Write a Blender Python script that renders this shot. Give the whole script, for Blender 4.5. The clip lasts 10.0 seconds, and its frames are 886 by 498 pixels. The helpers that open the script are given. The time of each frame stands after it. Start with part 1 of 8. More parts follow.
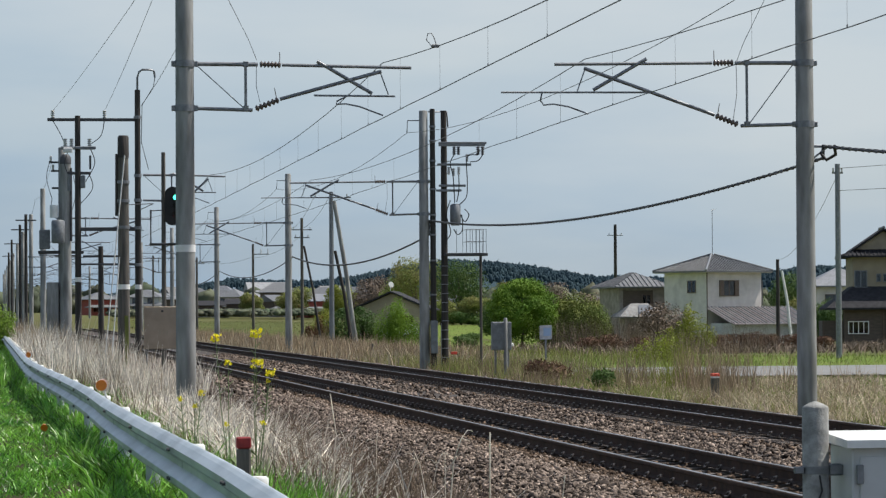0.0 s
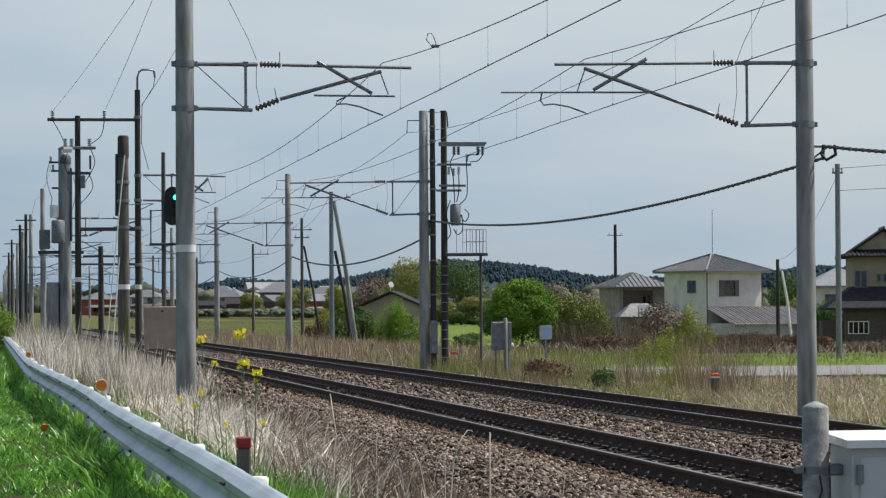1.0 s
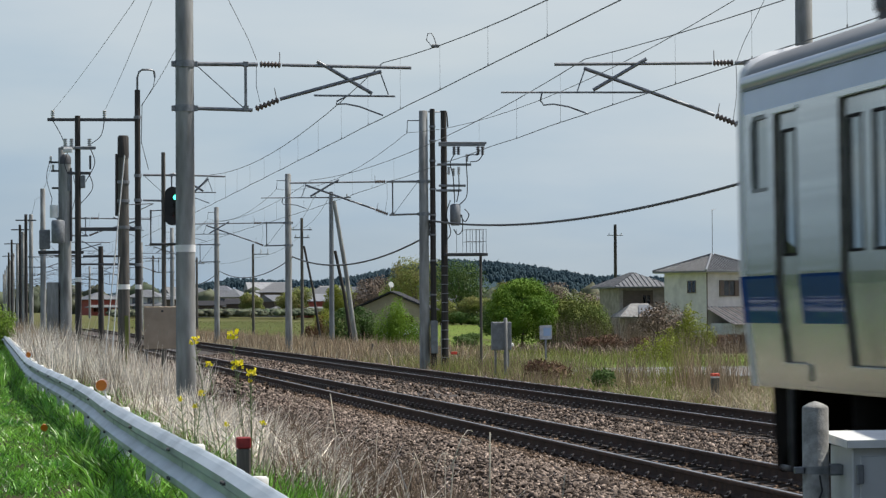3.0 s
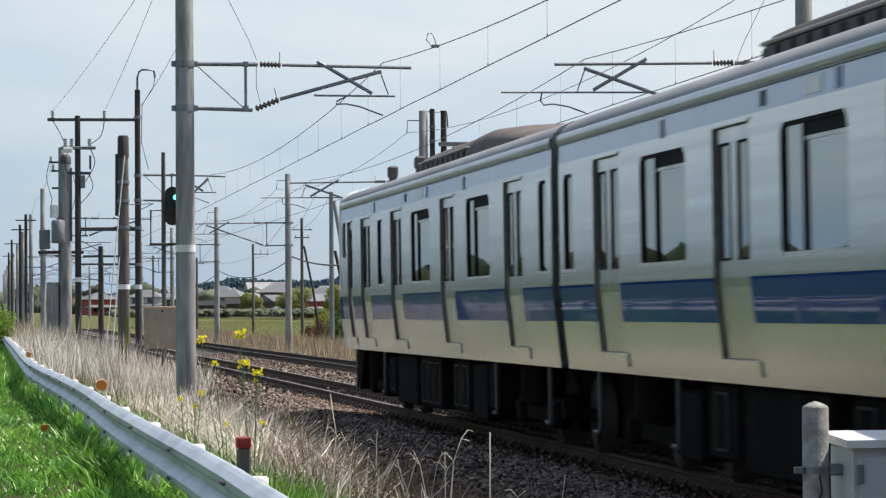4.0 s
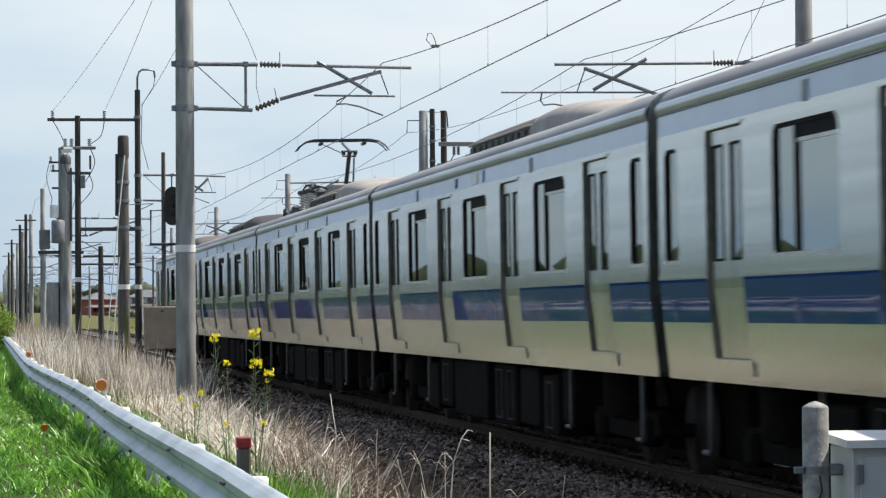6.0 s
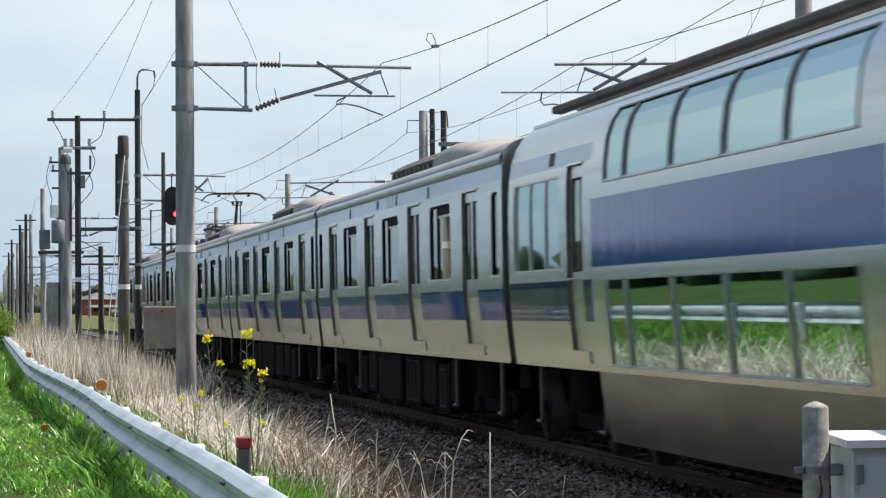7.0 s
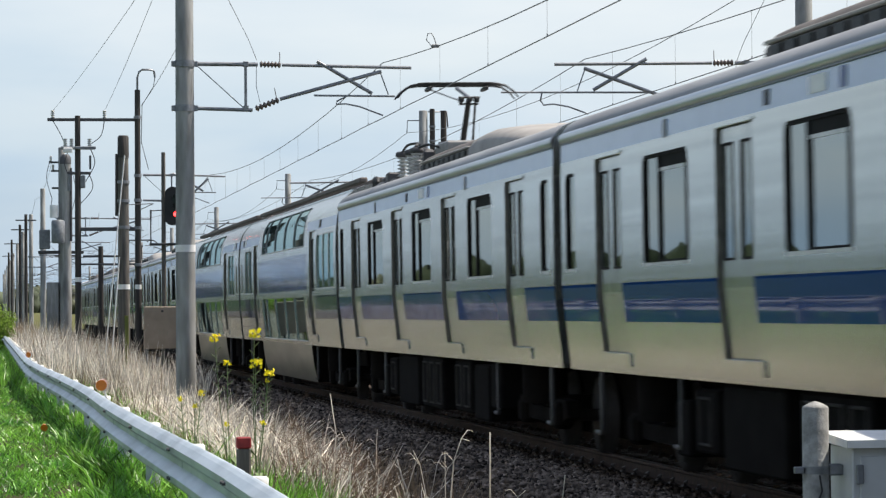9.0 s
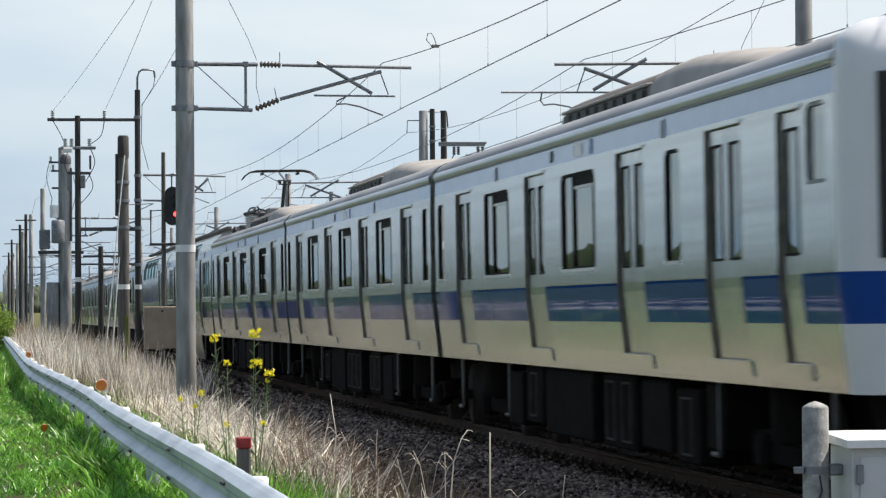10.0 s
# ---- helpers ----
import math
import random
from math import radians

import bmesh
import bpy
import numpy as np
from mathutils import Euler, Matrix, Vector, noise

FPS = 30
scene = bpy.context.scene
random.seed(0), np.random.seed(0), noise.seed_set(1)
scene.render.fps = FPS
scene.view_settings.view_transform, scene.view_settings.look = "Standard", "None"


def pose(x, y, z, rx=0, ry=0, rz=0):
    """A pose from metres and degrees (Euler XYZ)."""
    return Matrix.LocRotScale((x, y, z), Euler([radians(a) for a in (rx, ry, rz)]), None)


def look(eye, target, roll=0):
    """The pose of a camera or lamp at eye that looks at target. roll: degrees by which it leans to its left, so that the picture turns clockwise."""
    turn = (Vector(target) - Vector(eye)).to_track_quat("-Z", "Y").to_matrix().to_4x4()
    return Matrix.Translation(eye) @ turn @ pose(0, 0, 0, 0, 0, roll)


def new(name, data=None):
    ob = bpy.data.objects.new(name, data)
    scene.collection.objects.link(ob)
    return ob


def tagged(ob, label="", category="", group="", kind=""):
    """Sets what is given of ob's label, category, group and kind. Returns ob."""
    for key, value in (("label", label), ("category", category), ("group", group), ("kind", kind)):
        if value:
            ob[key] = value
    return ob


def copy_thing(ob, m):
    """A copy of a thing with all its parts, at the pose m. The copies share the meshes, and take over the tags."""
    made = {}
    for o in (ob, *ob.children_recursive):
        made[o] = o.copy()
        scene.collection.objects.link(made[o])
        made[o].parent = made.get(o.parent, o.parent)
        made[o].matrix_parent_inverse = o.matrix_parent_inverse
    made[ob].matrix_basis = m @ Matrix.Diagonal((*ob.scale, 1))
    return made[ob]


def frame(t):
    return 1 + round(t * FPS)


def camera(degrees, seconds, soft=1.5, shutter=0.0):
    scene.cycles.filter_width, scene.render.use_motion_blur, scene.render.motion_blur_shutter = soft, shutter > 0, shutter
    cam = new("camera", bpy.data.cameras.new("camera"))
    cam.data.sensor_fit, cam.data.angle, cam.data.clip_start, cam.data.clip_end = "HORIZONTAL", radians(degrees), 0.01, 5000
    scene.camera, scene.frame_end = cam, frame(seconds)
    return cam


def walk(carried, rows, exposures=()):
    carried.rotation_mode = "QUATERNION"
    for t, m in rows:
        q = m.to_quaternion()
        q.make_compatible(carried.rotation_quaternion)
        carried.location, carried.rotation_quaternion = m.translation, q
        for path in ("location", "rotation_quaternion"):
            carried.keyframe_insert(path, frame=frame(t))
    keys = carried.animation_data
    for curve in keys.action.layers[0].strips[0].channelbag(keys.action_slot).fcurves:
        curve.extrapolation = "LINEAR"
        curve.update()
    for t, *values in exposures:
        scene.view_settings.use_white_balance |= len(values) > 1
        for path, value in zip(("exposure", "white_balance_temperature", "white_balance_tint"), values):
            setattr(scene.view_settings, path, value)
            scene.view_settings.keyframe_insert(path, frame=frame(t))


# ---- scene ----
# camera: stands still on the road verge, long lens
EYE = Vector((-7.473, 0.0, 1.591))
YAW, PITCH = radians(8.694), radians(1.203)
AIM = Vector((math.sin(YAW) * math.cos(PITCH), math.cos(YAW) * math.cos(PITCH), math.sin(PITCH)))
cam = camera(16.806, 10.0, soft=1.3, shutter=0.2)
STAND = look(EYE, EYE + AIM * 100, -0.4)
walk(cam, [(0, STAND), (10, STAND)],
     exposures=[(0, 0.06, 6520, 10), (2.7, 0.06, 6520, 10), (3.8, 0.36, 6640, 11), (4.5, 0.48, 6720, 11.5), (5.5, 0.52, 6720, 11.5), (7, 0.56, 6720, 11.5), (8, 0.56, 6720, 11.5), (9, 0.52, 6720, 11.5), (10, 0.52, 6720, 11.5)])

# ---- light ----
SUN_EL, SUN_AZ = radians(59), radians(82)      # azimuth from +y towards +x
world = bpy.data.worlds.new("sky")
scene.world = world
world.use_nodes = True
wn, wl = world.node_tree.nodes, world.node_tree.links
wn.clear()
w_out = wn.new("ShaderNodeOutputWorld")
w_sky = wn.new("ShaderNodeTexSky")
w_sky.sky_type, w_sky.sun_disc = "NISHITA", False
w_sky.sun_elevation, w_sky.sun_rotation = SUN_EL, SUN_AZ
w_sky.air_density, w_sky.dust_density = 1.0, 1.5
w_skyb = wn.new("ShaderNodeBackground")
w_skyb.inputs["Strength"].default_value = 0.12
w_tc = wn.new("ShaderNodeTexCoord")
w_map = wn.new("ShaderNodeMapping")
w_map.inputs["Scale"].default_value = (2.2, 2.2, 9.0)
w_map.inputs["Location"].default_value = (0.35, 0.2, 0.55)
w_noise = wn.new("ShaderNodeTexNoise")
w_noise.inputs["Scale"].default_value = 2.1
w_noise.inputs["Detail"].default_value = 4.0
w_noise.inputs["Roughness"].default_value = 0.45
w_ramp = wn.new("ShaderNodeMapRange")
w_ramp.inputs["From Min"].default_value, w_ramp.inputs["From Max"].default_value = 0.28, 0.68
w_ramp.inputs["To Min"].default_value, w_ramp.inputs["To Max"].default_value = 0.72, 0.97
w_cloud = wn.new("ShaderNodeBackground")
w_noise2 = wn.new("ShaderNodeTexNoise")
w_noise2.inputs["Scale"].default_value = 3.4
w_noise2.inputs["Detail"].default_value = 5.0
w_sep = wn.new("ShaderNodeSeparateXYZ")
w_rise = wn.new("ShaderNodeMath")
w_rise.operation = "MULTIPLY_ADD"
w_tone = wn.new("ShaderNodeValToRGB")
w_tone.color_ramp.elements[0].position, w_tone.color_ramp.elements[0].color = 0.40, (0.24, 0.39, 0.58, 1)
w_tone.color_ramp.elements[1].position, w_tone.color_ramp.elements[1].color = 0.80, (0.595, 0.66, 0.708, 1)
e_mid = w_tone.color_ramp.elements.new(0.60)
e_mid.color = (0.44, 0.548, 0.65, 1)
wl.new(w_tc.outputs["Generated"], w_sep.inputs[0])
wl.new(w_map.outputs[0], w_noise2.inputs["Vector"])
# the cloud veil is whiter high up and towards the sun's side, bluer low over the railway's far end
w_rise.inputs[1].default_value = 2.3
w_soft = wn.new("ShaderNodeMath")
w_soft.operation = "MULTIPLY_ADD"
w_soft.inputs[1].default_value, w_soft.inputs[2].default_value = 0.42, 0.205
w_side = wn.new("ShaderNodeMapRange")
w_side.inputs["From Min"].default_value, w_side.inputs["From Max"].default_value = -0.25, 0.35
w_side.inputs["To Min"].default_value, w_side.inputs["To Max"].default_value = -0.09, 0.20
w_sum = wn.new("ShaderNodeMath")
wl.new(w_noise2.outputs[0], w_soft.inputs[0])
wl.new(w_sep.outputs["X"], w_side.inputs["Value"])
wl.new(w_soft.outputs[0], w_sum.inputs[0])
wl.new(w_side.outputs[0], w_sum.inputs[1])
# a white bank of cloud across the road, away from the sun
w_west = wn.new("ShaderNodeMapRange")
w_west.inputs["From Min"].default_value, w_west.inputs["From Max"].default_value = -0.18, -0.02
w_west.inputs["To Min"].default_value, w_west.inputs["To Max"].default_value = 0.12, 0.0
w_bank = wn.new("ShaderNodeMath")
wl.new(w_sep.outputs["X"], w_west.inputs["Value"])
wl.new(w_sum.outputs[0], w_bank.inputs[0])
wl.new(w_west.outputs[0], w_bank.inputs[1])
wl.new(w_sep.outputs["Z"], w_rise.inputs[0])
wl.new(w_bank.outputs[0], w_rise.inputs[2])
wl.new(w_rise.outputs[0], w_tone.inputs[0])
wl.new(w_tone.outputs[0], w_cloud.inputs["Color"])
w_cloud.inputs["Strength"].default_value = 0.95
w_mix = wn.new("ShaderNodeMixShader")
wl.new(w_tc.outputs["Generated"], w_map.inputs["Vector"])
wl.new(w_map.outputs[0], w_noise.inputs["Vector"])
wl.new(w_noise.outputs[0], w_ramp.inputs["Value"])
# the veil lies low; overhead the sky opens up
w_open = wn.new("ShaderNodeMapRange")
w_open.inputs["From Min"].default_value, w_open.inputs["From Max"].default_value = 0.11, 0.25
w_open.inputs["To Min"].default_value, w_open.inputs["To Max"].default_value = 1.0, 0.20
w_veil = wn.new("ShaderNodeMath")
w_veil.operation = "MULTIPLY"
wl.new(w_sep.outputs["Z"], w_open.inputs["Value"])
wl.new(w_ramp.outputs[0], w_veil.inputs[0])
wl.new(w_open.outputs[0], w_veil.inputs[1])
wl.new(w_veil.outputs[0], w_mix.inputs[0])
wl.new(w_sky.outputs[0], w_skyb.inputs[0])
wl.new(w_skyb.outputs[0], w_mix.inputs[1])
wl.new(w_cloud.outputs[0], w_mix.inputs[2])
wl.new(w_mix.outputs[0], w_out.inputs[0])

sun = new("sun", bpy.data.lights.new("sun", "SUN"))
sun.data.energy, sun.data.angle, sun.data.color = 5.0, radians(0.8), (1.0, 0.95, 0.87)
sun.matrix_world = look((0, 0, 0), (-math.cos(SUN_EL) * math.sin(SUN_AZ), -math.cos(SUN_EL) * math.cos(SUN_AZ), -math.sin(SUN_EL)))


# ---- materials ----
def mat(name, col, rough=0.7, metal=0.0, col2=None, scale=8.0, detail=4.0, bump=0.0, bscale=None, stretch=(1, 1, 1),
        grime=0.0, gscale=1.3, vary=0.0, island=0.0, emit=0.0, spec=0.5, back=0.0):
    """Procedural paint, stone, metal: two colours mixed by noise, stains at a larger scale, bump; vary: by object, island: by piece."""
    m = bpy.data.materials.new(name)
    m.use_nodes = True
    n, l = m.node_tree.nodes, m.node_tree.links
    b = n["Principled BSDF"]
    b.inputs["Roughness"].default_value, b.inputs["Metallic"].default_value = rough, metal
    b.inputs["Specular IOR Level"].default_value = spec
    tc = n.new("ShaderNodeTexCoord")
    mp = n.new("ShaderNodeMapping")
    mp.inputs["Scale"].default_value = stretch
    l.new(tc.outputs["Object"], mp.inputs["Vector"])
    nz = n.new("ShaderNodeTexNoise")
    nz.inputs["Scale"].default_value, nz.inputs["Detail"].default_value = scale, detail
    l.new(mp.outputs[0], nz.inputs["Vector"])
    mx = n.new("ShaderNodeMix")
    mx.data_type = "RGBA"
    c2 = col2 or tuple(c * 0.72 for c in col)
    mx.inputs[6].default_value, mx.inputs[7].default_value = (*col, 1), (*c2, 1)
    rg = n.new("ShaderNodeMapRange")
    rg.inputs["From Min"].default_value, rg.inputs["From Max"].default_value = 0.35, 0.65
    l.new(nz.outputs[0], rg.inputs["Value"])
    l.new(rg.outputs[0], mx.inputs[0])
    out = mx.outputs[2]
    if grime:
        g = n.new("ShaderNodeTexNoise")
        g.inputs["Scale"].default_value, g.inputs["Detail"].default_value = gscale, 5.0
        l.new(mp.outputs[0], g.inputs["Vector"])
        r2 = n.new("ShaderNodeMapRange")
        r2.inputs["From Min"].default_value, r2.inputs["From Max"].default_value = 0.42, 0.72
        r2.inputs["To Min"].default_value, r2.inputs["To Max"].default_value = 1.0, 1.0 - grime
        l.new(g.outputs[0], r2.inputs["Value"])
        h = n.new("ShaderNodeHueSaturation")
        l.new(out, h.inputs["Color"])
        l.new(r2.outputs[0], h.inputs["Value"])
        out = h.outputs[0]
    if vary or island:
        if vary:
            oi = n.new("ShaderNodeObjectInfo")
            src = oi.outputs["Random"]
        else:
            gi = n.new("ShaderNodeNewGeometry")
            src = gi.outputs["Random Per Island"]
        k = vary or island
        r3 = n.new("ShaderNodeMapRange")
        r3.inputs["To Min"].default_value, r3.inputs["To Max"].default_value = 1 - k, 1 + k
        l.new(src, r3.inputs["Value"])
        h = n.new("ShaderNodeHueSaturation")
        l.new(out, h.inputs["Color"])
        l.new(r3.outputs[0], h.inputs["Value"])
        out = h.outputs[0]
    l.new(out, b.inputs["Base Color"])
    if bump:
        bn = n.new("ShaderNodeTexNoise")
        bn.inputs["Scale"].default_value, bn.inputs["Detail"].default_value = bscale or scale * 3, 6.0
        l.new(mp.outputs[0], bn.inputs["Vector"])
        bp = n.new("ShaderNodeBump")
        bp.inputs["Strength"].default_value, bp.inputs["Distance"].default_value = bump, 0.02
        l.new(bn.outputs[0], bp.inputs["Height"])
        l.new(bp.outputs[0], b.inputs["Normal"])
    if back:
        tr = n.new("ShaderNodeBsdfTranslucent")
        l.new(out, tr.inputs["Color"])
        ms = n.new("ShaderNodeMixShader")
        ms.inputs[0].default_value = back
        l.new(b.outputs[0], ms.inputs[1])
        l.new(tr.outputs[0], ms.inputs[2])
        l.new(ms.outputs[0], n["Material Output"].inputs["Surface"])
    if emit:
        b.inputs["Emission Color"].default_value = (*col, 1)
        b.inputs["Emission Strength"].default_value = emit
    return m


def glass(name, tint, ior=1.55, rough=0.02, coat=(1, 1, 1)):
    """Thin window glass: tinted see-through with mirror gloss by Fresnel."""
    m = bpy.data.materials.new(name)
    m.use_nodes = True
    n, l = m.node_tree.nodes, m.node_tree.links
    n.remove(n["Principled BSDF"])
    t, g = n.new("ShaderNodeBsdfTransparent"), n.new("ShaderNodeBsdfGlossy")
    t.inputs["Color"].default_value = (*tint, 1)
    g.inputs["Roughness"].default_value = rough
    g.inputs["Color"].default_value = (*coat, 1)
    f, mx = n.new("ShaderNodeFresnel"), n.new("ShaderNodeMixShader")
    f.inputs["IOR"].default_value = ior
    l.new(f.outputs[0], mx.inputs[0])
    l.new(t.outputs[0], mx.inputs[1])
    l.new(g.outputs[0], mx.inputs[2])
    l.new(mx.outputs[0], n["Material Output"].inputs["Surface"])
    return m


def gloss_paint(name, col, ior=1.5, rough=0.04, wave=0.02):
    """Livery film: coloured ground under a clear, slightly wavy gloss."""
    m = bpy.data.materials.new(name)
    m.use_nodes = True
    n, l = m.node_tree.nodes, m.node_tree.links
    n.remove(n["Principled BSDF"])
    d, g, mx = n.new("ShaderNodeBsdfDiffuse"), n.new("ShaderNodeBsdfGlossy"), n.new("ShaderNodeMixShader")
    tc, nz, mc, fr = n.new("ShaderNodeTexCoord"), n.new("ShaderNodeTexNoise"), n.new("ShaderNodeMix"), n.new("ShaderNodeFresnel")
    mc.data_type = "RGBA"
    mc.inputs[6].default_value, mc.inputs[7].default_value = (*col, 1), (*[c * 0.82 for c in col], 1)
    nz.inputs["Scale"].default_value, nz.inputs["Detail"].default_value = 0.9, 3.0
    bp = n.new("ShaderNodeBump")
    bp.inputs["Strength"].default_value, bp.inputs["Distance"].default_value = wave, 0.05
    g.inputs["Roughness"].default_value = rough
    fr.inputs["IOR"].default_value = ior
    thin = n.new("ShaderNodeMath")
    thin.operation = "MULTIPLY"
    thin.inputs[1].default_value = 0.62
    l.new(fr.outputs[0], thin.inputs[0])
    l.new(thin.outputs[0], mx.inputs[0])
    l.new(tc.outputs["Object"], nz.inputs["Vector"])
    l.new(nz.outputs[0], mc.inputs[0])
    l.new(nz.outputs[0], bp.inputs["Height"])
    l.new(mc.outputs[2], d.inputs["Color"])
    l.new(bp.outputs[0], g.inputs["Normal"])
    l.new(d.outputs[0], mx.inputs[1])
    l.new(g.outputs[0], mx.inputs[2])
    l.new(mx.outputs[0], n["Material Output"].inputs["Surface"])
    return m


CONCRETE = mat("weathered concrete", (0.345, 0.35, 0.34), 0.85, col2=(0.24, 0.24, 0.23), scale=7, detail=7, bump=0.25, bscale=60, stretch=(1, 1, 0.2), grime=0.55, gscale=2.6)
OLDCONC = mat("pitted weathered concrete", (0.42, 0.42, 0.40), 0.9, col2=(0.25, 0.25, 0.235), scale=16, detail=6, bump=0.3, bscale=70, grime=0.4, gscale=5)
STEEL = mat("galvanised steel", (0.26, 0.27, 0.29), 0.5, 0.5, col2=(0.18, 0.19, 0.20), scale=14, grime=0.25)
DARKSTEEL = mat("dark painted steel", (0.085, 0.085, 0.09), 0.6, 0.2, scale=12, grime=0.3)
TARPOLE = mat("tarred wooden pole", (0.028, 0.025, 0.023), 0.8, col2=(0.055, 0.047, 0.041), scale=20, stretch=(1, 1, 0.06), bump=0.4, bscale=30, grime=0.3)
OLDPOLE = mat("old grey brown pole", (0.15, 0.135, 0.115), 0.85, col2=(0.075, 0.07, 0.062), scale=16, stretch=(1, 1, 0.08), bump=0.4, grime=0.4)
WIRE = mat("oxidised copper wire", (0.20, 0.205, 0.21), 0.6, 0.3)
BUNDLE = mat("weathered bundled cable", (0.085, 0.088, 0.092), 0.7)
CABLE = mat("black cable", (0.03, 0.03, 0.033), 0.6)
PORCELAIN = mat("brown porcelain", (0.13, 0.10, 0.085), 0.25)
WHITEPORC = mat("grey white porcelain", (0.55, 0.55, 0.53), 0.3, grime=0.3, gscale=6)
RAILRUST = mat("rusted rail steel", (0.058, 0.041, 0.032), 0.85, 0.0, col2=(0.088, 0.056, 0.040), scale=9, bump=0.2, grime=0.3, spec=0.15)
RAILTOP = mat("polished rail head", (0.30, 0.29, 0.28), 0.35, 0.9, scale=5, stretch=(1, 0.1, 1))
SLEEPER = mat("concrete sleeper", (0.10, 0.082, 0.07), 0.9, col2=(0.065, 0.052, 0.044), scale=9, bump=0.3, vary=0.2)
CLIP = mat("steel rail clip", (0.09, 0.075, 0.065), 0.5, 0.4, vary=0.25)
STONE = mat("ballast stone", (0.25, 0.20, 0.165), 0.95, col2=(0.062, 0.048, 0.040), scale=7, island=0.85, spec=0.08)
STONEBROWN = mat("rust stained ballast stone", (0.145, 0.104, 0.075), 0.9, col2=(0.046, 0.032, 0.024), scale=7, island=0.75, spec=0.08)
BED = mat("ballast bed", (0.075, 0.060, 0.050), 0.95, col2=(0.030, 0.024, 0.020), scale=16, detail=6, bump=1.0, bscale=14, grime=0.2, gscale=0.4)
# verge earth: shade low between the blades is painted into this dark colour
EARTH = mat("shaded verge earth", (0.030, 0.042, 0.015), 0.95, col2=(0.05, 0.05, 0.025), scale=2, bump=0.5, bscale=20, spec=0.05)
SOIL = mat("field and verge soil", (0.075, 0.092, 0.028), 0.95, col2=(0.12, 0.108, 0.052), scale=0.35, detail=8, bump=0.5, bscale=5, spec=0.05)
LEFTGREEN = mat("lush meadow", (0.030, 0.056, 0.013), 0.95, col2=(0.044, 0.07, 0.019), scale=0.5, detail=8, bump=0.6, bscale=5, spec=0.05)
LAWN = mat("young rice field green", (0.105, 0.16, 0.030), 0.95, col2=(0.14, 0.175, 0.045), scale=0.3, detail=8, bump=0.6, bscale=4, spec=0.05)
DRYFIELD = mat("yellow green meadow", (0.095, 0.105, 0.034), 0.95, col2=(0.07, 0.085, 0.028), scale=0.12, detail=8, bump=0.5, bscale=3, spec=0.05)
ASPHALT = mat("pale worn asphalt", (0.22, 0.22, 0.215), 0.9, col2=(0.17, 0.17, 0.165), scale=2, bump=0.2, bscale=80, grime=0.2)
OLDSTRAW = mat("weathered straw", (0.54, 0.455, 0.335), 0.7, col2=(0.32, 0.255, 0.175), scale=0.9, island=0.5, back=0.3)
FIELDGRASS = mat("yellow green field grass", (0.15, 0.22, 0.04), 0.6, col2=(0.23, 0.26, 0.075), scale=0.4, island=0.4, back=0.3)
STRAW = mat("dry straw grass", (0.92, 0.86, 0.75), 0.6, col2=(0.45, 0.385, 0.31), scale=1.2, island=0.58, back=0.35)
BROWNREED = mat("brown dry reed", (0.40, 0.305, 0.20), 0.9, col2=(0.23, 0.165, 0.11), scale=0.8, island=0.35, back=0.2)
MEADOW = mat("dull meadow grass", (0.105, 0.115, 0.045), 0.8, col2=(0.15, 0.135, 0.065), scale=0.3, island=0.35, back=0.25, spec=0.15)
DEADWEED = mat("dark dead weed", (0.25, 0.19, 0.135), 0.9, col2=(0.14, 0.105, 0.072), scale=1.5, island=0.5, back=0.2, spec=0.2)
GRASS = mat("fresh green grass", (0.070, 0.235, 0.028), 0.36, col2=(0.21, 0.43, 0.055), scale=0.9, island=0.75, back=0.4)
OLIVEDARK = mat("dull olive weeds", (0.18, 0.225, 0.065), 0.75, col2=(0.28, 0.25, 0.11), scale=0.5, island=0.4, spec=0.12, back=0.25)
OLIVEGRASS = mat("olive weeds", (0.17, 0.215, 0.055), 0.7, col2=(0.26, 0.245, 0.09), scale=0.5, island=0.35, spec=0.15, back=0.3)
LEAF = mat("dark evergreen leaf", (0.060, 0.115, 0.030), 0.6, col2=(0.10, 0.15, 0.04), scale=0.5, island=0.22, spec=0.15, back=0.2)
LEAFNEW = mat("fresh leaf", (0.20, 0.31, 0.04), 0.6, col2=(0.11, 0.19, 0.03), scale=0.6, island=0.22, spec=0.15, back=0.3)
LEAFDOME = mat("dense mid green leaf", (0.082, 0.165, 0.020), 0.6, col2=(0.155, 0.255, 0.030), scale=0.8, island=0.14, spec=0.10, back=0.05)
OLIVELEAF = mat("olive spring leaf", (0.105, 0.150, 0.035), 0.7, col2=(0.18, 0.20, 0.055), scale=0.6, island=0.35, spec=0.1, back=0.1)
LEAFYEL = mat("yellow green spring leaf", (0.24, 0.26, 0.045), 0.6, col2=(0.17, 0.21, 0.04), scale=0.6, island=0.22, spec=0.15, back=0.3)
LEAFRED = mat("reddish brown hedge leaf", (0.12, 0.055, 0.035), 0.7, col2=(0.08, 0.07, 0.03), scale=0.6, island=0.22, spec=0.15, back=0.2)
BRAMBLE = mat("dry red brown bramble", (0.105, 0.058, 0.042), 0.85, col2=(0.16, 0.105, 0.065), scale=0.9, island=0.4, spec=0.1, back=0.1)
TWIG = mat("bare brown twig", (0.20, 0.150, 0.112), 0.9, island=0.4)
# aerial haze is painted in: it gives the ridge its blue base colour
FOREST = mat("distant conifer wood with blue haze painted in", (0.034, 0.058, 0.076), 0.95, col2=(0.044, 0.070, 0.080), scale=0.012, island=0.06, spec=0.03)
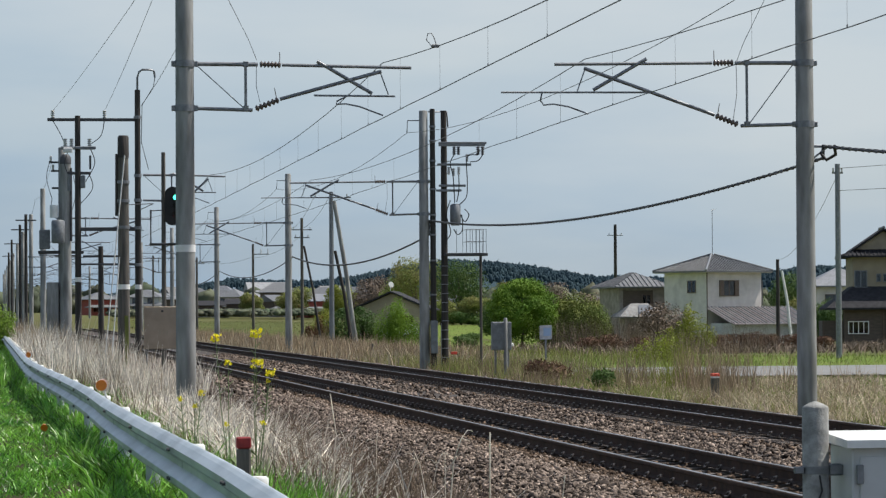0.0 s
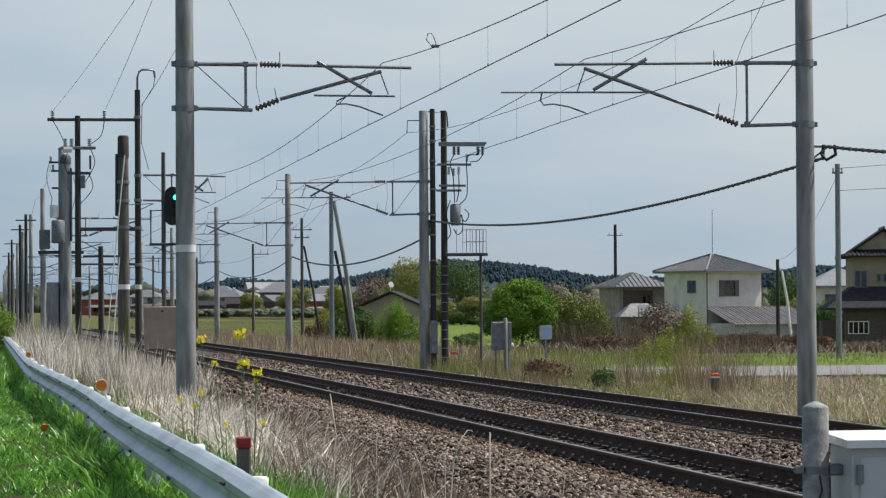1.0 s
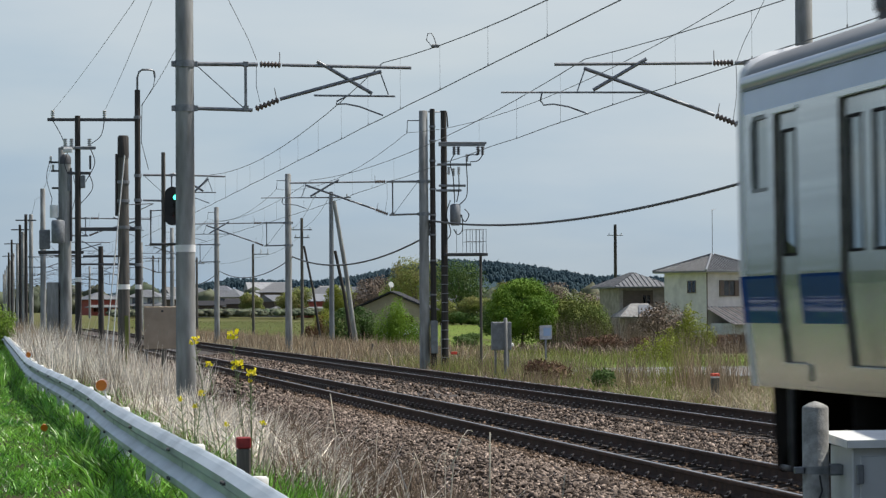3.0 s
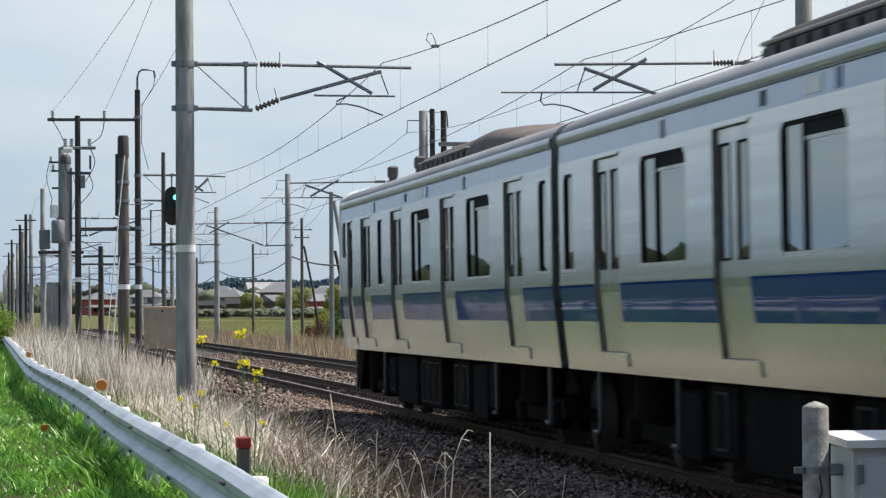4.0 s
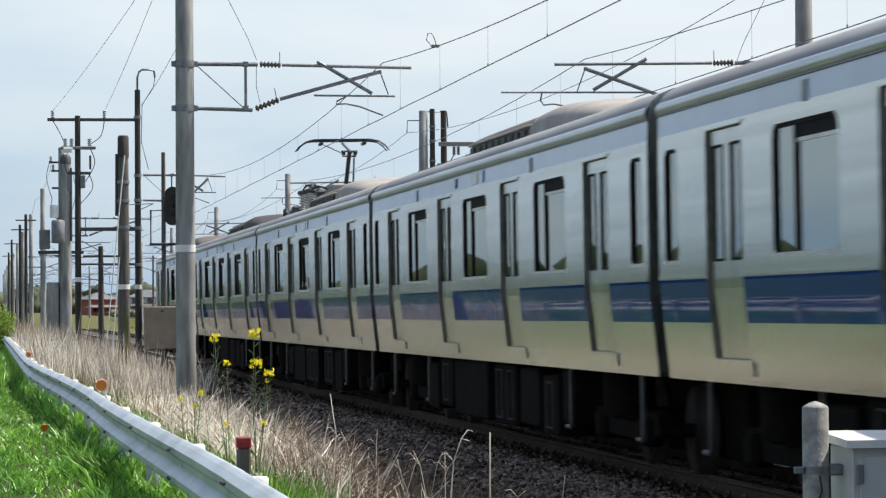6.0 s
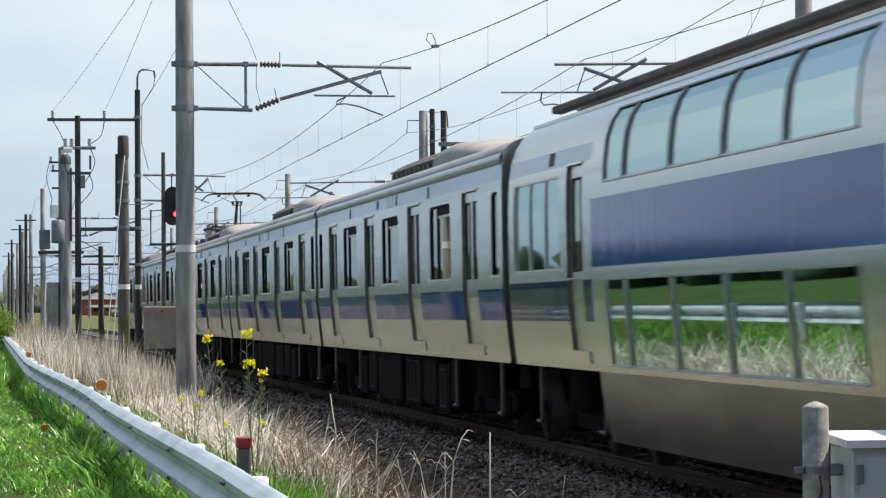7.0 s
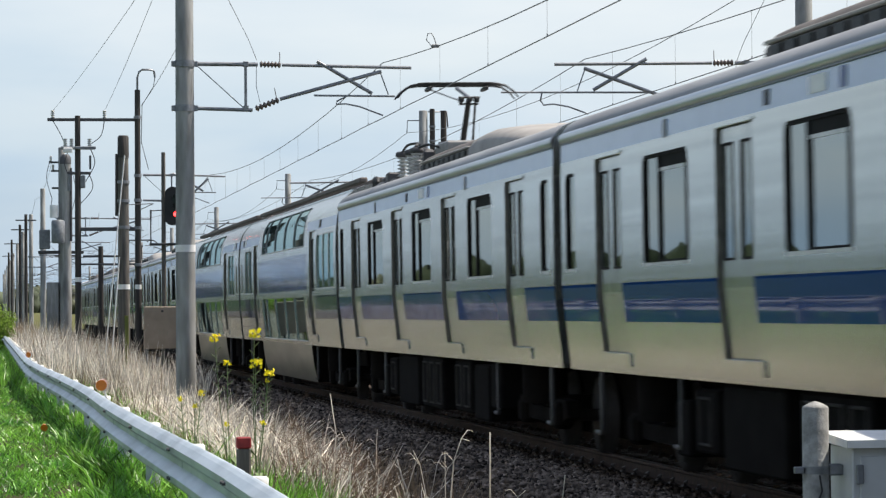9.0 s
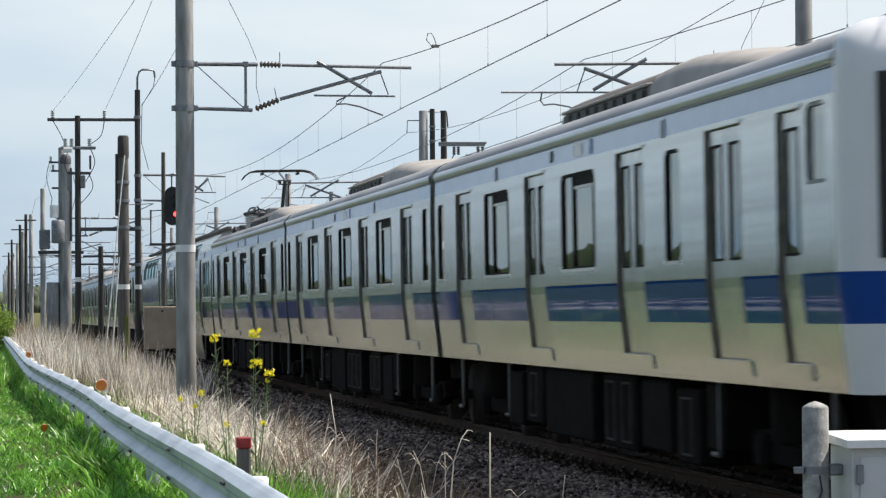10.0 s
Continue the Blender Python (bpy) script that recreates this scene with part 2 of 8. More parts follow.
FOREST2 = mat("distant mixed wood", (0.055, 0.08, 0.042), 0.9, col2=(0.095, 0.095, 0.058), scale=0.03, island=0.35)
WOODGREEN = mat("green roadside wood", (0.024, 0.038, 0.022), 0.95, col2=(0.038, 0.052, 0.030), scale=0.05, island=0.2, spec=0.1)
PETAL = mat("rape flower yellow", (0.90, 0.80, 0.02), 0.6, col2=(0.82, 0.70, 0.02), island=0.15, back=0.35)
STEM = mat("rape stem green", (0.17, 0.23, 0.09), 0.7)
BARK = mat("tree bark", (0.10, 0.075, 0.055), 0.9, bump=0.5)
GALV = mat("guardrail galvanised", (0.52, 0.575, 0.615), 0.40, 0.35, col2=(0.41, 0.472, 0.515), scale=5, stretch=(1, 0.3, 1), grime=0.35, gscale=3.5, bump=0.05)
WHITECAP = mat("white plastic", (0.80, 0.80, 0.78), 0.5, col2=(0.72, 0.72, 0.70), grime=0.15, gscale=5)
GREYWHITE = mat("weathered white board", (0.50, 0.51, 0.53), 0.6, col2=(0.38, 0.39, 0.42), scale=5, grime=0.3, gscale=7)
ORANGE = mat("orange reflector", (0.85, 0.24, 0.02), 0.3)
REDPAINT = mat("red paint", (0.33, 0.022, 0.022), 0.5, grime=0.3, gscale=20)
REDBRIGHT = mat("bright red paint", (0.75, 0.06, 0.03), 0.5)
BOXPAINT = mat("pale grey cabinet paint", (0.56, 0.57, 0.57), 0.45, col2=(0.52, 0.53, 0.53), grime=0.12, gscale=3)
TAN = mat("tan equipment panel", (0.38, 0.30, 0.225), 0.8, col2=(0.32, 0.25, 0.185), scale=4, grime=0.2)
GREYBOX = mat("grey relay box", (0.22, 0.235, 0.25), 0.6, 0.2, grime=0.2, gscale=3)
BLACK = mat("matt black", (0.012, 0.013, 0.014), 0.6)
SIGGREEN = mat("green signal lens", (0.05, 0.9, 0.55), 0.3, emit=5.0)
SIGRED = mat("red signal lens", (1.0, 0.03, 0.03), 0.3, emit=6.0)
WINGWALL = mat("weathered brown plaster", (0.38, 0.335, 0.29), 0.85, col2=(0.25, 0.215, 0.185), scale=2, grime=0.3, gscale=0.6)
CREAM = mat("cream house wall", (0.74, 0.69, 0.64), 0.85, col2=(0.64, 0.59, 0.55), scale=1.5, grime=0.2, gscale=0.5)
OCHRE = mat("ochre house wall", (0.36, 0.31, 0.225), 0.85, col2=(0.30, 0.255, 0.19), scale=1.5, grime=0.2, gscale=0.5)
BROWNWALL = mat("brown timber wall", (0.13, 0.10, 0.08), 0.85, scale=2, stretch=(1, 1, 6))
WHITEWALL = mat("white house wall", (0.66, 0.66, 0.64), 0.8, grime=0.2, gscale=0.4)
TILE = mat("grey roof tile", (0.16, 0.165, 0.17), 0.5, col2=(0.10, 0.105, 0.11), scale=3, vary=0.12)
DARKTILE = mat("dark roof tile", (0.026, 0.026, 0.029), 0.85, col2=(0.042, 0.042, 0.046), scale=3, vary=0.15, spec=0.15)
SHEDROOF = mat("brown grey sheet roof", (0.27, 0.24, 0.235), 0.45, 0.3, col2=(0.36, 0.34, 0.34), scale=2, grime=0.3)
WOODTRIM = mat("brown window shutter", (0.17, 0.12, 0.09), 0.7)
PANE = glass("window pane", (0.45, 0.47, 0.48), 1.6)
SOLARBLUE = mat("blue grey roof panel", (0.055, 0.075, 0.11), 0.35, col2=(0.07, 0.09, 0.12), scale=3, grime=0.2)

STAINLESS = mat("brushed stainless steel", (0.49, 0.51, 0.50), 0.21, 0.95, col2=(0.45, 0.47, 0.46), scale=3, stretch=(1, 0.05, 6), grime=0.26, gscale=0.8, bump=0.03, bscale=3)
BLUEBAND = gloss_paint("blue livery band", (0.012, 0.060, 0.22), 1.5, 0.03, 0.012)
DECKBLUE = mat("deep blue livery panel", (0.010, 0.070, 0.27), 0.05, col2=(0.012, 0.076, 0.29), scale=1.5, grime=0.15, gscale=1.5, spec=0.17, stretch=(1, 2.5, 0.2), bump=0.22, bscale=2.6)
LILAC = mat("pale blue livery band", (0.32, 0.43, 0.62), 0.22, col2=(0.30, 0.405, 0.59), scale=2)
CARROOF = mat("grey car roof", (0.29, 0.295, 0.30), 0.6, 0.1, col2=(0.24, 0.243, 0.245), scale=3, stretch=(1, 0.2, 1), grime=0.3)
ROOFBROWN = mat("dusty brown roof gear", (0.135, 0.115, 0.10), 0.8, col2=(0.10, 0.085, 0.075), scale=4, grime=0.3)
SKIRT = mat("dusty stainless skirt", (0.255, 0.25, 0.215), 0.34, 0.8, col2=(0.19, 0.18, 0.15), scale=1.5, stretch=(1, 0.4, 2), grime=0.3, gscale=0.7)
ACDARK = mat("sooty roof housing", (0.030, 0.028, 0.026), 0.8, col2=(0.05, 0.046, 0.042), scale=3, grime=0.25)
ACTAN = mat("dusty grey roof housing", (0.34, 0.32, 0.29), 0.7, col2=(0.29, 0.27, 0.245), scale=3, grime=0.25)
DOORSTEEL = mat("stainless door leaf", (0.46, 0.48, 0.465), 0.22, 0.92, scale=3, stretch=(1, 1, 0.3), grime=0.15)
PIPEGREY = mat("dull grey pipe", (0.11, 0.11, 0.11), 0.6, 0.2)
DECKFRAME = mat("grey window divider", (0.20, 0.22, 0.225), 0.5, 0.3)
ALU = mat("satin aluminium frame", (0.60, 0.61, 0.61), 0.4, 0.6)
RUBBER = mat("black rubber", (0.014, 0.014, 0.014), 0.8, spec=0.1)
# the shade beneath the cars is put into these two near black colours
UNDER = mat("dusty underframe, shade painted near black", (0.008, 0.007, 0.006), 0.95, col2=(0.012, 0.010, 0.0085), scale=6, grime=0.3, spec=0.04)
UNDERBOX = mat("underfloor box, shade painted near black", (0.011, 0.010, 0.009), 0.9, col2=(0.008, 0.007, 0.0065), scale=5, grime=0.35, spec=0.04)
UNDERFRAME2 = mat("dusty louvre frame", (0.060, 0.056, 0.050), 0.9, grime=0.3, spec=0.1)
JAMB = mat("dusty brown door jamb", (0.17, 0.155, 0.13), 0.7, grime=0.3, gscale=4, spec=0.2)
WHEELSTEEL = mat("worn wheel steel", (0.035, 0.03, 0.027), 0.7, 0.2)
TRAINGLASS = glass("tinted train window", (0.10, 0.12, 0.12), 4.5, 0.015, (0.94, 0.98, 0.94))
TRAINGLASS2 = glass("green tinted train window", (0.15, 0.21, 0.19), 12.0, 0.02, (0.78, 1.0, 1.0))
SEAT = mat("blue seat cloth", (0.06, 0.09, 0.16), 0.9)
LINER = mat("cream car interior", (0.45, 0.44, 0.41), 0.7)
CORNICE = mat("pale metal cornice", (0.50, 0.535, 0.57), 0.32, 0.5, col2=(0.43, 0.46, 0.49), scale=2, stretch=(1, 0.3, 1), grime=0.15, gscale=1.2)
CABBLUE = gloss_paint("bright blue cab paint", (0.012, 0.060, 0.27), 1.4, 0.03, 0.012)
CABWHITE = mat("white cab moulding", (0.64, 0.65, 0.66), 0.3, col2=(0.61, 0.62, 0.63), scale=2)


# ---- mesh tools ----
class Mesh:
    """Gathers simple solids into one mesh."""

    def __init__(self):
        self.v, self.f, self.m, self.s = [], [], [], []

    def add(self, verts, faces, mi=0, smooth=False, at=None):
        o = len(self.v)
        self.v += [tuple(at @ Vector(p)) if at else tuple(p) for p in verts]
        for f in faces:
            self.f.append([i + o for i in f])
            self.m.append(mi)
            self.s.append(smooth)
        return self

    def box(self, c, size, b=0.0, mi=0, at=None):
        """Box at its centre, with chamfered edges where b is given."""
        hx, hy, hz = (s / 2 for s in size)
        if b <= 0:
            v = [(c[0] + sx * hx, c[1] + sy * hy, c[2] + sz * hz) for sx in (-1, 1) for sy in (-1, 1) for sz in (-1, 1)]
            f = [(0, 1, 3, 2), (4, 6, 7, 5), (0, 4, 5, 1), (2, 3, 7, 6), (0, 2, 6, 4), (1, 5, 7, 3)]
            return self.add(v, f, mi, False, at)
        b = min(b, hx * 0.9, hy * 0.9, hz * 0.9)
        v, idx = [], {}
        for sx in (-1, 1):
            for sy in (-1, 1):
                for sz in (-1, 1):
                    for ax in range(3):
                        e = [hx - b, hy - b, hz - b]
                        e[ax] = (hx, hy, hz)[ax]
                        idx[sx, sy, sz, ax] = len(v)
                        v.append((c[0] + sx * e[0], c[1] + sy * e[1], c[2] + sz * e[2]))
        f = []
        for s in (-1, 1):
            f.append([idx[s, a, d, 0] for a, d in ((-1, -1), (1, -1), (1, 1), (-1, 1))][::s])
            f.append([idx[a, s, d, 1] for a, d in ((-1, -1), (-1, 1), (1, 1), (1, -1))][::s])
            f.append([idx[a, d, s, 2] for a, d in ((-1, -1), (1, -1), (1, 1), (-1, 1))][::s])
        for a in (-1, 1):
            for d in (-1, 1):
                f.append([idx[a, d, -1, 0], idx[a, d, 1, 0], idx[a, d, 1, 1], idx[a, d, -1, 1]][::a * d])
                f.append([idx[a, -1, d, 2], idx[a, 1, d, 2], idx[a, 1, d, 0], idx[a, -1, d, 0]][::a * d])
                f.append([idx[-1, a, d, 1], idx[1, a, d, 1], idx[1, a, d, 2], idx[-1, a, d, 2]][::a * d])
                for k in (-1, 1):
                    f.append([idx[a, d, k, 0], idx[a, d, k, 1], idx[a, d, k, 2]][::a * d * k])
        return self.add(v, f, mi, False, at)

    def tube(self, pts, r, n=8, mi=0, cap=True, smooth=True, at=None):
        """Round bar along points; r: one radius or one a point."""
        pts = [Vector(p) for p in pts]
        rs = [r] * len(pts) if isinstance(r, (int, float)) else list(r)
        v, f = [], []
        for i, p in enumerate(pts):
            d = (pts[min(i + 1, len(pts) - 1)] - pts[max(i - 1, 0)]).normalized()
            u = d.cross(Vector((0, 0, 1)) if abs(d.z) < 0.9 else Vector((0, 1, 0))).normalized()
            w = d.cross(u)
            for k in range(n):
                a = 2 * math.pi * k / n
                v.append(p + (u * math.cos(a) + w * math.sin(a)) * rs[i])
        for i in range(len(pts) - 1):
            for k in range(n):
                f.append((i * n + k, (i + 1) * n + k, (i + 1) * n + (k + 1) % n, i * n + (k + 1) % n))
        self.add(v, f, mi, smooth, at)
        if cap:
            self.add([v[k] for k in range(n)], [tuple(range(n))], mi, False, at)
            self.add([v[-n + k] for k in range(n)], [tuple(range(n))[::-1]], mi, False, at)
        return self

    def extrude(self, prof, y0, y1, mi=0, cap=True, smooth=False, closed=True, axis="y", at=None):
        """Profile of (x, z) drawn along y (or of (y, z) along x)."""
        n = len(prof)
        put = (lambda a, b, t: (a, t, b)) if axis == "y" else (lambda a, b, t: (t, a, b))
        v = [put(a, b, y0) for a, b in prof] + [put(a, b, y1) for a, b in prof]
        f = [(k, (k + 1) % n, n + (k + 1) % n, n + k) for k in range(n if closed else n - 1)]
        self.add(v, f, mi, smooth, at)
        if cap and closed:
            self.add(v[:n], [tuple(range(n))], mi, False, at)
            self.add(v[n:], [tuple(range(n))[::-1]], mi, False, at)
        return self

    def put(self, name, mats, parent=None, label="", m=None, fix=True):
        me = bpy.data.meshes.new(name)
        me.from_pydata([tuple(p) for p in self.v], [], self.f)
        for k in (mats if isinstance(mats, (list, tuple)) else [mats]):
            me.materials.append(k)
        me.polygons.foreach_set("material_index", self.m)
        me.polygons.foreach_set("use_smooth", self.s)
        if fix and len(self.f) < 20000:
            bm = bmesh.new()
            bm.from_mesh(me)
            bmesh.ops.recalc_face_normals(bm, faces=bm.faces)
            bm.to_mesh(me)
            bm.free()
        me.update()
        ob = new(name, me)
        if parent:
            ob.parent = parent
        if m is not None:
            ob.matrix_local = m
        if label:
            tagged(ob, label)
        return ob


def bent(pts, n=6):
    """The same points joined by a smooth curve."""
    p = [Vector(q) for q in pts]
    p = [p[0]] + p + [p[-1]]
    out = []
    for a, b, c, d in zip(p, p[1:], p[2:], p[3:]):
        for k in range(n):
            t = k / n
            out.append(0.5 * (2 * b + (c - a) * t + (2 * a - 5 * b + 4 * c - d) * t * t + (3 * b - a - 3 * c + d) * t ** 3))
    return out + [p[-1]]


def fast(name, verts, faces, material, parent=None, smooth=False):
    """One mesh from numpy arrays: verts (n, 3), faces (m, 3 or 4)."""
    me = bpy.data.meshes.new(name)
    k = faces.shape[1]
    me.vertices.add(len(verts))
    me.vertices.foreach_set("co", verts.astype(np.float32).ravel())
    me.loops.add(faces.size)
    me.loops.foreach_set("vertex_index", faces.astype(np.int32).ravel())
    me.polygons.add(len(faces))
    me.polygons.foreach_set("loop_start", np.arange(0, faces.size, k, dtype=np.int32))
    me.polygons.foreach_set("loop_total", np.full(len(faces), k, dtype=np.int32))
    me.materials.append(material)
    me.update(calc_edges=True)
    if smooth:
        me.polygons.foreach_set("use_smooth", [True] * len(faces))
    ob = new(name, me)
    if parent:
        ob.parent = parent
    return ob


def thing(name, label, category, m=None, group="", kind=""):
    ob = new(name)
    ob.empty_display_size = 0.2
    if m is not None:
        ob.matrix_world = m
    return tagged(ob, label, category, group, kind)


def smooth01(a, b, v):
    t = np.clip((np.asarray(v, float) - a) / (b - a), 0, 1)
    return t * t * (3 - 2 * t)


# ---- ground ----
def gz(x, y):
    """Height of the ground."""
    x, y = np.asarray(x, float), np.asarray(y, float)
    z = 0.14 - 0.64 * smooth01(-6.5, -3.4, x)
    z = z - 0.15 * smooth01(7.5, 11, x) - 0.45 * smooth01(130, 230, y) * smooth01(8, 20, x) - 0.5 * smooth01(190, 240, y) * smooth01(30, 48, x)
    z = z + 1.5 * smooth01(290, 430, y) + 1.1 * smooth01(430, 800, y) + 3.0 * smooth01(800, 1600, y)
    return z


def sheet(name, xs, ys, zfn, material, lift=0.0, label="", category="ground", skew=0.0):
    gx, gy = np.meshgrid(xs, ys)
    gx = gx + skew * (gy - ys[0])
    v = np.stack([gx, gy, zfn(gx, gy) + lift], -1).reshape(-1, 3)
    nx, ny = len(xs), len(ys)
    i = (np.arange(ny - 1)[:, None] * nx + np.arange(nx - 1)[None]).ravel()
    return tagged(fast(name, v, np.stack([i, i + 1, i + nx + 1, i + nx], -1), material, smooth=True), label, category, kind="structure")


XS = np.concatenate([[-3000, -1200, -500, -200, -80, -40, -20], np.arange(-12, 14, 0.5), [15, 18, 22, 28, 36, 50, 70, 100, 150, 240, 400, 800, 1600, 3000]])
YS = np.concatenate([[-3000, -1000, -300, -100, -40, -10], np.arange(0, 60, 2.0), np.arange(60, 160, 5.0), np.arange(160, 420, 20.0), np.arange(440, 900, 40.0), [1000, 1200, 1400, 1700, 2200, 3200, 4500]])
sheet("ground", XS, YS, gz, SOIL, label="flat farmland with grass and bare soil")
sheet("field", np.linspace(9.5, 90, 30), np.linspace(215, 420, 20), gz, DRYFIELD, 0.06, "yellow green meadow beyond the tracks", "field")
sheet("lawn", np.linspace(16, 60, 20), np.linspace(112, 136, 8), gz, LAWN, 0.05, "bright green grass strip beyond the lane", "field")
sheet("lawn", np.linspace(25, 48, 20), np.linspace(215, 400, 20), gz, LAWN, 0.10, "bright green field behind the bushes", "field", 0.15)
sheet("road", np.linspace(12.5, 70, 24), np.linspace(95, 111, 5), gz, ASPHALT, 0.10, "pale grey lane leading away from the railway", "road")
sheet("verge", np.linspace(-8.6, -3.5, 12), np.arange(-60, 260, 4.0), gz, EARTH, 0.02, "verge earth darkened for the shade between grass blades", "verge")
sheet("meadow", np.concatenate([[-300, -150, -80, -40, -20], np.linspace(-14, -8.6, 6)]), np.arange(-300, 900, 20.0), gz, LEFTGREEN, 0.03, "lush green meadow beside the railway", "field")

# ballast bed, a raised strip with sloping shoulders
BX = [-3.9, -3.4, -2.9, -2.3, -1.7, -1.2, -0.4, 0.4, 1.2, 1.9, 2.6, 3.4, 4.2, 5.0, 5.6, 6.2, 6.8, 7.3]
BZ = [-0.62, -0.50, -0.32, -0.13, -0.09, -0.15, -0.22, -0.22, -0.19, -0.24, -0.19, -0.22, -0.22, -0.19, -0.18, -0.30, -0.44, -0.60]


def bz(x, y):
    return np.interp(x, BX, BZ) + 0.0 * np.asarray(y)


ballast = sheet("ballast", np.array(sorted(set(BX) | set(np.arange(-3.9, 7.3, 0.2)))), np.concatenate([[-400, -200, -60], np.arange(0, 80, 0.5), np.arange(80, 200, 2.0), [220, 260, 320, 400, 600, 1000, 1500]]),
                lambda x, y: bz(x, y) + 0.02 * np.sin(x * 7 + y * 3.1) * np.cos(y * 2.3 - x * 4), BED, label="brown grey crushed stone track bed", category="track bed")

# rails and sleepers; a hair of cant towards the road
FAR = 3.8
SLEEPER_GAP = 0.58


def rail_profile(x0, z0):
    half = [(0.0, 0.0), (0.024, 0.0), (0.0325, -0.008), (0.0325, -0.035), (0.010, -0.048), (0.009, -0.125), (0.030, -0.138), (0.0635, -0.146), (0.0635, -0.153)]
    return [(x0 + a, z0 + b) for a, b in half[1:]] + [(x0 - a, z0 + b) for a, b in half[:0:-1]]


def track(x0, z0, label):
    t = thing("track", label, "railway track", pose(x0, 0, z0), kind="structure")
    for s in (-1, 1):
        m = Mesh()
        zc = s * 0.005
        m.extrude(rail_profile(s * 0.5335, zc), -400, 1500, 0, False)
        m.add([(s * 0.5335 - 0.024, -400, zc + 0.0008), (s * 0.5335 + 0.024, -400, zc + 0.0008), (s * 0.5335 + 0.024, 1500, zc + 0.0008), (s * 0.5335 - 0.024, 1500, zc + 0.0008)], [(0, 1, 2, 3)], 1)
        m.put("rail", [RAILRUST, RAILTOP], t, "rusty brown rail with a worn head")
    sl = Mesh().add([(a, b, c) for b in (-0.12, 0.12) for a, c in ((-1.0, -0.20), (-1.0, -0.175), (-0.3, -0.19), (0.3, -0.19), (1.0, -0.175), (1.0, -0.20))],
                    [(0, 1, 7, 6), (1, 2, 8, 7), (2, 3, 9, 8), (3, 4, 10, 9), (4, 5, 11, 10), (0, 5, 4, 3, 2, 1), (6, 7, 8, 9, 10, 11)])
    first = sl.put("sleeper", SLEEPER, t)
    cl = Mesh()
    cl.box((0, 0, 0), (0.05, 0.10, 0.018), 0.006).tube([(0.0, -0.045, 0.0), (0.012, -0.04, 0.035), (0.028, 0, 0.045), (0.012, 0.04, 0.035), (0, 0.045, 0)], 0.0125, 6)
    clip = cl.put("rail_clip", CLIP, first)
    spots = [(s * 0.5335 + e * 0.105, -0.145, e) for s in (-1, 1) for e in (-1, 1)]
    n0, n1 = int(17 / SLEEPER_GAP), int(17 / SLEEPER_GAP) + 148
    for k in range(n0, n1):
        ob = first if k == n0 else new("sleeper", first.data)
        ob.parent = t
        ob.location = (0, k * SLEEPER_GAP, 0)
        for j, (cx, cz, e) in enumerate(spots):
            c = clip if (k == n0 and j == 0) else new("rail_clip", clip.data)
            c.parent = ob
            c.matrix_local = pose(cx, 0, cz, 0, 0, 0 if e < 0 else 180)
    far = Mesh()
    for k in range(n1, n1 + 160):
        far.box((0, k * SLEEPER_GAP, -0.185), (2.0, 0.24, 0.03))
        for s in (-1, 1):
            far.box((s * 0.5335 - 0.10, k * SLEEPER_GAP, -0.13), (0.05, 0.10, 0.05), mi=1)
    tagged(far.put("far_sleepers", [SLEEPER, CLIP], t, fix=False), "row of distant concrete sleepers", kind="stuff")
    return t


track(0.0, 0.0, "near railway track with rusty rails on ballast")
track(FAR, 0.02, "second railway track with rusty rails on ballast")

# ---- overhead line ----
SPAN_R = [6, 54, 104, 151.5, 199, 247, 296, 345, 394, 443, 492, 541, 590]
SPAN_L = [8, 54, 98, 141, 187, 235, 284, 333, 382, 431, 480, 529, 578]
WIRE_Z, MESS_Z = 5.17, 6.15


def ribbed(m, a, b, r, n=6, mi=0, core=0.012):
    """Insulator of n sheds between two points."""
    a, b = Vector(a), Vector(b)
    pts, rs = [], []
    for i in range(n):
        for t, k in ((0.1, 0.45), (0.45, 1.0), (0.6, 1.0), (0.95, 0.45)):
            pts.append(a.lerp(b, (i + t) / n))
            rs.append(r * k)
    m.tube(pts, rs, 10, mi)


